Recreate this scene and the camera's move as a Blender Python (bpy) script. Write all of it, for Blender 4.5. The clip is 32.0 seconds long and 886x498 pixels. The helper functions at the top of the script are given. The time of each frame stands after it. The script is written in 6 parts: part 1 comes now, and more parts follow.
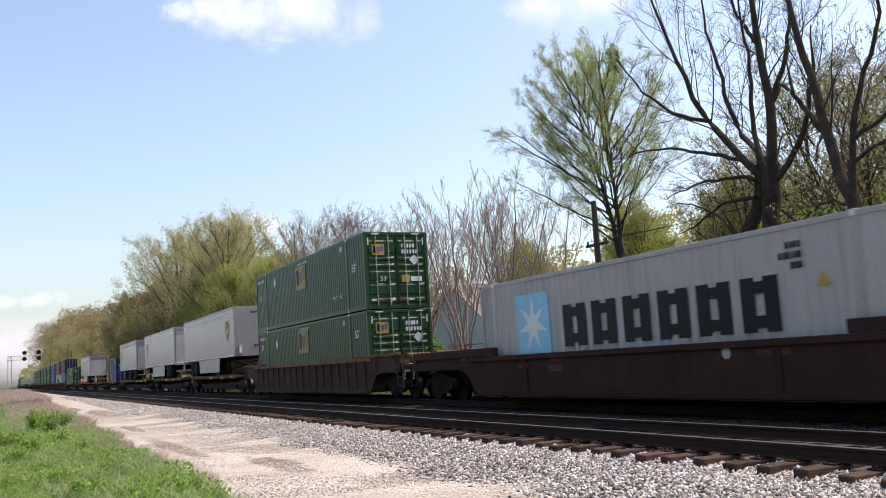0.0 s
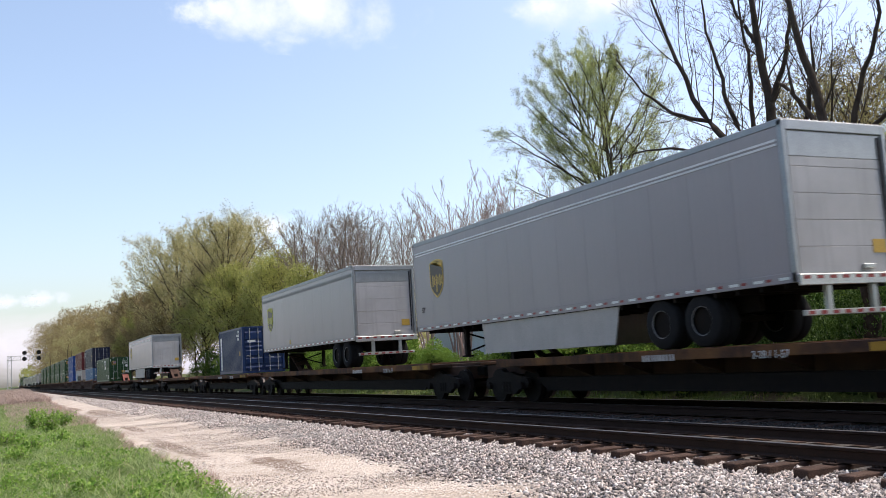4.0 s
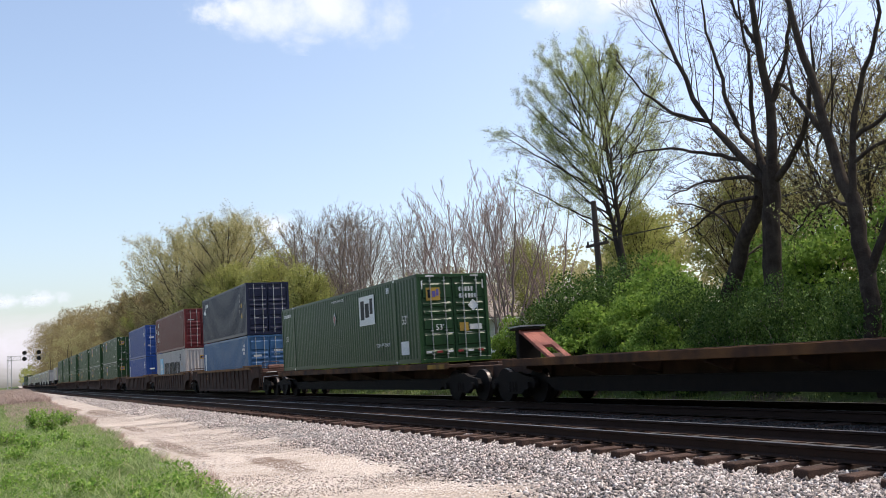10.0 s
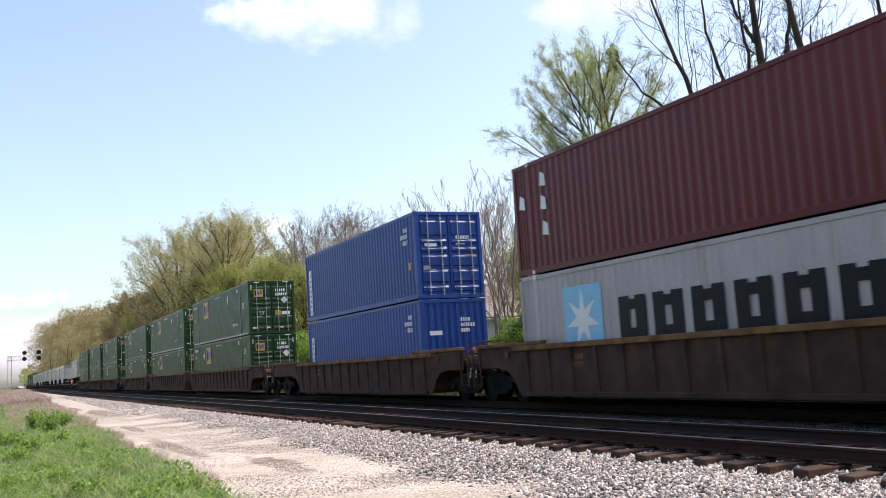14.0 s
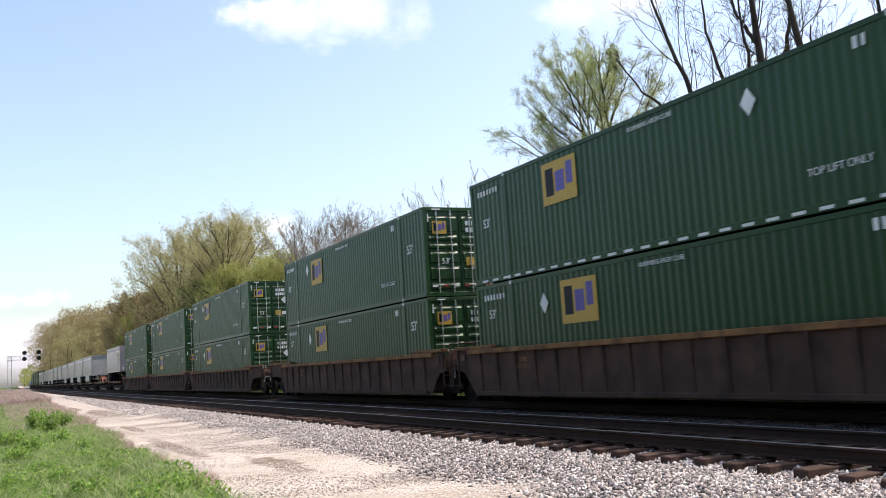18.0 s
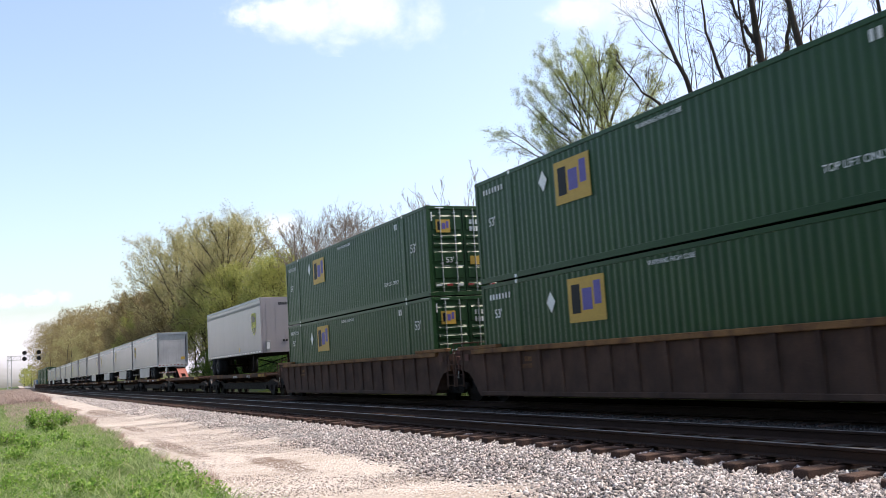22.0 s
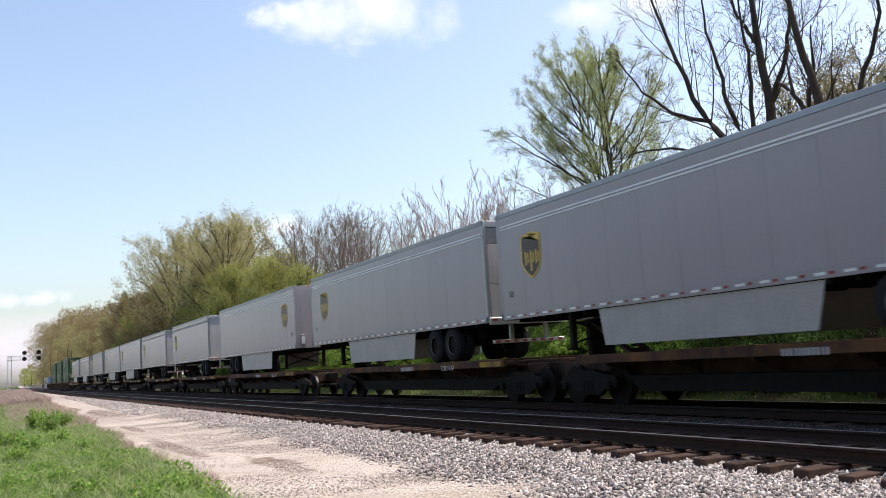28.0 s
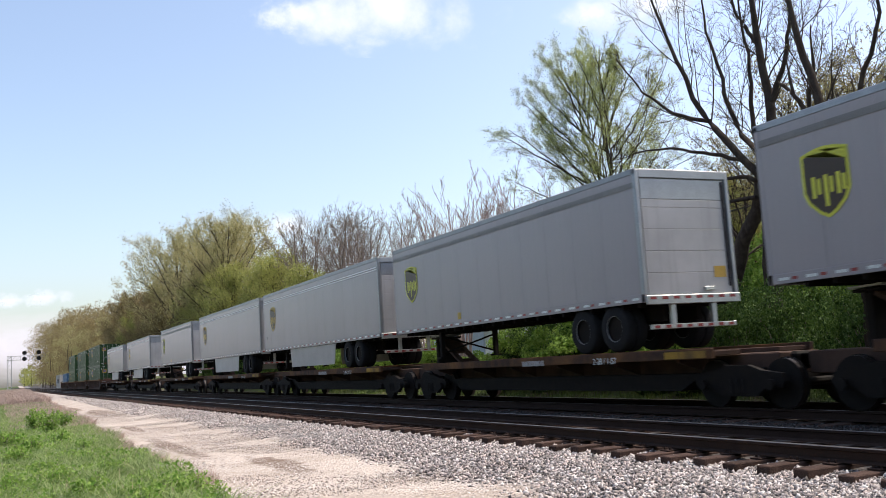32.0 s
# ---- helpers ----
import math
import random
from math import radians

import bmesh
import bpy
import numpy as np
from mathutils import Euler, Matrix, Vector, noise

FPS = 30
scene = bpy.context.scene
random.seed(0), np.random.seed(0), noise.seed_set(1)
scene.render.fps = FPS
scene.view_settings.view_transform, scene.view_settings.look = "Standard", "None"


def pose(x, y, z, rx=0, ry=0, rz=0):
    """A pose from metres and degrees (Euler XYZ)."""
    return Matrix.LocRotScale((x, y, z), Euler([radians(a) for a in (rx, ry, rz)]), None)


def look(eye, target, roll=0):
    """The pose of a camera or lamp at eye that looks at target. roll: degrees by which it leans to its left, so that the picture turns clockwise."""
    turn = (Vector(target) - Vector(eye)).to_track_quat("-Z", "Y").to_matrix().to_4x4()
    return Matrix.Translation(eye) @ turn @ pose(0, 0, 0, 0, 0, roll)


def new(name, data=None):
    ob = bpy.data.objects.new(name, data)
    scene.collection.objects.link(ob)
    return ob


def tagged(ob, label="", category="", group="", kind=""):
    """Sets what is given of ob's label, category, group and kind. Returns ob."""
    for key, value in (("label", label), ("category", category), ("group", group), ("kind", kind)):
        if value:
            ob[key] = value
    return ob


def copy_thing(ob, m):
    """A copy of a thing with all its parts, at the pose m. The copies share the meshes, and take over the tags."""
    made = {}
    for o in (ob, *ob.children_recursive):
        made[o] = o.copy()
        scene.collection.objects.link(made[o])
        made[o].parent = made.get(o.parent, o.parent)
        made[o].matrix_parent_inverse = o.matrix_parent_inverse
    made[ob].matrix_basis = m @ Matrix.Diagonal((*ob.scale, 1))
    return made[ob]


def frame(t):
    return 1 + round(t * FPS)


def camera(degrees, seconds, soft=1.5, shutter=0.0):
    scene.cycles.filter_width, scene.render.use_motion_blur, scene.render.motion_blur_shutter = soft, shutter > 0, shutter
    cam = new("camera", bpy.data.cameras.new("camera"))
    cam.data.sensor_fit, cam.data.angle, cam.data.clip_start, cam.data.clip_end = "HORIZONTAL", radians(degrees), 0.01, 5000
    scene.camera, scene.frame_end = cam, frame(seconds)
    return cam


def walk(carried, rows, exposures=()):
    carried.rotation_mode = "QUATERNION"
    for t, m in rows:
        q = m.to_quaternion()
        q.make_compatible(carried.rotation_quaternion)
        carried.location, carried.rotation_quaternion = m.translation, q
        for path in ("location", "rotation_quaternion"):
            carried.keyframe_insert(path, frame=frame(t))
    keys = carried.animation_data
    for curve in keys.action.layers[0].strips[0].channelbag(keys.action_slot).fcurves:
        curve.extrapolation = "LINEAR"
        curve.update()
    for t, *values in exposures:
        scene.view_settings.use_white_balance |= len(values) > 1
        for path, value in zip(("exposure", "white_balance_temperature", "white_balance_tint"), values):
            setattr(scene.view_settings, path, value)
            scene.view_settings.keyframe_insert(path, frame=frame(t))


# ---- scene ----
# ---- camera: fixed on its stand, 1.6 m above the verge ----
EYE = (0.0, 0.0, 1.27)
cam = camera(50.88, 32.0, soft=0.8, shutter=0.15)
AIM = look(EYE, (43.1742, 89.4270, EYE[2] + 11.7814), -3.604)
walk(cam, [(0, AIM), (32, AIM)], exposures=[(0, 0.0, 6900, 12), (5, 0.0, 6850, 12), (9, -0.07, 6850, 12), (11, -0.1, 6850, 12), (13, 0.13, 6850, 12), (15, 0.17, 6850, 12), (23, 0.17, 6850, 12), (25.2, 0.03, 6850, 12), (32, 0.0, 6850, 12)])

# ---- light: a high spring sun beyond the train, open sky ----
SUN_EL, SUN_AZ = radians(57), radians(101)      # azimuth clockwise from +Y
world = bpy.data.worlds.new("sky")
scene.world = world
world.use_nodes = True
wn = world.node_tree
sky = wn.nodes.new("ShaderNodeTexSky")
sky.sky_type, sky.sun_disc = "NISHITA", False
sky.sun_elevation, sky.sun_rotation = SUN_EL, SUN_AZ
sky.air_density, sky.dust_density, sky.ozone_density = 1.0, 2.5, 1.2
wn.nodes["Background"].inputs[1].default_value = 0.26
wn.links.new(sky.outputs[0], wn.nodes["Background"].inputs[0])
sun = new("sun", bpy.data.lights.new("sun", "SUN"))
sun.data.energy, sun.data.angle, sun.data.color = 4.0, radians(0.53), (1.0, 0.95, 0.87)
SUN_DIR = Vector((math.cos(SUN_EL) * math.sin(SUN_AZ), math.cos(SUN_EL) * math.cos(SUN_AZ), math.sin(SUN_EL)))
sun.matrix_world = look(SUN_DIR * 200, (0, 0, 0))

# ---- plan: y runs along the line away from the camera, x across it; rail heads at z = 0 ----
TRAIN_X = 13.62          # middle of the far track, on which the train runs
NEAR_X = 9.45            # middle of the near, empty track
SPEED = 15.687           # metres a second, towards -y
RNG = np.random.default_rng(7)


# ---- materials ----
def nodes_of(name):
    m = bpy.data.materials.new(name)
    m.use_nodes = True
    return m, m.node_tree.nodes, m.node_tree.links, m.node_tree.nodes["Principled BSDF"]


def rgb(c):
    return (c[0], c[1], c[2], 1.0)


def surface(name, base, rough=0.6, metal=0.0, alt=None, scale=4.0, amount=0.5, fine=60.0, fine_amount=0.25,
            bump=0.15, bump_scale=80.0, spread=0.12, streak=0.0, streak_colour=(0.1, 0.06, 0.04), spec=0.5):
    """A worn surface: two scales of tone, a little relief, and a different tone for each object."""
    m, n, l, p = nodes_of(name)
    pos = n.new("ShaderNodeTexCoord")
    big, small = n.new("ShaderNodeTexNoise"), n.new("ShaderNodeTexNoise")
    big.inputs["Scale"].default_value, big.inputs["Detail"].default_value = scale, 5
    small.inputs["Scale"].default_value, small.inputs["Detail"].default_value = fine, 4
    for t in (big, small):
        l.new(pos.outputs["Object"], t.inputs["Vector"])
    ramp = n.new("ShaderNodeValToRGB")
    ramp.color_ramp.elements[0].position, ramp.color_ramp.elements[1].position = 0.35, 0.7
    l.new(big.outputs[0], ramp.inputs[0])
    alt = alt or tuple(c * 0.72 for c in base)
    mix = n.new("ShaderNodeMix"); mix.data_type = "RGBA"
    mix.inputs["A"].default_value, mix.inputs["B"].default_value = rgb(base), rgb(alt)
    fac = n.new("ShaderNodeMath"); fac.operation = "MULTIPLY"; fac.inputs[1].default_value = amount
    l.new(ramp.outputs[0], fac.inputs[0]); l.new(fac.outputs[0], mix.inputs["Factor"])
    last = mix.outputs["Result"]
    if streak:
        mp = n.new("ShaderNodeMapping"); mp.inputs["Scale"].default_value = (7, 7, 0.5)
        st = n.new("ShaderNodeTexNoise"); st.inputs["Scale"].default_value = 1.0; st.inputs["Detail"].default_value = 6
        l.new(pos.outputs["Object"], mp.inputs[0]); l.new(mp.outputs[0], st.inputs["Vector"])
        sr = n.new("ShaderNodeValToRGB")
        sr.color_ramp.elements[0].position, sr.color_ramp.elements[1].position = 0.52, 0.78
        l.new(st.outputs[0], sr.inputs[0])
        sf = n.new("ShaderNodeMath"); sf.operation = "MULTIPLY"; sf.inputs[1].default_value = streak
        l.new(sr.outputs[0], sf.inputs[0])
        sm = n.new("ShaderNodeMix"); sm.data_type = "RGBA"; sm.inputs["B"].default_value = rgb(streak_colour)
        l.new(last, sm.inputs["A"]); l.new(sf.outputs[0], sm.inputs["Factor"])
        last = sm.outputs["Result"]
    info = n.new("ShaderNodeObjectInfo")
    val = n.new("ShaderNodeMapRange")
    val.inputs["To Min"].default_value, val.inputs["To Max"].default_value = 1 - spread, 1 + spread
    l.new(info.outputs["Random"], val.inputs["Value"])
    sv = n.new("ShaderNodeMapRange")
    sv.inputs["From Min"].default_value, sv.inputs["From Max"].default_value = 0.25, 0.75
    sv.inputs["To Min"].default_value, sv.inputs["To Max"].default_value = 1 - fine_amount, 1 + fine_amount
    l.new(small.outputs[0], sv.inputs["Value"])
    mul = n.new("ShaderNodeMath"); mul.operation = "MULTIPLY"
    l.new(val.outputs[0], mul.inputs[0]); l.new(sv.outputs[0], mul.inputs[1])
    hsv = n.new("ShaderNodeHueSaturation")
    l.new(last, hsv.inputs["Color"]); l.new(mul.outputs[0], hsv.inputs["Value"])
    l.new(hsv.outputs[0], p.inputs["Base Color"])
    p.inputs["Roughness"].default_value, p.inputs["Metallic"].default_value = rough, metal
    p.inputs["Specular IOR Level"].default_value = spec
    if bump:
        bt = n.new("ShaderNodeTexNoise"); bt.inputs["Scale"].default_value = bump_scale; bt.inputs["Detail"].default_value = 4
        l.new(pos.outputs["Object"], bt.inputs["Vector"])
        bp = n.new("ShaderNodeBump"); bp.inputs["Strength"].default_value = bump; bp.inputs["Distance"].default_value = 0.02
        l.new(bt.outputs[0], bp.inputs["Height"]); l.new(bp.outputs[0], p.inputs["Normal"])
    return m


def leafy(name, base, alt, shine=0.3, rough=0.55):
    """Leaves: a tone of its own for each leaf, and light that shines through."""
    m, n, l, p = nodes_of(name)
    geo = n.new("ShaderNodeNewGeometry")
    mix = n.new("ShaderNodeMix"); mix.data_type = "RGBA"
    mix.inputs["A"].default_value, mix.inputs["B"].default_value = rgb(base), rgb(alt)
    l.new(geo.outputs["Random Per Island"], mix.inputs["Factor"])
    l.new(mix.outputs["Result"], p.inputs["Base Color"])
    p.inputs["Roughness"].default_value = rough
    p.inputs["Specular IOR Level"].default_value = 0.12
    tr = n.new("ShaderNodeBsdfTranslucent"); l.new(mix.outputs["Result"], tr.inputs[0])
    ms = n.new("ShaderNodeMixShader"); ms.inputs[0].default_value = shine
    l.new(p.outputs[0], ms.inputs[1]); l.new(tr.outputs[0], ms.inputs[2])
    l.new(ms.outputs[0], n["Material Output"].inputs[0])
    return m


GREEN = surface("green container paint", (0.021, 0.062, 0.021), 0.36, alt=(0.014, 0.047, 0.02), scale=0.8, streak=0.25, streak_colour=(0.03, 0.06, 0.035), bump=0.08, spread=0.1, spec=0.25)
NAVY = surface("navy container paint", (0.016, 0.02, 0.05), 0.36, scale=0.8, streak=0.3, streak_colour=(0.03, 0.025, 0.03), bump=0.08, spec=0.25)
SKY_BLUE = surface("sky blue container paint", (0.05, 0.14, 0.28), 0.36, alt=(0.05, 0.115, 0.21), scale=0.8, streak=0.35, streak_colour=(0.07, 0.09, 0.12), bump=0.08, spec=0.25)
ROYAL = surface("royal blue container paint", (0.018, 0.065, 0.27), 0.36, alt=(0.016, 0.05, 0.2), scale=0.8, streak=0.2, streak_colour=(0.03, 0.04, 0.1), bump=0.08, spec=0.25)
DEEP_BLUE = surface("deep blue container paint", (0.015, 0.036, 0.105), 0.36, alt=(0.014, 0.03, 0.08), scale=0.8, streak=0.2, streak_colour=(0.03, 0.035, 0.07), bump=0.08, spec=0.25)
MAROON = surface("maroon container paint", (0.135, 0.022, 0.024), 0.36, alt=(0.1, 0.02, 0.02), scale=0.8, streak=0.4, streak_colour=(0.07, 0.02, 0.018), bump=0.08, spec=0.25)
PALE_GREY = surface("pale grey container paint", (0.46, 0.435, 0.42), 0.5, alt=(0.37, 0.345, 0.33), scale=0.8, streak=0.5, streak_colour=(0.25, 0.17, 0.11), bump=0.08, spec=0.3)
TRAILER = surface("white trailer skin", (0.34, 0.308, 0.318), 0.27, alt=(0.285, 0.26, 0.27), scale=0.7, streak=0.35, streak_colour=(0.27, 0.265, 0.265), bump=0.03, fine_amount=0.06, spread=0.025)
TRAILER_DOOR = surface("pale door panel", (0.43, 0.42, 0.42), 0.4, alt=(0.31, 0.305, 0.3), scale=0.9, amount=0.8, streak=0.5, streak_colour=(0.27, 0.26, 0.255), bump=0.03, fine_amount=0.08, spread=0.015)
SKIRT = surface("off-white skirt panel", (0.44, 0.42, 0.4), 0.45, scale=1.5, amount=0.5, streak=0.5, streak_colour=(0.36, 0.33, 0.3), bump=0.03)
RAIL_GREY = surface("dull aluminium", (0.32, 0.33, 0.34), 0.42, 0.75, scale=3, bump=0.04)
STRIPE = surface("light stripe", (0.72, 0.72, 0.73), 0.4, scale=3, bump=0.0)
BAND = surface("dull brownish-grey band", (0.2, 0.19, 0.185), 0.5, scale=2, streak=0.4, streak_colour=(0.14, 0.13, 0.125), bump=0.02)
STEEL = surface("galvanised steel", (0.5, 0.51, 0.5), 0.42, 0.7, scale=9, bump=0.05)
RUST = surface("brown weathered car paint", (0.1, 0.058, 0.042), 0.85, alt=(0.05, 0.031, 0.024), scale=1.6, amount=0.9, streak=0.4, streak_colour=(0.045, 0.033, 0.027), bump=0.25, spread=0.16, spec=0.15)
HITCH_RED = surface("faded red-brown sill paint", (0.15, 0.075, 0.06), 0.8, alt=(0.07, 0.042, 0.034), scale=2.5, amount=0.9, streak=0.4, bump=0.25, spread=0.12, spec=0.15)
SPINE_EDGE = surface("rusty orange-patched edge paint", (0.055, 0.03, 0.022), 0.8, alt=(0.22, 0.1, 0.035), scale=1.3, amount=0.8, streak=0.6, streak_colour=(0.03, 0.02, 0.016), bump=0.25, spread=0.15, spec=0.2)
DARK_RUST = surface("dark red-brown car paint", (0.062, 0.028, 0.022), 0.85, alt=(0.032, 0.017, 0.015), scale=1.2, amount=0.9, streak=0.5, streak_colour=(0.02, 0.014, 0.013), bump=0.2, spread=0.1, spec=0.15)
RUST_TOP = surface("orange-brown worn chord", (0.25, 0.13, 0.05), 0.75, alt=(0.085, 0.042, 0.026), scale=2.4, amount=0.9, streak=0.3, bump=0.3, spread=0.15, spec=0.2)
YELLOW_DECK = surface("worn yellow car paint", (0.42, 0.24, 0.04), 0.7, alt=(0.12, 0.07, 0.035), scale=2.0, amount=0.95, streak=0.5, streak_colour=(0.06, 0.04, 0.03), bump=0.25, spec=0.2)
RED_BROWN = surface("red-brown hitch paint", (0.36, 0.13, 0.095), 0.7, alt=(0.2, 0.075, 0.055), scale=3, bump=0.2, spec=0.2)
DARK_STEEL = surface("grimy running gear", (0.012, 0.01, 0.009), 0.75, alt=(0.022, 0.016, 0.012), scale=5, bump=0.3, spec=0.12)
TREAD = surface("bright wheel tread", (0.1, 0.09, 0.085), 0.45, 1.0, scale=12, bump=0.05)
RIM = surface("dull wheel rim", (0.17, 0.17, 0.17), 0.6, 0.3, scale=8, bump=0.05, spec=0.2)
RUBBER = surface("tyre rubber", (0.018, 0.018, 0.019), 0.85, scale=12, bump=0.15, spec=0.15)
YELLOW = surface("yellow decal", (0.5, 0.31, 0.045), 0.5, scale=6, amount=0.3, bump=0.0)
# The yellow decal as seen in shade: the dimming is in its colour.
DIM_YELLOW = surface("yellow decal dimmed to brown for shade", (0.3, 0.2, 0.04), 0.5, alt=(0.17, 0.12, 0.035), scale=6, amount=0.8, bump=0.0)
INK = surface("dark lettering", (0.011, 0.011, 0.016), 0.5, scale=8, bump=0.0, spec=0.2)
PURPLE = surface("violet lettering", (0.1, 0.08, 0.32), 0.5, scale=8, bump=0.0)
WHITE = surface("white lettering", (0.72, 0.74, 0.72), 0.5, scale=8, amount=0.3, bump=0.0)
ICE = surface("light blue decal", (0.25, 0.56, 0.74), 0.5, scale=6, amount=0.3, bump=0.0)
RED = surface("red reflector", (0.26, 0.03, 0.028), 0.35, scale=8, bump=0.0)
BROWN = surface("dark brown shield", (0.05, 0.028, 0.014), 0.4, scale=5, amount=0.3, bump=0.0)
GOLD = surface("gold shield", (0.62, 0.4, 0.06), 0.4, scale=5, amount=0.3, bump=0.0)
LIME = surface("yellow-green shield", (0.56, 0.56, 0.05), 0.4, scale=5, amount=0.3, bump=0.0)
RAIL = surface("rusty rail side", (0.04, 0.023, 0.017), 0.85, alt=(0.022, 0.014, 0.011), scale=3, bump=0.2, spec=0.15)
RAIL_HEAD = surface("worn rail head", (0.2, 0.18, 0.165), 0.42, 0.8, scale=6, bump=0.05)
TIE = surface("weathered timber tie", (0.085, 0.052, 0.04), 0.9, alt=(0.042, 0.027, 0.022), scale=6, amount=0.8, fine=120, fine_amount=0.5, bump=0.7, bump_scale=60, spread=0.3, spec=0.15)
BARK = surface("dark bark", (0.036, 0.027, 0.022), 0.95, alt=(0.075, 0.06, 0.048), scale=4, amount=0.8, streak=0.6, streak_colour=(0.1, 0.08, 0.062), bump=1.0, bump_scale=14, spread=0.1, spec=0.1)
PALE_BARK = surface("grey-brown bark", (0.25, 0.2, 0.175), 0.95, alt=(0.16, 0.13, 0.115), scale=3, bump=0.4, bump_scale=30, spread=0.12, spec=0.1)
PINK_BARK = surface("pinkish twig bark", (0.32, 0.235, 0.215), 0.9, alt=(0.21, 0.15, 0.14), scale=3, bump=0.4, bump_scale=30, spread=0.12, spec=0.1)
POLE_WOOD = surface("weathered pole timber", (0.07, 0.05, 0.04), 0.9, scale=5, bump=0.4)
SIDING = surface("pale blue siding", (0.58, 0.64, 0.68), 0.7, scale=1.2, amount=0.4, bump=0.05)
SHINGLE = surface("grey-brown roof shingle", (0.3, 0.25, 0.22), 0.9, alt=(0.22, 0.19, 0.17), scale=3, amount=0.7, bump=0.4, bump_scale=40, spread=0.12)
TRIM = surface("white trim paint", (0.75, 0.75, 0.74), 0.6, scale=3, bump=0.05)
GLASS = surface("dark window pane", (0.03, 0.035, 0.04), 0.08, scale=3, bump=0.0)
BLACK = surface("black signal paint", (0.012, 0.012, 0.013), 0.5, scale=5, bump=0.0, spec=0.25)
SILVER = surface("aluminium paint", (0.42, 0.44, 0.46), 0.5, 0.3, scale=5, bump=0.05)

LEAF_NEW = leafy("new spring leaves", (0.34, 0.4, 0.13), (0.52, 0.56, 0.26), 0.5)
LEAF_YELLOW = leafy("yellow-green spring leaves", (0.27, 0.29, 0.075), (0.47, 0.47, 0.17), 0.5)
LEAF_TAN = leafy("tan catkins and buds", (0.24, 0.19, 0.08), (0.42, 0.38, 0.17), 0.4)
LEAF_SHRUB = leafy("bright shrub leaves", (0.1, 0.19, 0.028), (0.33, 0.47, 0.1), 0.45)
LEAF_BROWN = leafy("brown-olive buds", (0.2, 0.15, 0.08), (0.38, 0.31, 0.15), 0.45)
# Dark by colour, for shade inside shrubs and for the unseen near-side wood.
LEAF_DARK = leafy("dark leaves for shade", (0.02, 0.045, 0.012), (0.06, 0.11, 0.025), 0.15)
LEAF_DEEP = leafy("deep green shrub leaves", (0.025, 0.06, 0.014), (0.12, 0.2, 0.045), 0.22)
GRASS_BLADE = leafy("grass blades", (0.11, 0.2, 0.045), (0.4, 0.47, 0.21), 0.45)
GREY_BARK = surface("brown-grey bark", (0.058, 0.046, 0.038), 0.95, alt=(0.038, 0.03, 0.025), scale=3, bump=0.4, bump_scale=30, spread=0.1, spec=0.1)
# Far-verge blades get a darker green than the near ones, shade included.
GRASS_FAR = leafy("verge grass darkened for shade", (0.1, 0.15, 0.03), (0.18, 0.22, 0.07), 0.3)
LEAF_WEED = leafy("weed leaves", (0.12, 0.25, 0.035), (0.36, 0.49, 0.13), 0.45)
LEAF_OLIVE = leafy("pale olive budding leaves", (0.34, 0.31, 0.14), (0.55, 0.5, 0.26), 0.5)
GRASS_GREY = leafy("grey-green grass blades", (0.3, 0.36, 0.15), (0.46, 0.48, 0.3), 0.4)
STRAW = leafy("dry straw", (0.38, 0.3, 0.2), (0.5, 0.4, 0.3), 0.3)
MAUVE = leafy("dry mauve brush", (0.36, 0.26, 0.22), (0.5, 0.39, 0.34), 0.35)


def stone_material(name, in_shadow=False, pale=False):
    m, n, l, p = nodes_of(name)
    geo = n.new("ShaderNodeNewGeometry")
    r = n.new("ShaderNodeValToRGB")
    e = r.color_ramp.elements
    # The low tone puts the train's shadow into the stones' colour.
    tone = 0.12 if in_shadow else 1.04
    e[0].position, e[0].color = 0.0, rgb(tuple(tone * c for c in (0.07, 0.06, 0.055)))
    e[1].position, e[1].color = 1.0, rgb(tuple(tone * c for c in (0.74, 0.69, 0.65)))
    for at, c in ((0.25, (0.19, 0.165, 0.155)), (0.55, (0.42, 0.365, 0.33)), (0.7, (0.5, 0.4, 0.35)), (0.85, (0.62, 0.565, 0.53))):
        k = e.new(at); k.color = rgb(tuple(tone * v for v in c))
    l.new(geo.outputs["Random Per Island"], r.inputs[0])
    if pale:
        for k, c in zip(e, ((0.24, 0.2, 0.17), (0.4, 0.34, 0.29), (0.52, 0.45, 0.39), (0.58, 0.49, 0.44), (0.66, 0.6, 0.55), (0.76, 0.71, 0.67))):
            k.color = rgb(c)
    l.new(r.outputs[0], p.inputs["Base Color"])
    p.inputs["Roughness"].default_value = 0.9
    return m


STONE = stone_material("crushed limestone")
PALE_STONE = stone_material("dusty pale gravel", pale=True)
SHADOW_STONE = stone_material("ballast darkened as in shadow", True)


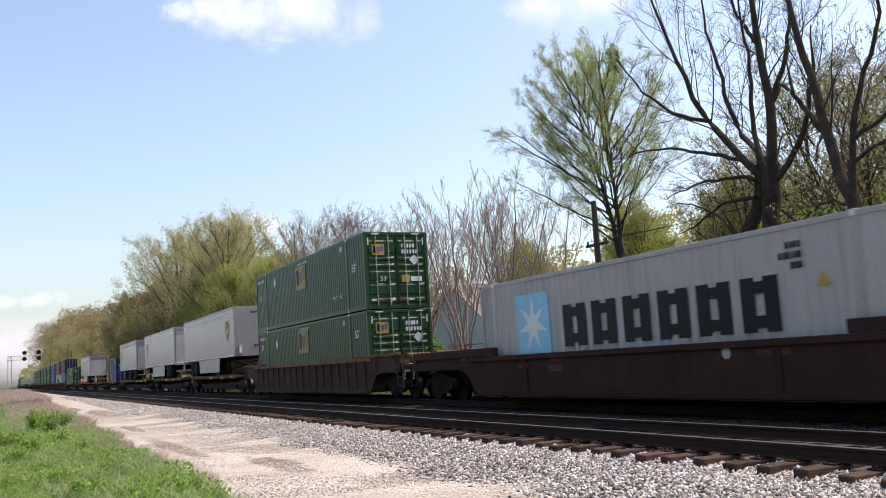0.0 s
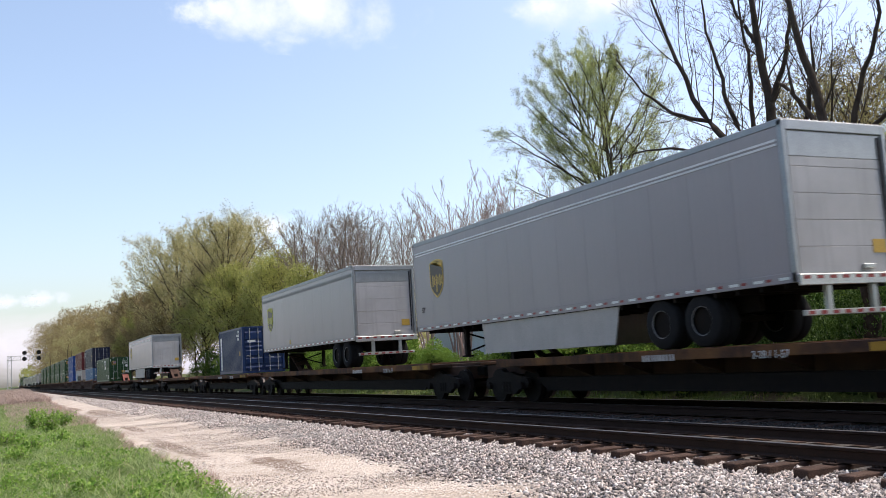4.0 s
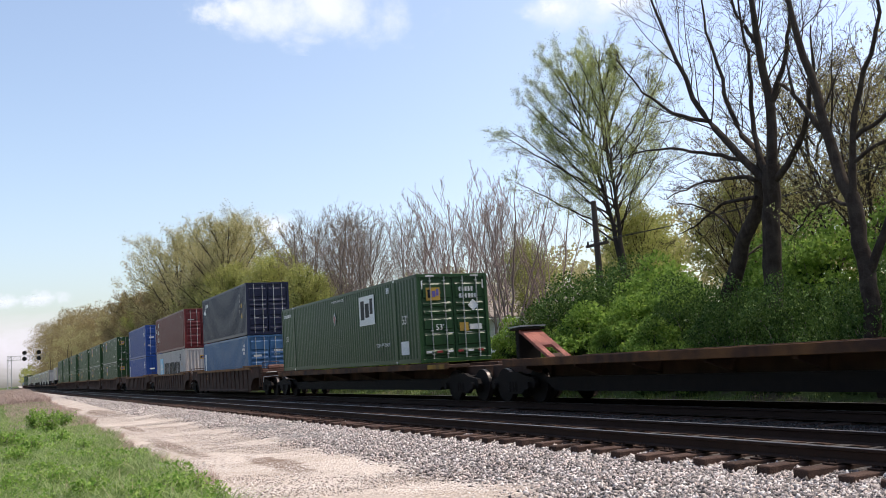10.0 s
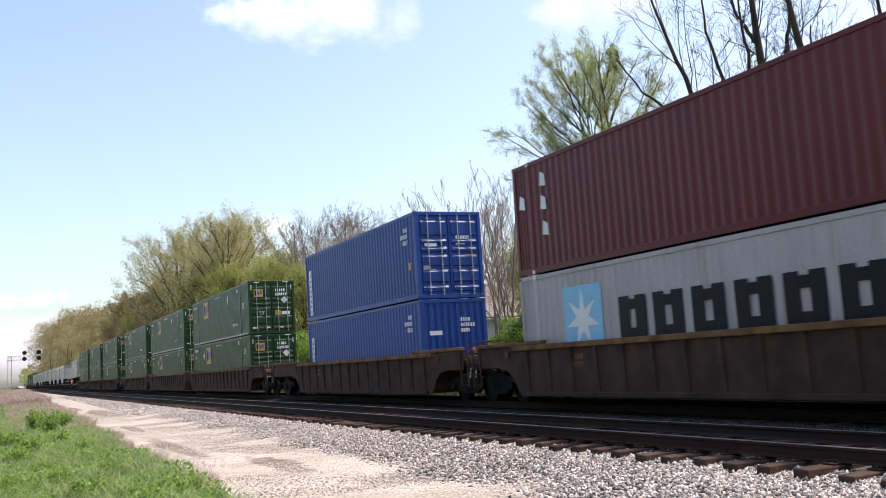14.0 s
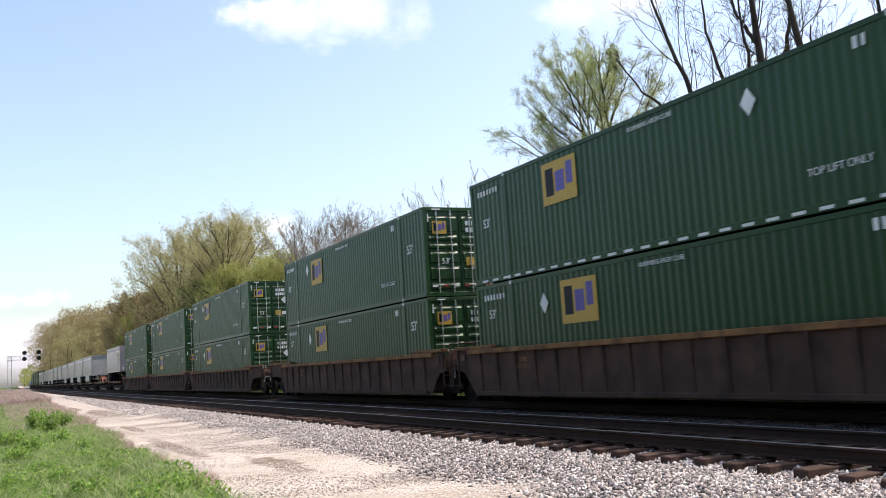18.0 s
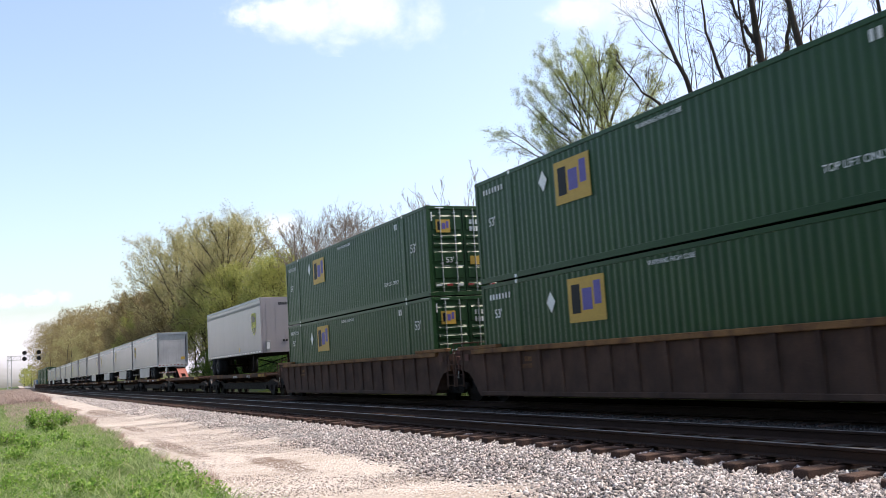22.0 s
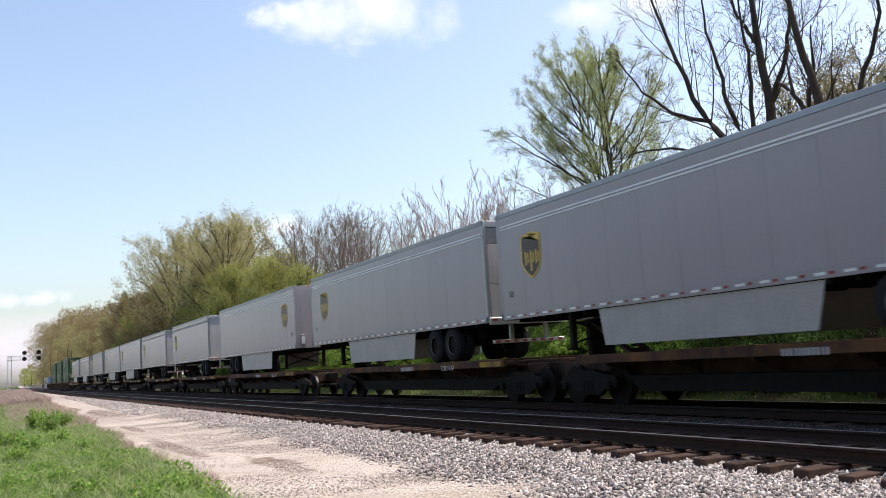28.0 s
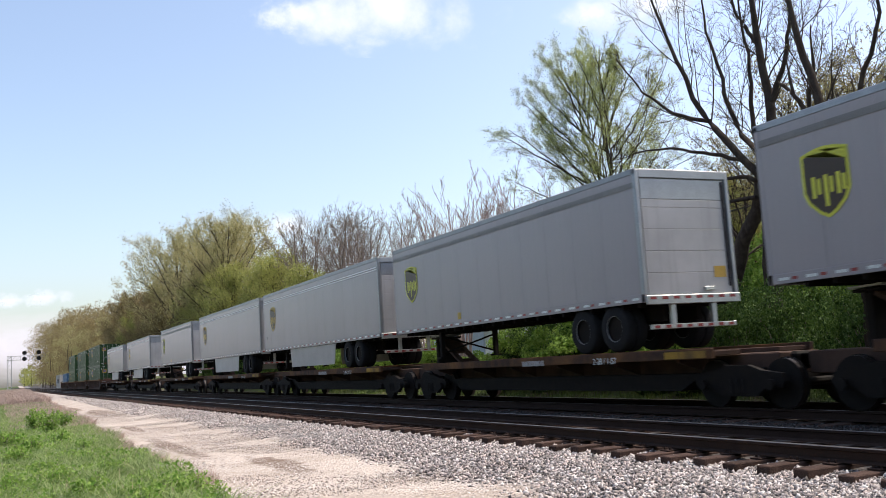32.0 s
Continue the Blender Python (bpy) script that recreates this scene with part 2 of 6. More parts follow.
def ground_material():
    """Grass, a bare dirt lane, ballast and woodland floor, side by side across x."""
    m, n, l, p = nodes_of("lineside ground")
    geo = n.new("ShaderNodeNewGeometry")
    sep = n.new("ShaderNodeSeparateXYZ"); l.new(geo.outputs["Position"], sep.inputs[0])

    def noise_of(scale, detail=5):
        t = n.new("ShaderNodeTexNoise"); t.inputs["Scale"].default_value = scale; t.inputs["Detail"].default_value = detail
        l.new(geo.outputs["Position"], t.inputs["Vector"])
        return t.outputs[0]

    def maths(op, a, b):
        k = n.new("ShaderNodeMath"); k.operation = op
        for i, v in enumerate((a, b)):
            if isinstance(v, (int, float)):
                k.inputs[i].default_value = v
            else:
                l.new(v, k.inputs[i])
        return k.outputs[0]

    def span(v, a, b):
        k = n.new("ShaderNodeMapRange"); k.interpolation_type = "SMOOTHSTEP"
        k.inputs["From Min"].default_value, k.inputs["From Max"].default_value = a, b
        l.new(v, k.inputs["Value"])
        return k.outputs[0]

    def two(a, b, f):
        k = n.new("ShaderNodeMix"); k.data_type = "RGBA"
        for s, v in (("A", a), ("B", b)):
            if isinstance(v, tuple):
                k.inputs[s].default_value = rgb(v)
            else:
                l.new(v, k.inputs[s])
        l.new(f, k.inputs["Factor"])
        return k.outputs["Result"]

    wob = maths("MULTIPLY", maths("SUBTRACT", noise_of(0.5), 0.5), 0.9)
    along = maths("MULTIPLY", maths("SUBTRACT", sep.outputs["Y"], 20), -0.016)
    across = maths("ADD", maths("ADD", sep.outputs["X"], along), wob)
    soil = two((0.08, 0.075, 0.04), (0.07, 0.12, 0.03), span(noise_of(2.5), 0.4, 0.6))
    dirt = two((0.53, 0.45, 0.385), (0.43, 0.355, 0.295), span(noise_of(0.7), 0.4, 0.62))
    dirt = two(dirt, (0.3, 0.24, 0.19), maths("MULTIPLY", span(noise_of(6), 0.5, 0.68), 0.6))
    dirt = two(dirt, (0.62, 0.56, 0.5), maths("MULTIPLY", span(noise_of(17), 0.52, 0.66), 0.7))
    dirt = two(dirt, (0.2, 0.15, 0.12), span(maths("MULTIPLY", span(noise_of(0.23, 3), 0.56, 0.66), span(noise_of(3), 0.3, 0.7)), 0.1, 0.9))
    for px, py, rx, ry in ((5.2, 55, 0.75, 7), (3.95, 24.8, 0.32, 4.5), (4.6, 68, 0.3, 6), (4.3, 35, 0.25, 3), (4.7, 17.5, 0.35, 2.0)):
        ex = maths("MULTIPLY", maths("SUBTRACT", sep.outputs["X"], px), 1 / rx)
        ey = maths("MULTIPLY", maths("SUBTRACT", sep.outputs["Y"], py), 1 / ry)
        d = maths("ADD", maths("MULTIPLY", ex, ex), maths("MULTIPLY", ey, ey))
        d = maths("ADD", d, maths("MULTIPLY", maths("SUBTRACT", noise_of(2.2, 6), 0.5), 2.6))
        dirt = two((0.2, 0.145, 0.11), dirt, span(d, 0.45, 1.3))
    grit = n.new("ShaderNodeTexVoronoi"); grit.inputs["Scale"].default_value = 28
    l.new(geo.outputs["Position"], grit.inputs["Vector"])
    gsep = n.new("ShaderNodeSeparateColor"); l.new(grit.outputs["Color"], gsep.inputs[0])
    dirt = two(dirt, (0.6, 0.55, 0.5), maths("MULTIPLY", span(gsep.outputs[0], 0.6, 0.9), span(noise_of(0.9, 3), 0.42, 0.6)))
    vor = n.new("ShaderNodeTexVoronoi"); vor.inputs["Scale"].default_value = 20
    l.new(geo.outputs["Position"], vor.inputs["Vector"])
    vs = n.new("ShaderNodeSeparateColor"); l.new(vor.outputs["Color"], vs.inputs[0])
    ballast = two((0.07, 0.06, 0.055), (0.42, 0.39, 0.37), span(vs.outputs[0], 0.25, 1.0))
    wood = two((0.1, 0.085, 0.05), (0.09, 0.13, 0.035), span(noise_of(0.8), 0.42, 0.58))
    c = two(soil, dirt, span(across, 2.55, 2.95))
    c = two(c, ballast, span(across, 5.9, 6.7))
    # Track bed coloured darker to deepen the shadow under the train.
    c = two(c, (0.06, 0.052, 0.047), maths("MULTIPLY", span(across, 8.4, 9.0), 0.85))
    c = two(c, wood, span(across, 15.8, 17.4))
    l.new(c, p.inputs["Base Color"])
    p.inputs["Roughness"].default_value = 0.95
    p.inputs["Specular IOR Level"].default_value = 0.2
    bp = n.new("ShaderNodeBump"); bp.inputs["Strength"].default_value = 0.7; bp.inputs["Distance"].default_value = 0.04
    l.new(maths("ADD", vor.outputs["Distance"], noise_of(9)), bp.inputs["Height"]); l.new(bp.outputs[0], p.inputs["Normal"])
    return m


# ---- mesh building ----
class Shape:
    """Vertices and faces gathered into one mesh."""

    def __init__(self):
        self.v, self.f = [], []

    def add(self, verts, faces):
        k = len(self.v)
        self.v.extend(verts)
        self.f.extend([tuple(i + k for i in f) for f in faces])
        return self

    def box(self, x0, x1, y0, y1, z0, z1, c=0.0):
        if c <= 0:
            vs = [(x, y, z) for x in (x0, x1) for y in (y0, y1) for z in (z0, z1)]
            return self.add(vs, [(0, 1, 3, 2), (4, 6, 7, 5), (0, 4, 5, 1), (2, 3, 7, 6), (0, 2, 6, 4), (1, 5, 7, 3)])
        vs, ids = [], {}
        for i, (x, sx) in enumerate(((x0, 1), (x1, -1))):
            for j, (y, sy) in enumerate(((y0, 1), (y1, -1))):
                for k, (z, sz) in enumerate(((z0, 1), (z1, -1))):
                    for a in range(3):
                        ids[i, j, k, a] = len(vs)
                        vs.append((x + (sx * c if a != 0 else 0), y + (sy * c if a != 1 else 0), z + (sz * c if a != 2 else 0)))
        fs = []
        for i in (0, 1):
            fs.append([ids[i, j, k, 0] for j, k in ((0, 0), (0, 1), (1, 1), (1, 0))])
            fs.append([ids[j, i, k, 1] for j, k in ((0, 0), (0, 1), (1, 1), (1, 0))])
            fs.append([ids[j, k, i, 2] for j, k in ((0, 0), (0, 1), (1, 1), (1, 0))])
            for j in (0, 1):
                fs.append([ids[i, j, 0, 0], ids[i, j, 1, 0], ids[i, j, 1, 1], ids[i, j, 0, 1]])
                fs.append([ids[i, 0, j, 0], ids[i, 1, j, 0], ids[i, 1, j, 2], ids[i, 0, j, 2]])
                fs.append([ids[0, i, j, 1], ids[1, i, j, 1], ids[1, i, j, 2], ids[0, i, j, 2]])
                for k in (0, 1):
                    fs.append([ids[i, j, k, 0], ids[i, j, k, 1], ids[i, j, k, 2]])
        return self.add(vs, fs)

    def cyl(self, a, b, r, sides=12, r2=None):
        a, b = Vector(a), Vector(b)
        q = (b - a).to_track_quat("Z", "Y")
        r2 = r if r2 is None else r2
        ring = [(math.cos(2 * math.pi * i / sides), math.sin(2 * math.pi * i / sides)) for i in range(sides)]
        vs = [tuple(a + q @ Vector((c * r, s * r, 0))) for c, s in ring] + [tuple(b + q @ Vector((c * r2, s * r2, 0))) for c, s in ring]
        fs = [(i, (i + 1) % sides, sides + (i + 1) % sides, sides + i) for i in range(sides)]
        return self.add(vs, fs + [tuple(reversed(range(sides))), tuple(range(sides, 2 * sides))])

    def prism(self, outline, axis, t0, t1):
        """An outline in the two other axes, drawn out along an axis from t0 to t1."""
        k = len(outline)
        put = {"x": lambda p, t: (t, p[0], p[1]), "y": lambda p, t: (p[0], t, p[1]), "z": lambda p, t: (p[0], p[1], t)}[axis]
        vs = [put(p, t0) for p in outline] + [put(p, t1) for p in outline]
        fs = [(i, (i + 1) % k, k + (i + 1) % k, k + i) for i in range(k)]
        return self.add(vs, fs + [tuple(reversed(range(k))), tuple(range(k, 2 * k))])

    def tube(self, pts, radii, sides):
        k = len(self.v)
        m = len(pts)
        for i, p in enumerate(pts):
            d = (pts[min(i + 1, m - 1)] - pts[max(i - 1, 0)])
            d = d / (np.linalg.norm(d) + 1e-9)
            u = np.cross(d, (0.31, 0.95, 0.05) if abs(d[2]) > 0.8 else (0.0, 0.0, 1.0))
            u = u / (np.linalg.norm(u) + 1e-9)
            w = np.cross(d, u)
            for s in range(sides):
                a = 2 * math.pi * s / sides
                self.v.append(tuple(p + radii[i] * (math.cos(a) * u + math.sin(a) * w)))
        for i in range(m - 1):
            for s in range(sides):
                a, b = k + i * sides + s, k + i * sides + (s + 1) % sides
                self.f.append((a, b, b + sides, a + sides))
        return self

    def mesh(self, name, material, smooth=False):
        me = bpy.data.meshes.new(name)
        me.from_pydata(self.v, [], self.f)
        if smooth:
            me.shade_smooth()
        me.materials.append(material)
        b = bmesh.new()
        b.from_mesh(me)
        bmesh.ops.recalc_face_normals(b, faces=b.faces)
        b.to_mesh(me)
        b.free()
        return me


def flat_mesh(name, verts, faces, material):
    """A large mesh from arrays, all faces with the same number of corners."""
    verts, faces = np.asarray(verts, dtype=np.float32), np.asarray(faces, dtype=np.int32)
    me = bpy.data.meshes.new(name)
    k, c = faces.shape
    me.vertices.add(len(verts)); me.vertices.foreach_set("co", verts.ravel())
    me.loops.add(k * c); me.loops.foreach_set("vertex_index", faces.ravel())
    me.polygons.add(k); me.polygons.foreach_set("loop_start", np.arange(0, k * c, c, dtype=np.int32))
    me.update(calc_edges=True)
    me.validate()
    me.materials.append(material)
    return me


def part(name, shape, material, parent=None, label="", smooth=False):
    """One mesh object under a thing or a part."""
    me = shape.mesh(name, material, smooth) if isinstance(shape, Shape) else shape
    ob = new(name, me)
    ob.parent = parent
    if label:
        ob["label"] = label
    return ob


def thing(name, label, category, group="", kind="", m=None):
    ob = tagged(new(name), label, category, group, kind)
    ob.empty_display_size = 0.2
    if m is not None:
        ob.matrix_basis = m
    return ob


def lettering(text, size, material):
    """Raised letters, drawn in the x-z plane, as one mesh."""
    cu = bpy.data.curves.new("letters", "FONT")
    cu.body, cu.size, cu.extrude, cu.align_x = text, size, 0.002, "CENTER"
    ob = bpy.data.objects.new("letters", cu)
    scene.collection.objects.link(ob)
    me = bpy.data.meshes.new_from_object(ob.evaluated_get(bpy.context.evaluated_depsgraph_get()))
    bpy.data.objects.remove(ob)
    bpy.data.curves.remove(cu)
    me.materials.clear()
    me.materials.append(material)
    return me


# ---- ground ----
def ground_z(x, y):
    """Height of the ground: verge, lane, ballast bed, ditch, and a rise behind the trees."""
    z = np.interp(x, [-3000, -40, -2, 2.8, 4.7, 5.9, 7.4, 8.1, 8.5, 8.9, 15.4, 16.9, 19, 23, 32, 60, 3000],
                  [-1.2, -0.6, -0.48, -0.45, -0.49, -0.46, -0.34, -0.31, -0.265, -0.235, -0.22, -0.42, -0.1, 0.9, 1.4, 2.0, 2.0])
    return z


def build_ground():
    xs = np.unique(np.concatenate([np.arange(-2, 24, 0.4), np.arange(24, 80, 4), np.geomspace(80, 2500, 14), -np.geomspace(2, 2500, 18)]))
    ys = np.unique(np.concatenate([np.arange(-10, 60, 0.8), np.arange(60, 500, 10), np.geomspace(500, 3000, 10), -np.geomspace(10, 1500, 12)]))
    X, Y = np.meshgrid(xs, ys, indexing="ij")
    Z = ground_z(X, Y)
    bank = 1.5 * np.exp(-((X - 21.5) / 2.2) ** 2 - ((Y - 16) / 4) ** 2)
    wav = np.array([[noise.noise((x * 0.5, y * 0.5, 0.0)) for y in ys] for x in xs])
    Z = Z + bank + wav * np.where((X > 7.6) & (X < 15.6), 0.01, 0.06)
    nx, ny = len(xs), len(ys)
    idx = np.arange(nx * ny).reshape(nx, ny)
    faces = np.stack([idx[:-1, :-1], idx[1:, :-1], idx[1:, 1:], idx[:-1, 1:]], -1).reshape(-1, 4)
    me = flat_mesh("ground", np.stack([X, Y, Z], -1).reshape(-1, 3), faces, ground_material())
    me.shade_smooth()
    tagged(new("ground", me), "grass verge, pale dirt lane, grey ballast bed and woodland floor", "ground", kind="structure")


build_ground()


# ---- the two tracks ----
def rail_outline(x):
    return [(x + a, b) for a, b in ((-0.075, -0.172), (0.075, -0.172), (0.07, -0.158), (0.012, -0.14), (0.009, -0.05), (0.036, -0.038),
                                    (0.036, -0.006), (-0.036, -0.006), (-0.036, -0.038), (-0.009, -0.05), (-0.012, -0.14), (-0.07, -0.158))]


def build_track(x, label, count, pitch):
    t = tagged(new("track"), label, "railway track", "tracks", "structure")
    t.location = (x, 0, 0)
    for dx in (-0.755, 0.755):
        r = part("rail", Shape().prism(rail_outline(dx), "y", -40, 900), RAIL, t, "rust-brown steel rail")
        part("rail_head", Shape().prism([(dx - 0.034, -0.0055), (dx + 0.034, -0.0055), (dx + 0.026, 0.0), (dx - 0.026, 0.0)], "y", -40, 900), RAIL_HEAD, r, "polished running surface")
    shapes = []
    for k in range(5):
        w, e = 0.112 + 0.006 * RNG.standard_normal(), 1.37
        s = Shape().box(-e, e, -w, w, -0.18, 0, 0.012)
        s.v = [(a, b + 0.008 * noise.noise((a * 3, k * 7.0, b * 9)), c + 0.008 * noise.noise((a * 4, b * 9, k * 5.0))) for a, b, c in s.v]
        shapes.append(s.mesh("tie", TIE))
    plate = Shape().box(-0.18, 0.18, -0.09, 0.09, 0, 0.016, 0.004)
    for dx in (-0.11, 0.11):
        for dy in (-0.05, 0.05):
            plate.box(dx - 0.012, dx + 0.012, dy - 0.012, dy + 0.012, 0.014, 0.05)
    plate = plate.mesh("tie_plate", RAIL)
    for i in range(count):
        o = part("tie", shapes[int(RNG.integers(5))], TIE, t)
        o.location = (0.04 * RNG.standard_normal(), 0.95 + i * pitch + 0.03 * RNG.standard_normal(), -0.2 + 0.006 * RNG.standard_normal())
        o.rotation_euler = (0, 0.006 * RNG.standard_normal(), 0.022 * RNG.standard_normal())
        if 9 <= i < 60 and x < 12:
            part("tie_plate", plate, RAIL, o, "rusty plate with spike heads").location = (-0.755, 0, 0.004)
    far = Shape()
    y = 0.95 + count * pitch
    while y < 420:
        far.box(-1.37, 1.37, y - 0.11, y + 0.11, -0.36, -0.2)
        y += pitch
    part("far_ties", far, TIE, t)["kind"] = "stuff"
    return t


build_track(NEAR_X, "empty near track of rusty rails on weathered timber ties", 150, 0.58)
build_track(TRAIN_X, "shaded far track under the passing train", 80, 0.58)


# ---- railway vehicles: each stands with its front end at local y = 0, rail heads at local z = 0 ----
TRAIN = []               # (thing, place of its front end at 0 s, height)


def roll(ob, s, z=0.0):
    """Puts a vehicle or its load into the train; s is counted with slack couplings, which are drawn up here."""
    s = 24.8 + (s - 25) * 0.98723
    TRAIN.append((ob, s, z))
    ob.matrix_basis = pose(TRAIN_X, s, z)
    return ob


def corrugated(x, y0, y1, z0, z1, inward, pitch=0.278, depth=0.036):
    """A pressed steel wall along y, its hollows turned inward."""
    count = max(4, round((y1 - y0) / pitch))
    p = (y1 - y0) / count
    ys = []
    for i in range(count):
        b = y0 + i * p
        ys += [(b, 0), (b + p * 0.26, 0), (b + p * 0.5, 1), (b + p * 0.76, 1)]
    ys.append((y1, 0))
    vs, fs = [], []
    for y, d in ys:
        vs += [(x + inward * depth * d, y, z0), (x + inward * depth * d, y, z1)]
    for i in range(len(ys) - 1):
        fs.append((2 * i, 2 * i + 1, 2 * i + 3, 2 * i + 2))
    return Shape().add(vs, fs)


def plate(name, parent, mat, x, y0, y1, z0, z1, label="", out=0.006):
    return part(name, Shape().box(x - out, x + 0.001, y0, y1, z0, z1), mat, parent, label)


def side_bars(parent, mat, x, y0, z, rows, height, name="lettering", step=0.75):
    """Lettering too small to read: one short bar for each character."""
    s = Shape()
    for r, count in enumerate(rows):
        y = y0
        for i in range(count):
            w = height * RNG.uniform(0.35, 0.6)
            s.box(x - 0.005, x, y, y + w, z - r * height * 1.5, z - r * height * 1.5 + height)
            y += height * step
    ob = part(name, s, mat, parent, "small white lettering")
    ob["kind"] = "stuff"
    return ob


def end_bars(parent, mat, y, x0, z, rows, height, step=0.75):
    s = Shape()
    for r, count in enumerate(rows):
        x = x0
        for i in range(count):
            w = height * RNG.uniform(0.35, 0.6)
            s.box(x, x + w, y - 0.005, y, z - r * height * 1.5, z - r * height * 1.5 + height)
            x += height * step
    ob = part("lettering", s, mat, parent, "small white lettering")
    ob["kind"] = "stuff"
    return ob


def door_leaf(parent, mat, x0, x1, y, z0, z1, ribs):
    """A steel door with pressed ribs, two lock rods and their handles."""
    d = part("door", Shape().box(x0, x1, y, y + 0.04, z0, z1, 0.006), mat, parent, "ribbed steel door")
    h = z1 - z0
    s = Shape()
    for a, b in ribs:
        za, zb = z0 + h * a, z0 + h * b
        s.prism([(y - 0.001, za), (y - 0.05, za + 0.03), (y - 0.055, zb - 0.08), (y - 0.001, zb)], "x", x0 + 0.09, x1 - 0.09)
    part("pressed_rib", s, mat, d)
    w = x1 - x0
    for f in (0.3, 0.74):
        rx = x0 + w * f
        rod = part("lock_rod", Shape().cyl((rx, y - 0.072, z0 - 0.03), (rx, y - 0.072, z1 + 0.03), 0.017, 8), STEEL, d, "galvanised lock rod")
    for f in (0.3, 0.74):
        k = Shape()
        rx = x0 + w * f
        k.box(rx - 0.02, rx + 0.2 * w, y - 0.09, y - 0.078, z0 + h * 0.30, z0 + h * 0.308)
        for g in (0.04, 0.33, 0.66, 0.95):
            k.box(rx - 0.035, rx + 0.035, y - 0.086, y - 0.001, z0 + h * g, z0 + h * g + 0.035)
        part("handle", k, STEEL, d, "galvanised handle and brackets")
    return d


def container(label, L, H, W, paint, group, posts=None, plain_end=False, rib_pitch=0.278, depth=0.022, category="container"):
    """A box container with its doors towards -y."""
    c = thing("shipping_container", label, category, group)
    hx = W / 2
    py0, py1 = posts or (0.0, L)
    for sgn in (-1, 1):
        x = sgn * (hx - 0.012)
        runs = [(0.12, L - 0.12)] if not posts else [(0.1, py0 - 0.09), (py0 + 0.09, py1 - 0.09), (py1 + 0.09, L - 0.1)]
        for a, b in runs:
            part("side_panel", corrugated(x, a, b, 0.14, H - 0.1, -sgn, rib_pitch, depth), paint, c)
        part("top_rail", Shape().box(sgn * hx - 0.04 * (sgn > 0), sgn * hx + 0.04 * (sgn < 0), 0.1, L - 0.1, H - 0.11, H - 0.005, 0.006), paint, c)
        part("bottom_rail", Shape().box(sgn * hx - 0.05 * (sgn > 0), sgn * hx + 0.05 * (sgn < 0), 0.1, L - 0.1, 0.01, 0.16, 0.006), paint, c)
        if posts:
            for y in posts:
                part("lifting_post", Shape().box(sgn * (hx + 0.004) - 0.08 * (sgn > 0), sgn * (hx + 0.004) + 0.08 * (sgn < 0), y - 0.09, y + 0.09, 0.0, H + 0.012, 0.008), paint, c)
                for z in (0.0, H - 0.11):
                    plate("corner_casting", c, WHITE if H > 2.8 and sgn < 0 else paint, sgn * (hx + 0.004) + (0.008 if sgn > 0 else -0.001), y - 0.05, y + 0.05, z + 0.01, z + 0.1)
        for y in (0.0, L - 0.13):
            part("corner_post", Shape().box(sgn * hx - 0.12 * (sgn > 0), sgn * hx + 0.12 * (sgn < 0), y, y + 0.13, 0.0, H, 0.008), paint, c)
            for z in (0.0, H - 0.118):
                k = part("corner_casting", Shape().box(sgn * (hx + 0.003) - 0.162 * (sgn > 0), sgn * (hx + 0.003) + 0.162 * (sgn < 0), y - 0.003 if y == 0 else y - 0.045, y + 0.178 if y == 0 else y + 0.133, z, z + 0.118, 0.01), paint, c)
                hole = Shape().box(sgn * (hx + 0.0045) - 0.004, sgn * (hx + 0.0045) + 0.004, y + 0.05, y + 0.1, z + 0.03, z + 0.09)
                part("lifting_hole", hole, BLACK, k)
    roof = Shape()
    n = round(L / 0.5)
    for i in range(n):
        a = 0.06 + i * (L - 0.12) / n
        roof.prism([(a, H - 0.045), (a + 0.2, H - 0.045), (a + 0.24, H - 0.025), (a + 0.45, H - 0.025), (a + (L - 0.12) / n, H - 0.045), (a + (L - 0.12) / n, H - 0.07), (a, H - 0.07)], "x", -hx + 0.06, hx - 0.06)
    part("roof", roof, paint, c)
    part("floor", Shape().box(-hx + 0.05, hx - 0.05, 0.1, L - 0.1, 0.06, 0.14), DARK_STEEL, c, "timber and steel floor frame")
    def pressed(y, d):
        w, o = (W - 0.24) / 9, []
        for i in range(9):
            a = -hx + 0.12 + i * w
            o += [(a, y), (a + w * 0.35, y), (a + w * 0.5, y - d * 0.04), (a + w * 0.85, y - d * 0.04)]
        return o + [(hx - 0.12, y), (hx - 0.12, y - d * 0.07), (-hx + 0.12, y - d * 0.07)]
    back = Shape().prism(pressed(L - 0.02, 1), "z", 0.1, H - 0.1)
    part("end_wall", back, paint, c)
    if plain_end:
        front = Shape().prism(pressed(0.02, -1), "z", 0.12, H - 0.1)
        part("end_wall", front, paint, c)
    else:
        ribs = [(0.03, 0.11), (0.15, 0.31), (0.35, 0.5), (0.53, 0.6), (0.63, 0.7), (0.74, 0.94)]
        door_leaf(c, paint, -hx + 0.12, -0.015, 0.06, 0.14, H - 0.12, ribs)
        door_leaf(c, paint, 0.015, hx - 0.12, 0.06, 0.14, H - 0.12, ribs)
    part("end_sill", Shape().box(-hx + 0.12, hx - 0.12, 0.01, 0.1, 0.0, 0.13, 0.006), paint, c)
    part("end_header", Shape().box(-hx + 0.12, hx - 0.12, 0.01, 0.1, H - 0.12, H - 0.004, 0.006), paint, c)
    return c


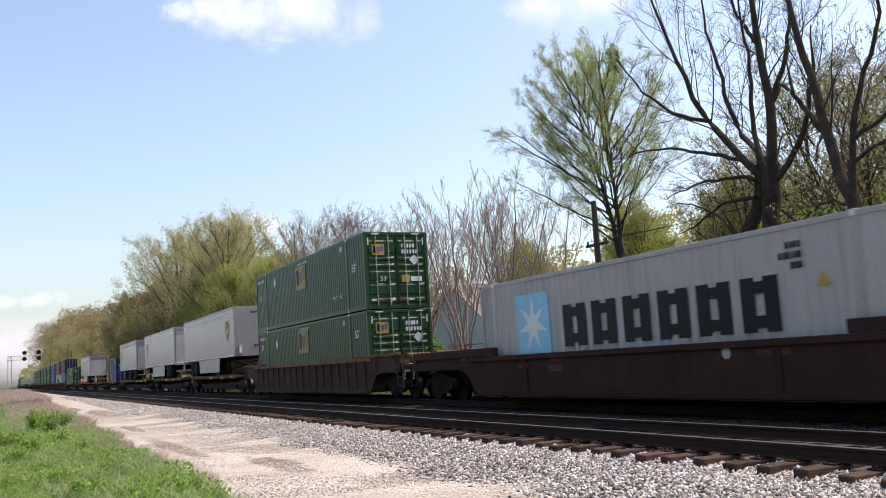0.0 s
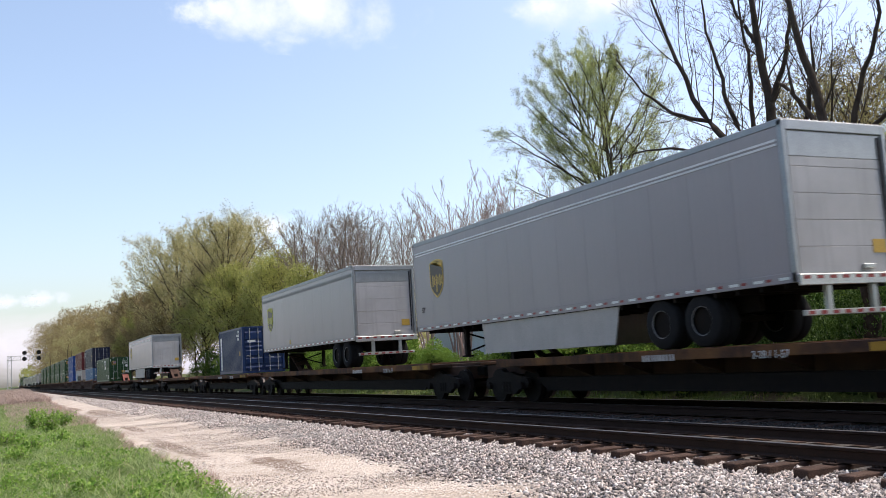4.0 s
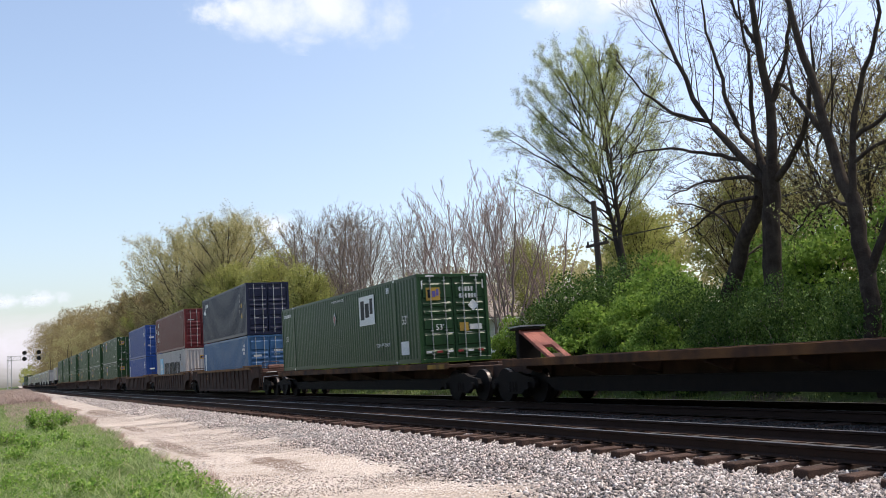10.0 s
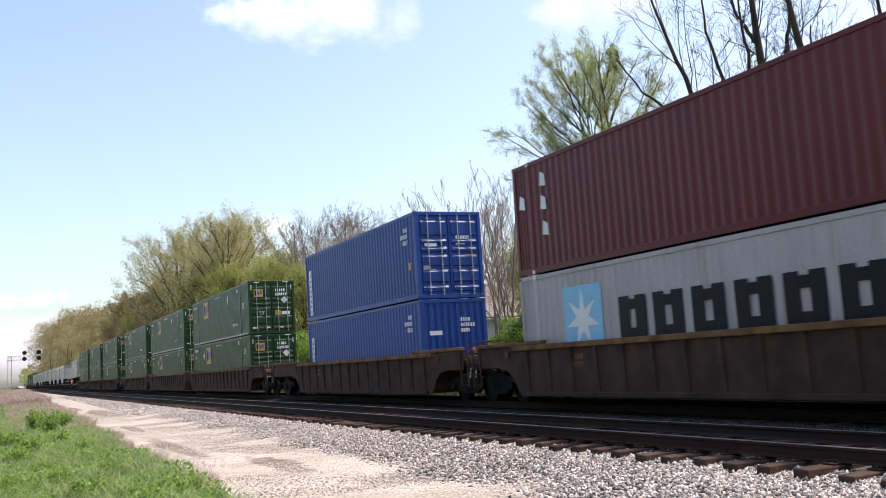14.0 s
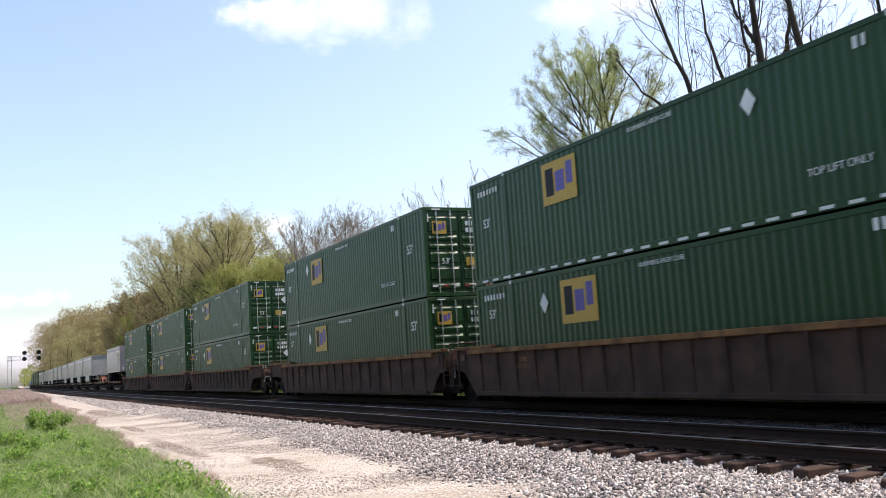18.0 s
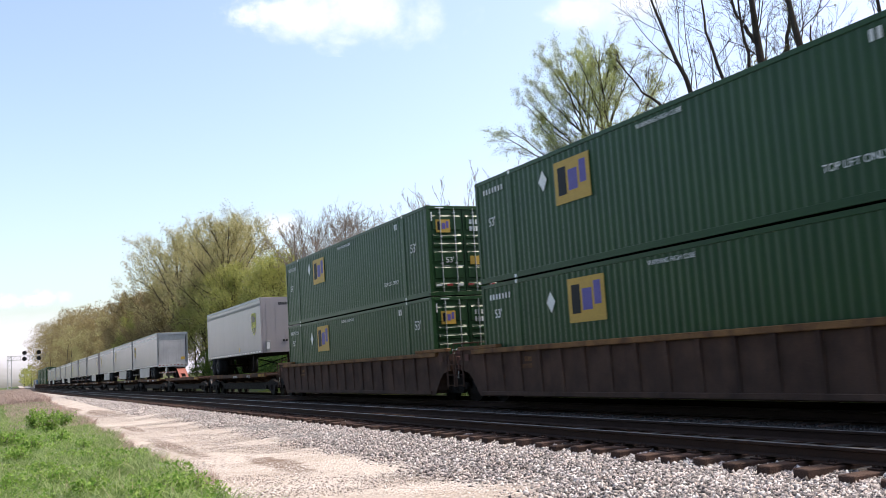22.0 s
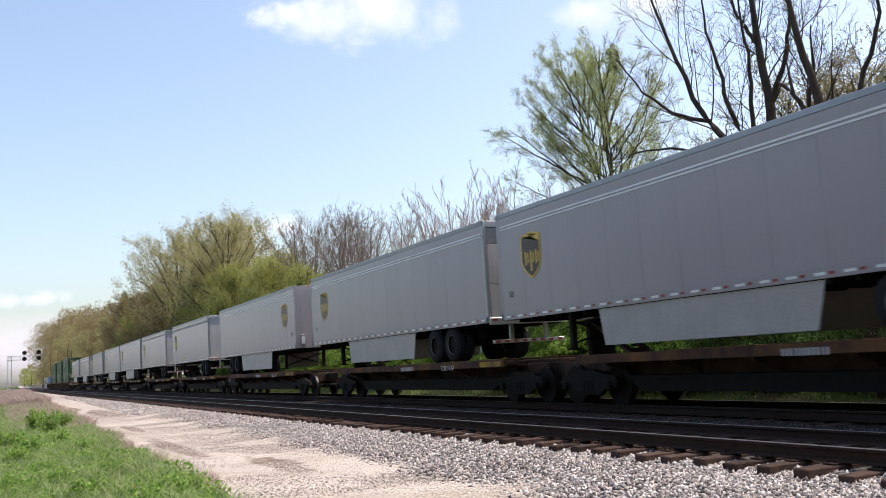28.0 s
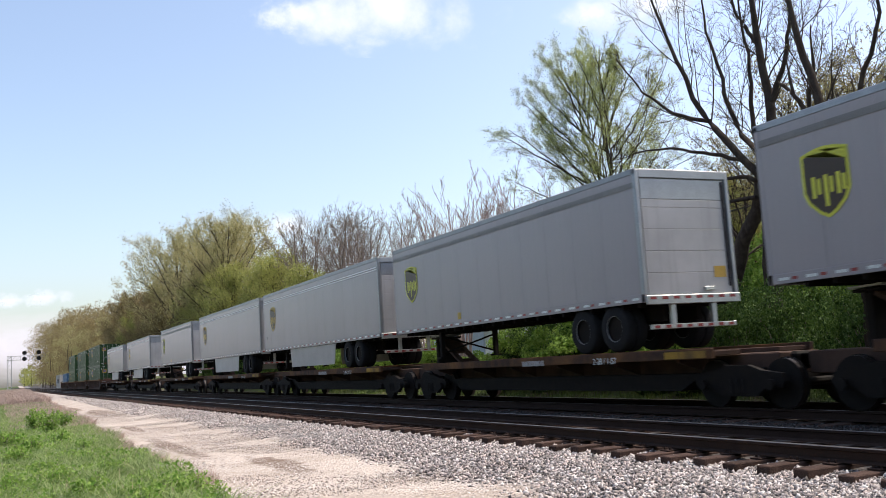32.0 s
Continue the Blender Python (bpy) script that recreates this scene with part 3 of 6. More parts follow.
def diamond(parent, mat, x=None, y=None, z=0.0, r=0.17, frame_mat=None):
    """A placard standing on its corner, on a side wall (x) or an end wall (y)."""
    if x is not None:
        s = Shape().prism([(y, z - r), (y + r * 0.75, z), (y, z + r), (y - r * 0.75, z)], "x", x - 0.006, x)
    return part("placard", s, mat, parent, "white diamond placard")


def end_diamond(parent, mat, xc, yf, z, r=0.17):
    return part("placard", Shape().prism([(xc, z - r), (xc + r, z), (xc, z + r), (xc - r, z)], "y", yf - 0.006, yf), mat, parent, "diamond placard")


def square_mark(parent, x, y0, z0, w, h, ground):
    """A square mark with a dark and two violet plain strokes."""
    plate("emblem", parent, ground, x, y0, y0 + w, z0, z0 + h, {YELLOW: "square yellow emblem", DIM_YELLOW: "square yellow emblem dimmed to brown as in shade"}.get(ground, "square white emblem"))
    e = parent.children[-1]
    s = Shape().box(x - 0.01, x - 0.005, y0 + w * 0.66, y0 + w * 0.9, z0 + h * 0.2, z0 + h * 0.85)
    part("stroke", s, INK, e)
    s = Shape().box(x - 0.01, x - 0.005, y0 + w * 0.34, y0 + w * 0.6, z0 + h * 0.26, z0 + h * 0.74)
    s.box(x - 0.01, x - 0.005, y0 + w * 0.1, y0 + w * 0.28, z0 + h * 0.36, z0 + h * 0.88)
    part("stroke", s, {YELLOW: PURPLE, DIM_YELLOW: BROWN}.get(ground, INK), e)


def end_square(parent, yf, x0, z0, w, h, ground):
    e = part("emblem", Shape().box(x0, x0 + w, yf - 0.006, yf, z0, z0 + h), ground, parent, "small square emblem")
    part("stroke", Shape().box(x0 + w * 0.1, x0 + w * 0.34, yf - 0.01, yf - 0.006, z0 + h * 0.2, z0 + h * 0.85), INK, e)
    part("stroke", Shape().box(x0 + w * 0.42, x0 + w * 0.66, yf - 0.01, yf - 0.006, z0 + h * 0.26, z0 + h * 0.74).box(x0 + w * 0.72, x0 + w * 0.9, yf - 0.01, yf - 0.006, z0 + h * 0.36, z0 + h * 0.88), PURPLE, e)


def side_text(parent, text, size, x, y, z, mat):
    o = part("lettering", lettering(text, size, mat), mat, parent)
    o["kind"] = "stuff"
    o.matrix_basis = Matrix.Translation((x - 0.004, y, z)) @ Matrix.Rotation(radians(-90), 4, "Z") @ Matrix.Rotation(radians(90), 4, "X")
    return o


def end_text(parent, text, size, x, y, z, mat):
    o = part("lettering", lettering(text, size, mat), mat, parent)
    o["kind"] = "stuff"
    o.matrix_basis = Matrix.Translation((x, y - 0.004, z)) @ Matrix.Rotation(radians(90), 4, "X")
    return o


L53, H95, W53 = 16.154, 2.896, 2.591
P40 = (1.98, 14.174)


def green_box(label, group, lift, emblem=(10.45, 1.52, 1.5), ground=YELLOW, strip=False, mark=(12.5, 2.25)):
    c = container(label, L53, H95, W53, GREEN, group, P40, depth=0.015, rib_pitch=0.24)
    x = -W53 / 2 - 0.003
    square_mark(c, x, emblem[0], emblem[1], emblem[2], 0.7 * emblem[2], ground)
    diamond(c, WHITE, x, mark[0], mark[1], 0.26)
    side_text(c, "53'", 0.42, x, 1.15, 1.52 - lift, WHITE)
    side_text(c, "53'", 0.34, x, 15.25, 1.55 - lift, WHITE)
    side_text(c, "WARNING HIGH CUBE", 0.145, x, 7.9, 2.6, WHITE)
    side_bars(c, WHITE, x, 14.55, 2.45, [7], 0.15, step=1.15)
    side_bars(c, WHITE, x, 2.45, 2.48, [2], 0.2)
    side_text(c, "TOP LIFT ONLY", 0.19, x, 3.2, 0.64, WHITE)
    yf = 0.006
    end_square(c, yf, -0.98, 2.02, 0.5, 0.42, YELLOW)
    end_bars(c, WHITE, yf, 0.22, 2.3, [5, 6], 0.15)
    end_diamond(c, WHITE, 0.72, yf, 1.83, 0.2)
    end_text(c, "53'", 0.26, -0.55, yf, 1.05, WHITE)
    part("label_panel", Shape().box(0.18, 0.5, yf - 0.006, yf, 0.98, 1.26), YELLOW, c, "yellow warning panel")
    part("label_panel", Shape().box(0.55, 1.0, yf - 0.006, yf, 1.02, 1.2), WHITE, c, "white notice panel")
    tape = Shape()
    tape2 = Shape()
    for i in range(6):
        xx = -1.08 + i * 0.38
        (tape if i % 2 else tape2).box(xx, xx + 0.2, yf - 0.006, yf, 0.3, 0.37)
    part("reflector", tape, RED, c, "red reflective tape")
    part("reflector", tape2, WHITE, c, "white reflective tape")
    for sx in (-1, 1):
        part("reflector", Shape().box(sx * 1.12 - 0.02, sx * 1.12 + 0.02, yf - 0.006, yf, H95 - 0.5, H95 - 0.22).box(sx * 0.82 - 0.15, sx * 0.82 + 0.15, -0.002, 0.009, H95 - 0.09, H95 - 0.05), WHITE, c, "white reflective tape")
    if strip:
        s = Shape()
        for i in range(26):
            s.box(x - 0.005, x, 0.4 + i * 0.6, 0.7 + i * 0.6, 0.04, 0.1)
        part("reflector", s, WHITE, c, "white reflective dashes")
    return c


def iso_marks(c, L, W, mat, white_bar=True):
    x = -W / 2 - 0.003
    side_bars(c, mat, x, 0.7, 2.3, [3, 6, 4], 0.14)
    plate("notice", c, YELLOW, x, 0.5, 0.68, 1.0, 1.25, "yellow warning sticker")
    if white_bar:
        p = plate("name_board", c, WHITE, x, L - 0.85, L - 0.5, 0.25, 2.2, "tall white board with a worn blue name")
        s = Shape()
        for i in range(8):
            s.box(x - 0.012, x - 0.006, L - 0.73, L - 0.63, 0.36 + i * 0.22, 0.36 + i * 0.22 + 0.1)
        part("stroke", s, SKY_BLUE, p)
    end_bars(c, mat, 0.02, 0.25, 2.15, [4, 6, 4], 0.12)
    part("notice", Shape().box(-0.9, -0.45, 0.014, 0.02, 1.72, 1.86), WHITE, c, "white label")
    part("notice", Shape().box(-0.98, -0.8, 0.014, 0.02, 0.95, 1.25), PALE_GREY, c, "metal data plate")


def big_name(c, x, y1, z0, w, h, count, mat, gap=0.22):
    """A large brand name, kept to plain upright blocks and bars."""
    s = Shape()
    step = w / count
    for i in range(count):
        a = y1 - i * step
        b = a - step * (1 - gap)
        s.box(x - 0.006, x, b + (a - b) * 0.62, a, z0, z0 + h)
        s.box(x - 0.006, x, b, b + (a - b) * 0.38, z0, z0 + h)
        s.box(x - 0.006, x, b + (a - b) * 0.385, b + (a - b) * 0.615, z0 + h * 0.08, z0 + h * 0.3)
        s.box(x - 0.006, x, b + (a - b) * 0.385, b + (a - b) * 0.615, z0 + h * 0.7, z0 + h * 0.92)
    return part("name_lettering", s, mat, c, "large dark painted name as plain blocks")


def star_panel(c, x, y0, z0, w):
    p = plate("emblem", c, ICE, x, y0, y0 + w, z0, z0 + w, "light blue square with a white seven-pointed star")
    pts = []
    for k in range(14):
        r = w * (0.44 if k % 2 == 0 else 0.16)
        a = math.pi / 2 + k * math.pi / 7
        pts.append((y0 + w / 2 + r * math.cos(a), z0 + w / 2 + r * math.sin(a)))
    s = Shape()
    k = len(pts)
    s.add([(x - 0.011, a, b) for a, b in pts] + [(x - 0.011, y0 + w / 2, z0 + w / 2)], [(i, (i + 1) % k, k) for i in range(k)])
    part("star", s, WHITE, p)


def shield(parent, x, yc, z0, w, h, rim, fill, facing="side", yf=0.0):
    """A shield with a lighter rim, a dark field and plain bars."""
    def outline(w, h, dz):
        return [(-w / 2, dz + h * 0.93), (-w * 0.22, dz + h * 0.985), (0, dz + h), (w * 0.22, dz + h * 0.985), (w / 2, dz + h * 0.93), (w / 2, dz + h * 0.38), (w * 0.4, dz + h * 0.22), (w * 0.18, dz + h * 0.07), (0, dz),
                (-w * 0.18, dz + h * 0.07), (-w * 0.4, dz + h * 0.22), (-w / 2, dz + h * 0.38)]
    def at(pts, out, thick):
        return Shape().prism([(yc + a, z0 + b) for a, b in pts], "x", x - out - thick, x - out)
    e = part("emblem", at(outline(w, h, 0), 0, 0.006), rim, parent, "shield emblem in dark brown and gold")
    part("field", at(outline(w * 0.88, h * 0.9, h * 0.05), 0.006, 0.003), fill, e, "dark brown field")
    part("crest", at([(-w * 0.44, h * 0.9), (w * 0.44, h * 0.92), (w * 0.1, h * 0.97), (-w * 0.44, h * 0.76)][::1], 0.0095, 0.002), rim, e)
    s = Shape()
    for i in range(3):
        a = w * 0.3 - i * w * 0.26
        b = a - w * 0.19
        s.box(x - 0.0125, x - 0.0095, yc + a - w * 0.08, yc + a, z0 + h * (0.3 if i != 1 else 0.16), z0 + h * 0.6)
        s.box(x - 0.0125, x - 0.0095, yc + b, yc + b + w * 0.07, z0 + h * 0.34, z0 + h * 0.56)
    part("bars", s, rim, e, "plain gold bars")["kind"] = "stuff"


def road_wheel(parent, x, y, z, r=0.5):
    """A pair of truck tyres on one hub."""
    for sgn in (-1, 1):
        prof = [(0.0, r * 0.56), (0.0, r * 0.93), (0.03, r * 0.985), (0.07, r), (0.2, r), (0.24, r * 0.985), (0.27, r * 0.93), (0.27, r * 0.56)]
        s = Shape()
        n = 24
        for i in range(n):
            a = 2 * math.pi * i / n
            s.v += [(x + sgn * p, y + q * math.cos(a), z + q * math.sin(a)) for p, q in prof]
        m = len(prof)
        for i in range(n):
            for j in range(m - 1):
                s.f.append((i * m + j, ((i + 1) % n) * m + j, ((i + 1) % n) * m + j + 1, i * m + j + 1))
        w = part("tyre", s, RUBBER, parent, "black truck tyre", True)
        rim = Shape().cyl((x + sgn * 0.1, y, z), (x + sgn * 0.2, y, z), r * 0.57, 20)
        part("hub", rim, DARK_STEEL, w, "dark wheel hub")
        ring, m = Shape(), 24
        for i in range(m):
            a = 2 * math.pi * i / m
            ring.v += [(x + sgn * e, y + q * r * math.cos(a), z + q * r * math.sin(a)) for e, q in ((0.255, 0.53), (0.272, 0.56), (0.255, 0.59))]
        for i in range(m):
            for j in range(2):
                ring.f.append((i * 3 + j, ((i + 1) % m) * 3 + j, ((i + 1) % m) * 3 + j + 1, i * 3 + j + 1))
        part("rim", ring, RIM, w, "dull grey rim edge", True)


def trailer(label, L, nose_first, group, rim=GOLD, skirt=True, stripe="double", logo=True):
    """A box semi-trailer; its floor stands 1.06 m above the deck. Built with its nose towards -y, turned if needed."""
    t = thing("semi_trailer", label, "trailer", group)
    W, z0, H = 2.59, 1.03, 3.92
    hx = W / 2
    F = (lambda y: y) if nose_first else (lambda y: L - y)

    def Y(a, b):
        a, b = F(a), F(b)
        return min(a, b), max(a, b)

    for sgn in (-1, 1):
        n = round((L - 0.3) / 1.22)
        w = (L - 0.24) / n
        sheet = Shape().box(sgn * (hx - 0.03), sgn * (hx - 0.008), 0, w - 0.006, z0 + 0.17, H - 0.13).mesh("side_panel", TRAILER)
        for i in range(n):
            part("side_panel", sheet, TRAILER, t).location = (0, 0.12 + i * w, 0)
        a, b = Y(0.0, L)
        part("top_rail", Shape().box(sgn * hx - 0.05 * (sgn > 0), sgn * hx + 0.05 * (sgn < 0), a, b, H - 0.13, H, 0.012), RAIL_GREY, t, "dull grey top rail")
        part("bottom_rail", Shape().box(sgn * hx - 0.04 * (sgn > 0), sgn * hx + 0.04 * (sgn < 0), a, b, z0, z0 + 0.18, 0.008), TRAILER, t)
        for y in (0.06, L - 0.06):
            a, b = Y(y - 0.06, y + 0.06)
            part("corner_post", Shape().box(sgn * hx - 0.1 * (sgn > 0), sgn * hx + 0.1 * (sgn < 0), a, b, z0, H - 0.02, 0.015), RAIL_GREY if y > 1 else TRAILER, t)
        xx = sgn * (hx + 0.002)
        red, white, riv = Shape(), Shape(), Shape()
        k = 0
        y = 0.25
        while y < L - 0.3:
            a, b = Y(y, y + (0.12 if k % 2 else 0.24))
            (red if k % 2 else white).box(xx - 0.003, xx + 0.003, a, b, z0 + 0.06, z0 + 0.11)
            y += 0.31
            k += 1
        part("reflector", red, RED, t, "red reflective tape")["kind"] = "stuff"
        part("reflector", white, WHITE, t, "white reflective tape")["kind"] = "stuff"
        if stripe == "double":
            a, b = Y(0.2, L - 0.15)
            part("stripe", Shape().box(xx - 0.003, xx + 0.003, a, b, H - 0.47, H - 0.43).box(xx - 0.003, xx + 0.003, a, b, H - 0.39, H - 0.35), STRIPE, t, "thin pale double stripe")
        else:
            a, b = Y(0.1, L - 0.1)
            part("stripe", Shape().box(xx - 0.003, xx + 0.003, a, b, H - 0.42, H - 0.3), BAND, t, "dull grey band")
        if skirt:
            a, b = Y(4.6, L - 5.2)
            ya, yb = F(4.6), F(L - 5.2)
            d = 0.25 if nose_first else -0.25
            part("skirt", Shape().prism([(ya - d * 0.6, z0 - 0.01), (yb, z0 - 0.01), (yb - d, z0 - 0.84), (ya, z0 - 0.84)], "x", sgn * (hx - 0.07) - 0.012, sgn * (hx - 0.07) + 0.012), SKIRT, t, "off-white aerodynamic side skirt")
    a, b = Y(0.0, L)
    part("roof", Shape().box(-hx + 0.05, hx - 0.05, a + 0.02, b - 0.02, H - 0.05, H - 0.012), TRAILER, t)
    part("floor", Shape().box(-hx + 0.05, hx - 0.05, a + 0.05, b - 0.05, z0 + 0.02, z0 + 0.12), DARK_STEEL, t, "dark underfloor")
    cross = Shape()
    for i in range(int(L / 0.6)):
        cross.box(-hx + 0.08, hx - 0.08, a + 0.3 + i * 0.6, a + 0.38 + i * 0.6, z0 - 0.09, z0 + 0.019)
    part("underfloor", cross, DARK_STEEL, t)["kind"] = "stuff"
    # nose
    a, b = Y(0.0, 0.1)
    fy = F(0.0)
    o = -1 if nose_first else 1
    part("nose_wall", Shape().box(-hx + 0.1, hx - 0.1, min(fy, fy - o * 0.06), max(fy, fy - o * 0.06), z0, H - 0.02, 0.006), TRAILER, t, "riveted white nose wall")
    riv = Shape()
    for i in range(5):
        xx = -hx + 0.3 + i * 0.5
        riv.box(xx - 0.012, xx + 0.012, min(fy, fy + o * 0.006), max(fy, fy + o * 0.006), z0 + 0.1, H - 0.15)
    part("seam", riv, TRAILER, t)
    for xx, w, h, zz, m in ((-0.95, 0.24, 0.5, z0 + 0.12, RAIL_GREY), (0.75, 0.32, 0.42, z0 + 0.12, BLACK), (-0.1, 0.1, 0.1, z0 + 0.55, BLACK), (0.05, 0.1, 0.1, z0 + 0.55, BLACK), (0.85, 0.1, 0.14, z0 + 0.62, BLACK)):
        part("nose_box", Shape().box(xx - w / 2, xx + w / 2, min(fy, fy + o * 0.05), max(fy, fy + o * 0.05), zz, zz + h, 0.008), m, t, "air and light connector box")
    part("document_holder", Shape().box(-1.03, -0.87, min(fy + o * 0.05, fy + o * 0.062), max(fy + o * 0.05, fy + o * 0.062), z0 + 0.2, z0 + 0.54), STRIPE, t)
    nb = Shape()
    for i in range(6):
        nb.box(-0.32 + i * 0.11, -0.25 + i * 0.11, min(fy, fy + o * 0.006), max(fy, fy + o * 0.006), H - 0.42, H - 0.28)
    part("lettering", nb, INK, t, "small dark lettering")
    # rear frame and roll-up door
    ry = F(L)
    q = 1 if nose_first else -1
    part("rear_frame", Shape().box(-hx + 0.1, hx - 0.1, min(ry, ry - q * 0.1), max(ry, ry - q * 0.1), H - 0.2, H - 0.01, 0.01), RAIL_GREY, t, "bright rear header")
    part("rear_sill", Shape().box(-hx + 0.02, hx - 0.02, min(ry, ry + q * 0.06), max(ry, ry + q * 0.06), z0 - 0.06, z0 + 0.14, 0.012), STEEL, t, "metal rear sill")
    slats = [(H - 0.2 - 0.46, H - 0.21, RAIL_GREY)]
    z = z0 + 0.15
    while z < H - 0.72:
        slats.append((z, min(z + 0.47, H - 0.67), TRAILER_DOOR))
        z += 0.475
    d = part("door", Shape().box(-hx + 0.12, hx - 0.12, min(ry - q * 0.08, ry - q * 0.06), max(ry - q * 0.08, ry - q * 0.06), z0 + 0.14, H - 0.2), TRAILER_DOOR, t, "closed pale roll-up door")
    for za, zb, m in slats:
        part("slat", Shape().box(-hx + 0.14, hx - 0.14, min(ry - q * 0.06, ry - q * 0.035), max(ry - q * 0.06, ry - q * 0.035), za, zb - 0.004, 0.004), m, d)
    part("handle", Shape().box(0.35, 0.62, min(ry - q * 0.034, ry + q * 0.03), max(ry - q * 0.034, ry + q * 0.03), z0 + 0.22, z0 + 0.3, 0.008), STEEL, d, "bright latch handle")
    part("notice", Shape().box(0.68, 1.02, min(ry - q * 0.034, ry - q * 0.028), max(ry - q * 0.034, ry - q * 0.028), z0 + 0.5, z0 + 0.75), YELLOW, d, "yellow warning sticker")
    part("door_strap", Shape().box(hx - 0.22, hx - 0.17, min(ry - q * 0.034, ry - q * 0.01), max(ry - q * 0.034, ry - q * 0.01), z0 + 0.3, H - 0.25), INK, d)
    bump = part("underride_guard", Shape().box(-1.15, 1.15, min(ry, ry - q * 0.1), max(ry, ry - q * 0.1), z0 - 0.58, z0 - 0.48, 0.01).box(-0.62, -0.5, min(ry, ry - q * 0.08), max(ry, ry - q * 0.08), z0 - 0.48, z0 - 0.06).box(0.5, 0.62, min(ry, ry - q * 0.08), max(ry, ry - q * 0.08), z0 - 0.48, z0 - 0.06), STEEL, t, "rear underride guard with red and white tape")
    tp = Shape()
    for i in range(8):
        tp.box(-1.1 + i * 0.29, -0.96 + i * 0.29, min(ry, ry + q * 0.004), max(ry, ry + q * 0.004), z0 - 0.56, z0 - 0.5)
        tp.box(-1.2 + i * 0.31, -1.04 + i * 0.31, min(ry + q * 0.06, ry + q * 0.064), max(ry + q * 0.06, ry + q * 0.064), z0 + 0.05, z0 + 0.11)
    part("reflector", tp, RED, bump, "red reflective tape")["kind"] = "stuff"
    # landing legs and tandem axles
    for sx in (-1, 1):
        y = F(2.9)
        part("landing_leg", Shape().box(sx * 0.95 - 0.07, sx * 0.95 + 0.07, y - 0.07, y + 0.07, z0 - 0.85, z0 + 0.02, 0.008).box(sx * 0.95 - 0.14, sx * 0.95 + 0.14, y - 0.12, y + 0.12, z0 - 0.9, z0 - 0.85), DARK_STEEL, t, "retracted landing leg")
    part("leg_brace", Shape().cyl((-0.95, F(2.9), z0 - 0.2), (0.95, F(2.9), z0 - 0.75), 0.03, 6).cyl((0.95, F(2.9), z0 - 0.2), (-0.95, F(2.9), z0 - 0.75), 0.03, 6), DARK_STEEL, t)
    rear = 3.2 if skirt else 1.9
    a, b = Y(L - rear - 1.6, L - rear + 1.5)
    part("bogie_frame", Shape().box(-0.55, -0.42, a, b, z0 - 0.4, z0 - 0.05, 0.01).box(0.42, 0.55, a, b, z0 - 0.4, z0 - 0.05, 0.01), DARK_STEEL, t)
    for y in (L - rear - 0.62, L - rear + 0.62):
        y = F(y)
        ax = part("axle", Shape().cyl((-1.1, y, 0.53), (1.1, y, 0.53), 0.07, 10), DARK_STEEL, t)
        for sx in (-1, 1):
            road_wheel(t, sx * 0.95, y, 0.53, 0.52)
    if logo:
        shield(t, -hx - 0.001, F(1.75 if skirt else 1.5), z0 + 0.98, 0.98, 1.2, rim, BROWN)
        if skirt:
            side_text(t, "53", 0.22, -hx - 0.001, F(0.62), z0 + 0.6, INK)
        else:
            plate("notice", t, YELLOW, -hx, F(4.9) - 0.1, F(4.9) + 0.1, z0 + 0.22, z0 + 0.42, "small yellow crest")
    return t


def bogie(parent, y):
    """A two-axle railway truck."""
    for sx in (-1, 1):
        x = sx * 1.02
        o = [(y - 1.18, 0.52), (y - 1.1, 0.66), (y - 0.62, 0.72), (y - 0.3, 0.82), (y + 0.3, 0.82), (y + 0.62, 0.72), (y + 1.1, 0.66), (y + 1.18, 0.52), (y + 1.1, 0.4), (y + 0.75, 0.42), (y + 0.45, 0.24), (y - 0.45, 0.24), (y - 0.75, 0.42), (y - 1.1, 0.4)]
        f = part("side_frame", Shape().prism(o, "x", x - 0.06, x + 0.06), DARK_STEEL, parent, "grimy cast truck side frame")
        sp = Shape()
        for k in (-0.16, 0, 0.16):
            sp.cyl((x + sx * 0.02, y + k, 0.3), (x + sx * 0.02, y + k, 0.56), 0.07, 8)
        part("spring", sp, DARK_STEEL, f)
        for k in (-0.89, 0.89):
            part("axle_cap", Shape().cyl((x + sx * 0.05, y + k, 0.46), (x + sx * 0.16, y + k, 0.46), 0.1, 12), DARK_STEEL, f)
    part("bolster", Shape().box(-0.96, 0.96, y - 0.2, y + 0.2, 0.45, 0.75, 0.02), DARK_STEEL, parent)
    for k in (-0.89, 0.89):
        w = Shape()
        n = 28
        ax = part("wheelset", Shape().cyl((-0.9, y + k, 0.46), (0.9, y + k, 0.46), 0.08, 10), DARK_STEEL, parent)
        for sx in (-1, 1):
            part("wheel", Shape().cyl((sx * 0.69, y + k, 0.46), (sx * 0.81, y + k, 0.46), 0.455, n).cyl((sx * 0.66, y + k, 0.46), (sx * 0.69, y + k, 0.46), 0.48, n), DARK_STEEL, ax, "steel wheel")
            part("tread", Shape().cyl((sx * 0.7, y + k, 0.46), (sx * 0.8, y + k, 0.46), 0.459, n), TREAD, ax, "bright worn tread")


def coupler(parent, y, d):
    part("coupler", Shape().box(-0.12, 0.12, min(y, y + d * 0.75), max(y, y + d * 0.75), 0.72, 0.98, 0.03).box(-0.22, 0.22, min(y + d * 0.6, y + d * 0.85), max(y + d * 0.6, y + d * 0.85), 0.68, 1.02, 0.05), DARK_STEEL, parent, "knuckle coupler")


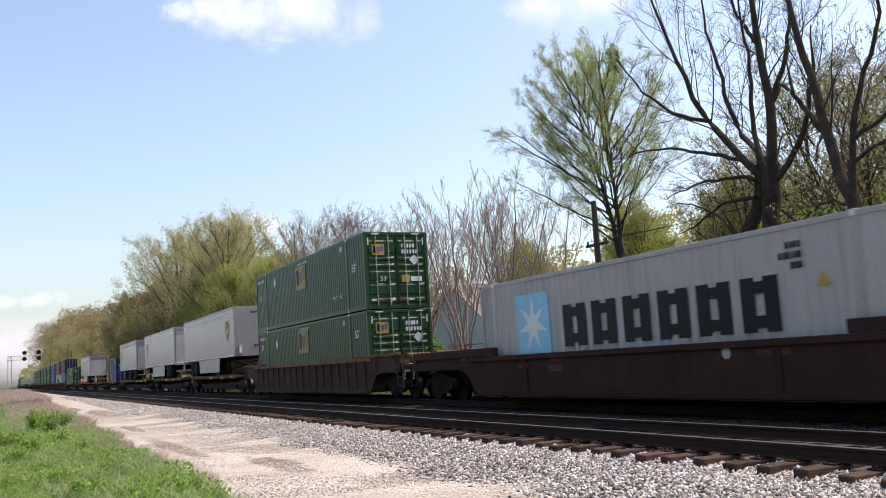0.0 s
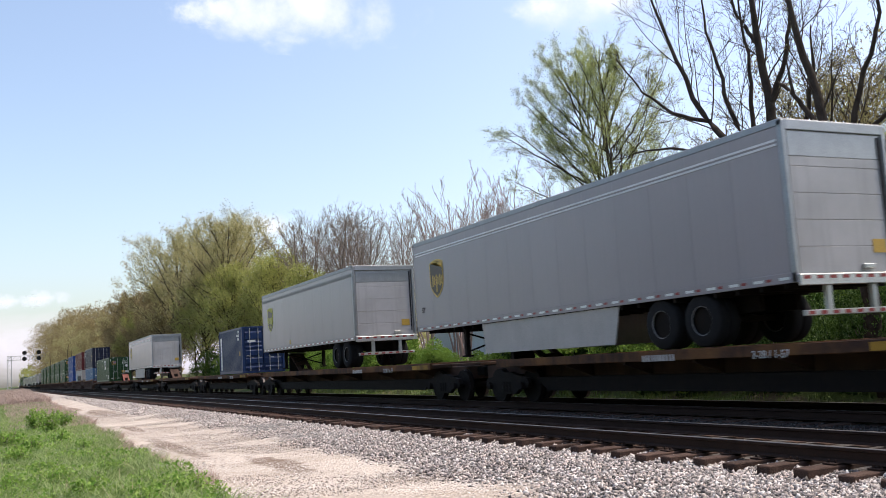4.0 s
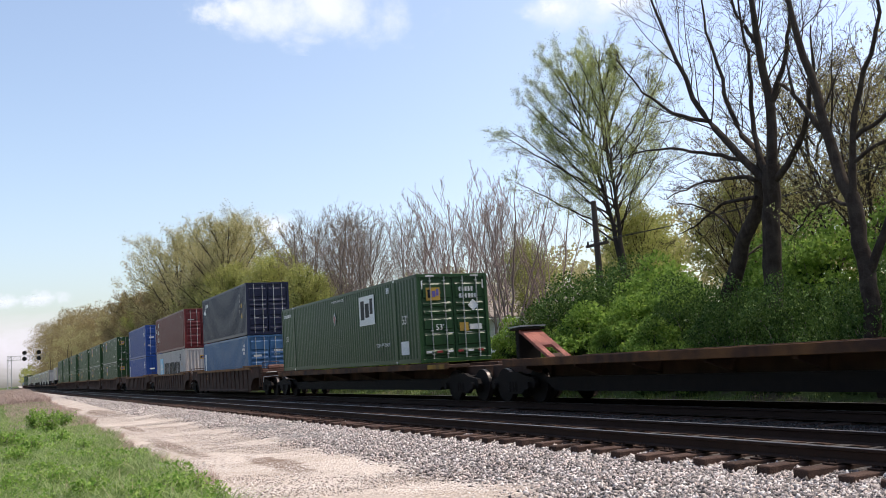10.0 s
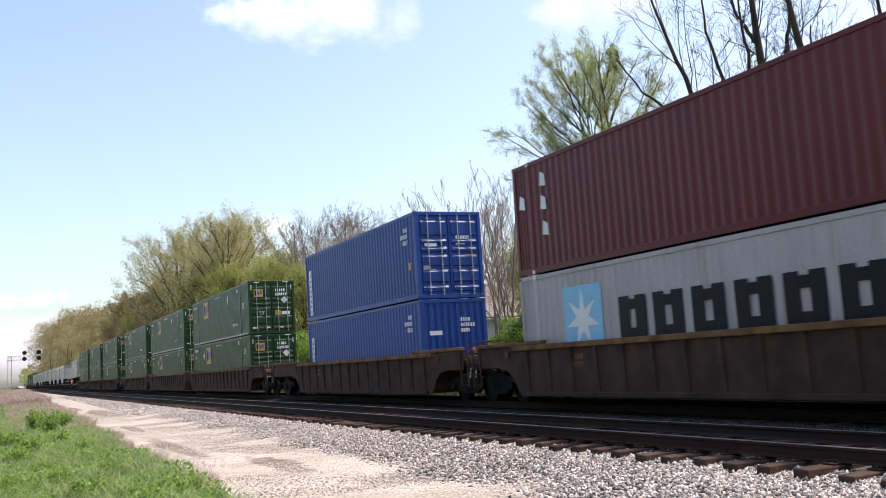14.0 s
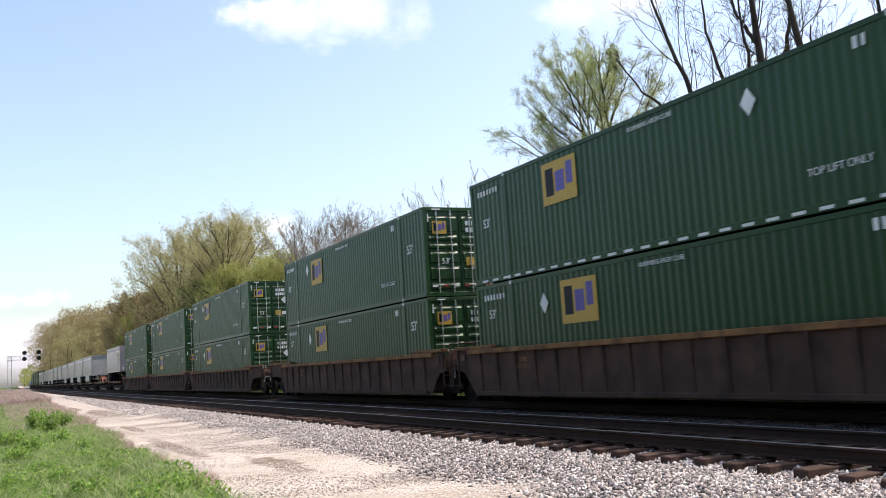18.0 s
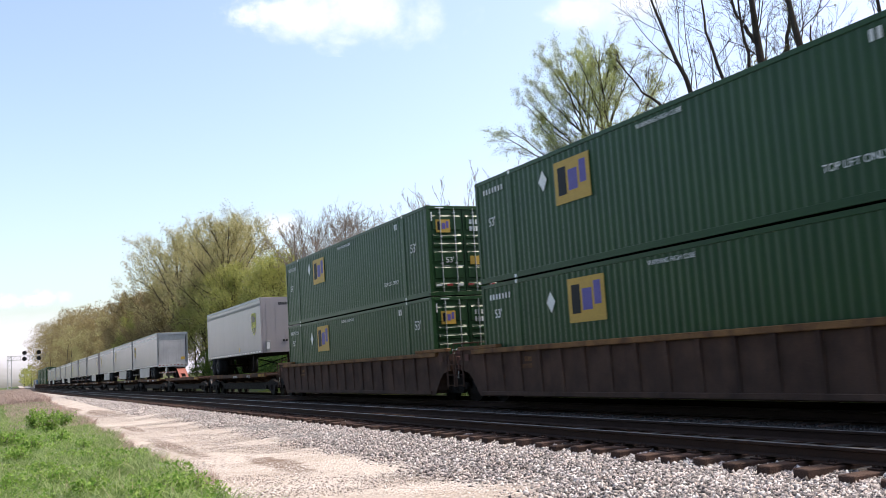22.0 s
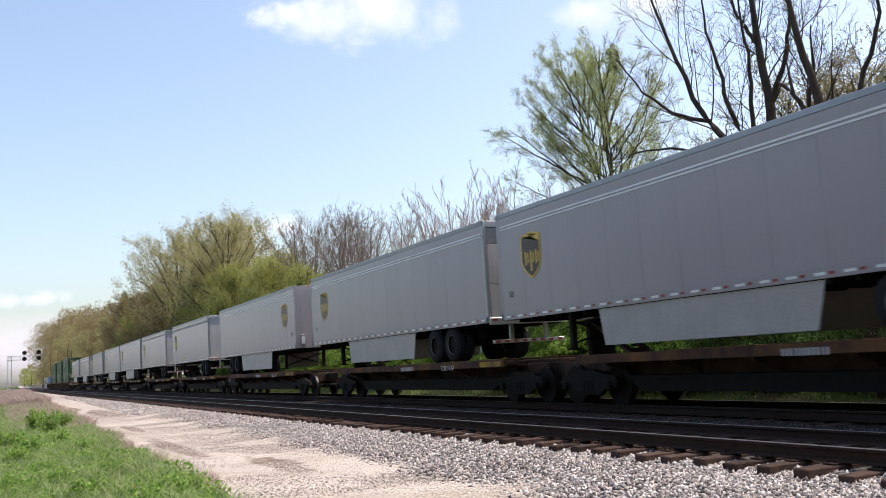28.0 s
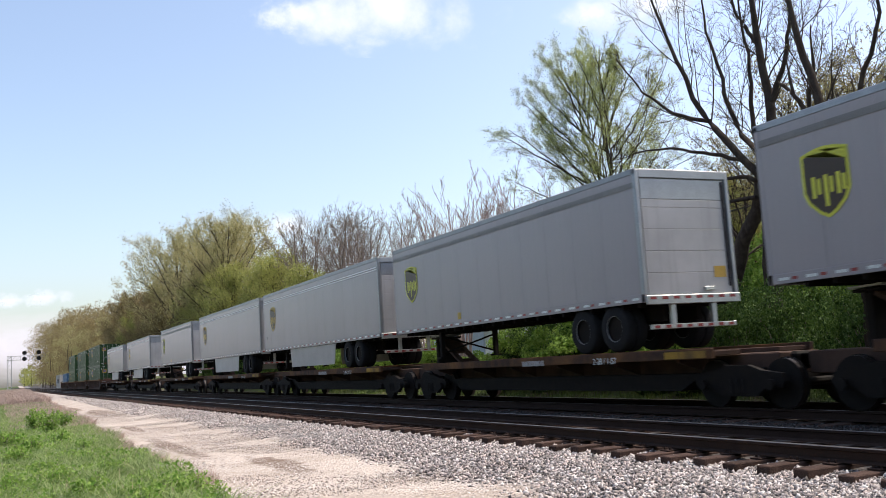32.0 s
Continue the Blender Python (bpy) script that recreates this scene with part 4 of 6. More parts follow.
def well_car(label, pitch, well, ribbed=True, chord=RUST_TOP, group="well cars", paint=RUST, longer=(0.0, 0.0), drop=0.0):
    """One deep-well unit; the middle of its well is at local y = 0 and a truck stands under each end."""
    c = thing("well_car", label, "railway car", group)
    h = well / 2
    reach = {-1: pitch / 2 - 0.15 + longer[0], 1: pitch / 2 - 0.15 + longer[1]}
    bogies = {d: reach[d] - (1.5 if longer[d > 0] else 0.75) for d in (-1, 1)}
    for sx in (-1, 1):
        xo = sx * 1.43
        o = [(-h - 0.3, 1.4 - drop), (-h - 0.3, 0.62), (-h + 0.1, 0.2), (h - 0.1, 0.2), (h + 0.3, 0.62), (h + 0.3, 1.4 - drop)]
        part("side_sheet", Shape().prism(o, "x", min(xo, xo - sx * 0.03), max(xo, xo - sx * 0.03)), paint, c, "brown weathered well side")
        part("top_chord", Shape().box(min(xo - sx * 0.09, xo + sx * 0.08), max(xo - sx * 0.09, xo + sx * 0.08), -h - 0.2, h + 0.2, 1.37 - drop, 1.5 - drop, 0.012), chord, c, "worn orange-brown top chord")
        part("bottom_sill", Shape().box(min(xo - sx * 0.12, xo + sx * 0.06), max(xo - sx * 0.12, xo + sx * 0.06), -h + 0.3, h - 0.3, 0.22, 0.33, 0.01), paint, c)
        if ribbed:
            n = round(well / 1.0)
            for i in range(n):
                y = -h + 0.5 + i * (well - 1.0) / (n - 1)
                part("rib", Shape().prism([(xo, 0.33), (xo + sx * 0.02, 0.33), (xo + sx * 0.075, 1.37), (xo, 1.37)], "y", y - 0.05, y + 0.05), paint, c)
        else:
            for k in (-0.3, 0.3):
                part("rib", Shape().box(min(xo, xo + sx * 0.04), max(xo, xo + sx * 0.04), k * well - 0.08, k * well + 0.08, 0.33, 1.37 - drop), paint, c)
        for d in (-1, 1):
            e = reach[d]
            ya, yb = d * (h - 1.3), d * (e - 0.4)
            part("raised_chord", Shape().box(min(xo - sx * 0.1, xo + sx * 0.085), max(xo - sx * 0.1, xo + sx * 0.085), min(ya, yb), max(ya, yb), 1.505 - drop, 1.6 - drop * 0.4, 0.012), chord, c, "raised end of the top chord")
            part("end_sheet", Shape().prism([(d * (h + 0.31), 0.66), (d * (h + 0.31), 1.5), (d * (e - 0.35), 1.5), (d * (e - 0.35), 0.95), (d * (h + 1.1), 0.95), (d * (h + 0.6), 0.86)], "x", min(xo, xo - sx * 0.03), max(xo, xo - sx * 0.03)), paint, c)
    for d in (-1, 1):
        e = reach[d]
        a, b = d * (h + 0.2), d * e
        y = d * (e - 0.05)
        part("end_sill", Shape().box(-1.4, 1.4, min(y, y - d * 0.1), max(y, y - d * 0.1), 0.92, 1.34, 0.015), HITCH_RED, c, "faded red-brown end sill")
        part("grab_iron", Shape().cyl((-1.2, y + d * 0.06, 1.2), (-0.7, y + d * 0.06, 1.2), 0.014, 6).cyl((-1.2, y, 1.2), (-1.2, y + d * 0.06, 1.2), 0.014, 6).cyl((-0.7, y, 1.2), (-0.7, y + d * 0.06, 1.2), 0.014, 6), STEEL, c, "worn steel grab iron")
        part("cut_lever", Shape().cyl((-1.35, y, 0.98), (-0.2, y, 1.0), 0.016, 6).cyl((-1.35, y, 0.98), (-1.38, y, 0.7), 0.016, 6), STEEL, c, "bent coupler lift rod")
        part("air_hose", Shape().tube([np.array((-0.35, y, 0.95)), np.array((-0.36, y + d * 0.12, 0.7)), np.array((-0.3, y + d * 0.3, 0.5)), np.array((-0.15, y + d * 0.45, 0.48))], [0.03] * 4, 8), RUBBER, c, "hanging air hose")
        ladder = Shape().box(-1.46, -1.42, y - 0.02, y + 0.02, 0.45, 1.5).box(-1.46, -1.42, y - d * 0.45 - 0.02, y - d * 0.45 + 0.02, 0.45, 1.5)
        for z in (0.5, 0.8, 1.1, 1.4):
            ladder.cyl((-1.44, y, z), (-1.44, y - d * 0.45, z), 0.014, 6)
        part("ladder", ladder, paint, c, "corner ladder")
        part("notice", Shape().box(-1.475, -1.465, d * (h + 0.55) - 0.12, d * (h + 0.55) + 0.12, 1.2, 1.38), HITCH_RED, c, "small rusty data plate")
        part("end_platform", Shape().box(-1.38, 1.38, min(a, b), max(a, b), 1.12, 1.24, 0.01).box(-0.4, 0.4, min(a, b), max(a, b), 0.8, 1.12), paint, c, "end platform")
        part("end_wall", Shape().box(-1.4, 1.4, min(d * h, d * (h + 0.16)), max(d * h, d * (h + 0.16)), 0.35, 1.42), paint, c)
        for xa, xb in ((-1.3, -0.45), (0.45, 1.3)):
            yy = d * (e - 0.3)
            rail = Shape().cyl((xa, yy, 1.24), (xa, yy, 1.72), 0.018, 6).cyl((xb, yy, 1.24), (xb, yy, 1.72), 0.018, 6)
            rail.cyl((xa, yy, 1.72), (xb, yy, 1.72), 0.018, 6).cyl((xa, yy, 1.5), (xb, yy, 1.5), 0.014, 6)
            part("handrail", rail, paint, c, "brown end handrail")
        part("brake_cylinder", Shape().cyl((-0.9, d * (e - 0.8), 1.42), (-0.1, d * (e - 0.8), 1.42), 0.16, 14), HITCH_RED, c, "reddish brake reservoir")
        tk = part("truck", Shape().cyl((0, d * bogies[d], 0.72), (0, d * bogies[d], 0.82), 0.3, 14), DARK_STEEL, c, "two-axle railway truck")
        bogie(tk, d * bogies[d])
        coupler(c, d * e, d)
    part("well_floor", Shape().box(-1.36, 1.36, -h, h, 0.25, 0.36), paint, c)
    side_bars(c, RUST_TOP, -1.437, h - 3.0, 1.1, [4, 6], 0.12)
    return c


def spine_car(label, L=17.0, deck=SPINE_EDGE, hitch=True, marks=False, stand=None, paint=RUST):
    """A flat unit with a low central spine, side ledges for trailer wheels, and a stanchion hitch at the far end."""
    c = thing("spine_car", label, "railway car", "spine cars")
    part("spine", Shape().box(-0.5, 0.5, 0.2, L - 0.2, 0.62, 1.02, 0.02), RUST, c, "central spine beam")
    part("belly", Shape().prism([(1.9, 0.66), (2.6, 0.32), (L - 4.2, 0.32), (L - 3.6, 0.66)], "x", -0.9, 0.9), DARK_STEEL, c)
    for sx in (-1, 1):
        part("ledge", Shape().box(min(sx * 0.5, sx * 1.33), max(sx * 0.5, sx * 1.33), 1.2, L - 2.4, 1.02, 1.11, 0.008), RUST, c, "wheel ledge")
        part("edge_beam", Shape().box(min(sx * 1.25, sx * 1.34), max(sx * 1.25, sx * 1.34), 1.1, L - 2.3, 0.97, 1.17, 0.01), deck, c, "worn painted edge beam")
        part("edge_panel", Shape().box(min(sx * 1.341, sx * 1.347), max(sx * 1.341, sx * 1.347), 1.25, 2.5, 0.99, 1.13), YELLOW_DECK, c, "yellow painted end panel")
        for k in range(6):
            y = 2.2 + k * (L - 5.6) / 5
            part("bracket", Shape().prism([(sx * 0.5, 0.66), (sx * 0.5, 1.0), (sx * 1.25, 1.0), (sx * 1.25, 0.92)], "y", y - 0.05, y + 0.05), RUST, c)
    for y in (0.75, L - 3.1 + 0.75):
        tk = part("truck", Shape().cyl((0, y, 0.6), (0, y, 0.7), 0.3, 14), DARK_STEEL, c, "two-axle railway truck")
        bogie(tk, y)
    coupler(c, 0.25, -1)
    coupler(c, L - 0.25, 1)
    if hitch:
        y = stand or L - 1.5
        hb = part("hitch", Shape().box(-0.42, 0.42, y - 0.3, y + 0.3, 1.96, 2.02, 0.02).box(-0.36, 0.36, y - 0.08, y + 0.1, 1.0, 1.96, 0.02), DARK_STEEL, c, "raised trailer hitch stand")
        foot, head = (y - 1.6, 1.1), (y - 0.1, 1.9)
        def slope(a, b, xa, xb):
            pa, pb = [tuple(foot[i] + (head[i] - foot[i]) * t for i in (0, 1)) for t in (a, b)]
            return Shape().prism([(pa[0], pa[1]), (pb[0], pb[1]), (pb[0] - 0.03, pb[1] + 0.07), (pa[0] - 0.03, pa[1] + 0.07)], "x", xa, xb)
        part("strut", slope(0, 1, -0.34, -0.16), paint, hb, "painted diagonal strut")
        part("strut", slope(0, 1, 0.16, 0.34), paint, hb, "painted diagonal strut")
        part("strut_plate", slope(0.42, 1, -0.155, 0.155), paint, hb, "plate between the struts")
        part("strut_foot", slope(0, 0.12, -0.155, 0.155), RUST, hb)
        part("hitch_plate", Shape().prism([(y + 0.36, 2.03), (y + 0.36, 2.07), (y - 0.32, 2.09), (y - 0.32, 2.05)], "x", -0.42, 0.42), RAIL_GREY, hb, "worn steel hitch plate")
    if marks:
        side_text(c, "2-28 / 1-57", 0.2, -1.345, 4.6, 0.94, WHITE)
        side_bars(c, PALE_GREY, -1.345, 7.2, 0.96, [11], 0.13)
    return c


# ---- the train, front to rear ----
IN_WELL, ON_WELL, ON_SPINE = 0.36, 3.29, 1.175

RIBBED = "brown ribbed double-stack well car with worn orange-brown top edges"
roll(well_car(RIBBED, 19.8, 16.7, longer=(1.7, 1.2)), 40.7)
roll(well_car(RIBBED, 19.8, 16.7, longer=(2.0, 0)), 281.5)
roll(well_car(RIBBED, 19.8, 16.7, longer=(0, 1.4)), 321.3)
roll(well_car(RIBBED, 19.8, 16.7, longer=(1.5, 0)), 345.0)
base_well = well_car(RIBBED, 19.8, 16.7)
roll(base_well, 301.5)
for s in (364.8, 384.6, 651.5, 674.0, 697.0, 720.0):
    roll(copy_thing(base_well, pose(0, 0, 0)), s)
smooth_well = well_car("dark red-brown smooth-sided well car, heavily weathered", 19.9, 14.4, ribbed=False, chord=DARK_RUST, paint=DARK_RUST, longer=(0, 1.9), drop=0.22)
part("emblem", Shape().cyl((-1.44, -3.05, 1.06), (-1.434, -3.05, 1.06), 0.11, 16), PALE_GREY, smooth_well, "faint pale round mark")
side_bars(smooth_well, HITCH_RED, -1.434, -4.6, 0.99, [9], 0.12)
side_bars(smooth_well, HITCH_RED, -1.434, 2.6, 1.06, [4, 5], 0.16)
roll(smooth_well, 16.6)
short_well = well_car("brown well car with an orange-yellow worn top chord", 19.7, 14.2, chord=RUST_TOP)
roll(short_well, 216.6)
roll(copy_thing(short_well, pose(0, 0, 0)), 236.6)
roll(well_car("brown well car with an orange-yellow worn top chord", 19.7, 14.2, chord=RUST_TOP, longer=(0, 2.2)), 256.5)

plain_spine = spine_car("rust-brown spine car with a faded red hitch", paint=RED_BROWN)
yellow_spine = spine_car("grimy yellow-edged spine car with white stencilled marks", marks=True)
roll(plain_spine, 166.4)
roll(copy_thing(plain_spine, pose(0, 0, 0)), 414.2)
roll(spine_car("rust-brown empty spine car with a raised brown hitch"), 131.7)
roll(yellow_spine, 53.4)
roll(spine_car("long grimy spine car under a shorter trailer", L=24.0, marks=True, stand=20.2), 89.6)
roll(spine_car("grimy yellow-edged spine car with its hitch folded away", hitch=False, marks=True), 114.3)
roll(spine_car("long rust-brown spine car under a single container", L=22.4, hitch=False), 183.7)
for s in (71.4, 149.0, 396.2, 431.4, 448.8, 466.1, 486.2, 503.9, 521.4, 538.8, 556.3, 575.2, 595.6, 615.5):
    roll(copy_thing(yellow_spine, pose(0, 0, 0)), s)

# double-stacked green boxes
UPPER = green_box("green corrugated container with a yellow emblem, stacked on another", "green containers", 0.0)
LOWER = green_box("green corrugated high-cube container sitting low in a well car", "green containers", -0.4, emblem=(10.25, 1.58, 1.5), mark=(12.54, 2.15))
UPPER_STRIP = green_box("green high-cube container with a dashed white reflective strip", "green containers", 0.0, emblem=(10.7, 1.6, 1.5), strip=True, mark=(5.05, 2.28))
roll(green_box("green corrugated container with a shade-dimmed brown emblem, stacked on another", "green containers", 0.0, emblem=(7.40, 1.52, 1.5), ground=DIM_YELLOW), 32.6, ON_WELL)
roll(green_box("green container low in a well car, its emblem dimmed for shade", "green containers", -0.4, emblem=(7.37, 1.58, 1.5), ground=DIM_YELLOW, mark=(12.54, 2.15)), 32.6, IN_WELL)
first = {}
for s, top in ((273.3, UPPER_STRIP), (293.36, UPPER_STRIP), (313.13, UPPER), (336.8, UPPER), (356.6, UPPER), (376.4, UPPER), (643.4, UPPER), (665.9, UPPER), (688.9, UPPER)):
    for kind, z in ((LOWER, IN_WELL), (top, ON_WELL)):
        o = kind if kind.name not in first else copy_thing(kind, pose(0, 0, 0))
        first[kind.name] = 1
        roll(o, s, z)

# single green box on a spine unit
SINGLE = green_box("single green container with a white emblem on a spine car", "green containers", 0.2, emblem=(3.9, 1.5, 1.55), ground=WHITE, mark=(8.35, 1.95))
x = -W53 / 2 - 0.003
panel = plate("name_board", SINGLE, WHITE, x, 0.9, 1.55, 0.3, 0.75, "white marked panel")
part("placard", Shape().prism([(8.35, 1.75), (8.5, 1.95), (8.35, 2.15), (8.2, 1.95)], "x", x - 0.014, x - 0.008), RED, SINGLE, "red diamond placard")
roll(SINGLE, 186.8, 1.2)

# sea containers
m45 = container("pale grey sea container with dark name and blue star panel", 13.716, H95, 2.438, PALE_GREY, "sea containers", (0.76, 12.95), plain_end=True)
star_panel(m45, -1.222, 10.1, 0.85, 1.6)
big_name(m45, -1.222, 9.47, 1.04, 7.25, 1.0, 6, INK)
side_bars(m45, INK, -1.222, 1.9, 2.45, [4, 6, 3], 0.12)
part("notice", Shape().prism([(1.62, 1.75), (1.32, 1.75), (1.47, 2.0)], "x", -1.228, -1.222), YELLOW, m45, "yellow warning triangle")
end_square(m45, 0.018, -0.15, 2.1, 0.36, 0.26, YELLOW)
roll(m45, 9.75, IN_WELL)
roll(copy_thing(m45, pose(0, 0, 0)), 229.9, IN_WELL)

maroon = container("maroon corrugated sea container with worn white marks", 13.716, H95, 2.438, MAROON, "sea containers", (0.76, 12.95))
for k, (yy, zz) in enumerate(((12.1, 2.15), (12.12, 1.55), (12.1, 0.9), (13.15, 1.7))):
    part("lettering", Shape().prism([(yy, zz), (yy + 0.28, zz + 0.05), (yy + 0.22, zz + 0.4), (yy + 0.02, zz + 0.3)], "x", -1.228, -1.222), WHITE, maroon, "worn white mark")
side_bars(maroon, WHITE, -1.222, 1.3, 2.3, [1], 0.16)
end_bars(maroon, WHITE, 0.02, -0.95, 2.05, [3], 0.22)
end_bars(maroon, WHITE, 0.02, 0.5, 2.25, [6, 4], 0.09)
roll(maroon, 229.9, ON_WELL)

navy = container("dark navy sea container with a small white emblem", 12.192, H95, 2.438, NAVY, "sea containers")
side_bars(navy, WHITE, -1.222, 10.35, 2.3, [6], 0.2)
part("emblem", Shape().prism([(11.0, 1.9), (11.35, 1.82), (11.8, 1.98), (11.5, 2.12), (11.3, 2.3), (11.2, 2.1)], "x", -1.228, -1.222), WHITE, navy, "white swooping emblem")
side_bars(navy, PALE_GREY, -1.222, 1.5, 2.2, [1, 1, 1, 1, 1], 0.2)
plate("notice", navy, YELLOW, -1.222, 1.05, 1.25, 1.6, 1.82, "yellow warning sticker")
part("notice", Shape().prism([(0.95, 1.0), (1.3, 1.0), (1.12, 1.28)], "x", -1.228, -1.222), YELLOW, navy, "yellow warning triangle")
part("emblem", Shape().prism([(-0.95, 2.2), (-0.6, 2.12), (-0.3, 2.22), (-0.45, 2.42), (-0.62, 2.35), (-0.75, 2.45)], "y", 0.012, 0.02), WHITE, navy, "white swooping emblem")
end_bars(navy, WHITE, 0.02, 0.25, 2.4, [8, 4], 0.12)
roll(navy, 210.55, ON_WELL)
skyblue = container("light blue sea container with a tall white name board", 12.192, H95, 2.438, SKY_BLUE, "sea containers")
iso_marks(skyblue, 12.192, 2.438, WHITE)
roll(skyblue, 210.55, IN_WELL)
royal = container("royal blue sea container with closed ribbed doors", 12.192, H95, 2.438, ROYAL, "sea containers")
iso_marks(royal, 12.192, 2.438, WHITE)
part("notice", Shape().box(0.6, 0.95, 0.012, 0.02, 1.1, 1.45), YELLOW, royal, "yellow warning panel")
roll(royal, 250.4, ON_WELL)
royal_low = container("royal blue sea container, its plain corrugated end forward", 12.192, H95, 2.438, ROYAL, "sea containers", plain_end=True)
iso_marks(royal_low, 12.192, 2.438, WHITE)
roll(royal_low, 250.4, IN_WELL)
blue20 = container("short deep blue sea container with closed ribbed doors", 6.058, 2.62, 2.438, DEEP_BLUE, "sea containers")
iso_marks(blue20, 6.058, 2.438, WHITE)
roll(blue20, 116.55, 1.2)

# trailers
NOSE = trailer("long white box trailer, nose first, with a gold shield", L53, True, "box trailers")
TAIL = trailer("long white box trailer, doors first, with a gold shield", L53, False, "box trailers")
SHORT_TAIL = trailer("shorter white box trailer without skirts, doors first", 13.716, False, "box trailers", rim=LIME, skirt=False, stripe="band")
SHORT_NOSE = trailer("shorter white box trailer without skirts, nose first", 13.716, True, "box trailers", rim=LIME, skirt=False, stripe="band")
for kind, places in ((NOSE, (54.55, 486.95)), (TAIL, (75.3, 150.7, 433.6, 450.85, 468.0, 539.8, 557.0, 597.0, 617.2)), (SHORT_TAIL, (97.6, 507.0, 524.45, 576.4)), (SHORT_NOSE, (397.9,))):
    for i, s in enumerate(places):
        roll(kind if i == 0 else copy_thing(kind, pose(0, 0, 0)), s, ON_SPINE)
# far rear of the train, low boxes in wells
for i, (s, kind) in enumerate(((714.0, skyblue), (737.0, m45))):
    roll(copy_thing(kind, pose(0, 0, 0)), s, IN_WELL)


# ---- trees ----
def unit(v):
    return v / (np.linalg.norm(v) + 1e-9)


def wander_path(rng, p, d, length, segs, bend, lift):
    pts = [p]
    step = length / segs
    for _ in range(segs):
        d = unit(d + bend * rng.standard_normal(3) + np.array((0, 0, lift)))
        p = p + d * step
        pts.append(p)
    return pts


def along(pts, t):
    k = t * (len(pts) - 1)
    i = min(int(k), len(pts) - 2)
    return pts[i] + (pts[i + 1] - pts[i]) * (k - i), unit(pts[i + 1] - pts[i])


def units(v):
    return v / (np.linalg.norm(v, axis=-1, keepdims=True) + 1e-9)


def sprout(rng, P, R, count, ratio, angle, lift, bend, segs, start=0.25, thin=0.55):
    """Side branches of many branches at once: points (n, segs + 1, 3) and base radii."""
    B, m, _ = P.shape
    t = np.clip(start + (1 - start) * (np.arange(count) + rng.uniform(0.1, 0.95, (B, count))) / count, 0, 0.999)
    i = (t * (m - 1)).astype(int)
    f = (t * (m - 1) - i)[..., None]
    row = np.arange(B)[:, None]
    p = P[row, i] * (1 - f) + P[row, i + 1] * f
    d = units(P[row, i + 1] - P[row, i])
    total = np.linalg.norm(P[:, 1:] - P[:, :-1], axis=-1).sum(1)[:, None]
    side = units(np.cross(d, rng.standard_normal(d.shape)))
    a = np.radians(angle * rng.uniform(0.65, 1.3, t.shape))[..., None]
    up = np.array((0, 0, 1.0))
    d = units(d * np.cos(a) + side * np.sin(a) + lift * up).reshape(-1, 3)
    step = (total * ratio * rng.uniform(0.6, 1.15, t.shape) * (1.12 - 0.55 * t)).reshape(-1, 1) / segs
    p = p.reshape(-1, 3)
    pts = [p]
    for _ in range(segs):
        d = units(d + bend * rng.standard_normal(d.shape) + lift * 0.35 * up)
        p = p + d * step
        pts.append(p)
    return np.stack(pts, 1), np.maximum((R[:, None] * (1.05 - 0.75 * t) * thin).ravel(), 0.005)


def tubes(P, r0, r1, sides):
    """Tapered tubes along many paths: vertices and four-cornered faces."""
    N, m, _ = P.shape
    d = np.empty_like(P)
    d[:, 1:-1] = P[:, 2:] - P[:, :-2]
    d[:, 0], d[:, -1] = P[:, 1] - P[:, 0], P[:, -1] - P[:, -2]
    d = units(d)
    u = units(np.cross(d, np.where(np.abs(d[..., 2:]) > 0.8, (0.31, 0.95, 0.05), (0.0, 0.0, 1.0))))
    w = np.cross(d, u)
    s = np.linspace(0, 1, m)[None, :, None, None]
    r = r0[:, None, None, None] * (1 - s) + r1[:, None, None, None] * s
    a = 2 * math.pi * np.arange(sides) / sides
    v = P[:, :, None] + r * (np.cos(a)[:, None] * u[:, :, None] + np.sin(a)[:, None] * w[:, :, None])
    idx = np.arange(N * m * sides).reshape(N, m, sides)
    nxt = np.roll(idx, -1, axis=2)
    f = np.stack([idx[:, :-1], nxt[:, :-1], nxt[:, 1:], idx[:, 1:]], -1).reshape(-1, 4)
    return v.reshape(-1, 3), f


def joined(pieces):
    vs, fs, k = [], [], 0
    for v, f in pieces:
        vs.append(v); fs.append(f + k)
        k += len(v)
    return np.concatenate(vs), np.concatenate(fs)


def grow(rng, limbs, plan, twig=0.007):
    """Limbs are (points, base radius, tip radius), and a mark on those that stay bare; plan has a row for each order of branches. Returns wood, twigs and twig paths."""
    wood, fine, P, R = [], [], [], []
    for pts, r0, r1, *bare in limbs:
        pts = np.array(pts, dtype=float)
        seg = np.r_[0, np.cumsum(np.linalg.norm(pts[1:] - pts[:-1], axis=1))]
        t = np.linspace(0, seg[-1], 14)
        path = np.stack([np.interp(t, seg, pts[:, k]) for k in range(3)], 1)
        path[1:-1] = 0.25 * path[:-2] + 0.5 * path[1:-1] + 0.25 * path[2:] + min(0.03, 0.006 * seg[-1]) * rng.standard_normal((12, 3))
        if not bare:
            P.append(path); R.append(r0 * 0.75)
        wood.append(tubes(path[None], np.array([r0]), np.array([r1]), 9))
    P, R = np.stack(P), np.array(R)
    for k, row in enumerate(plan):
        P, R = sprout(rng, P, R, *row)
        tip = np.maximum(R * 0.3, twig * 0.6)
        (wood if k == 0 else fine).append(tubes(P, np.maximum(R, twig * 0.6), tip, 6 if k == 0 else (4 if k == 1 else 3)))
    return joined(wood), joined(fine), P


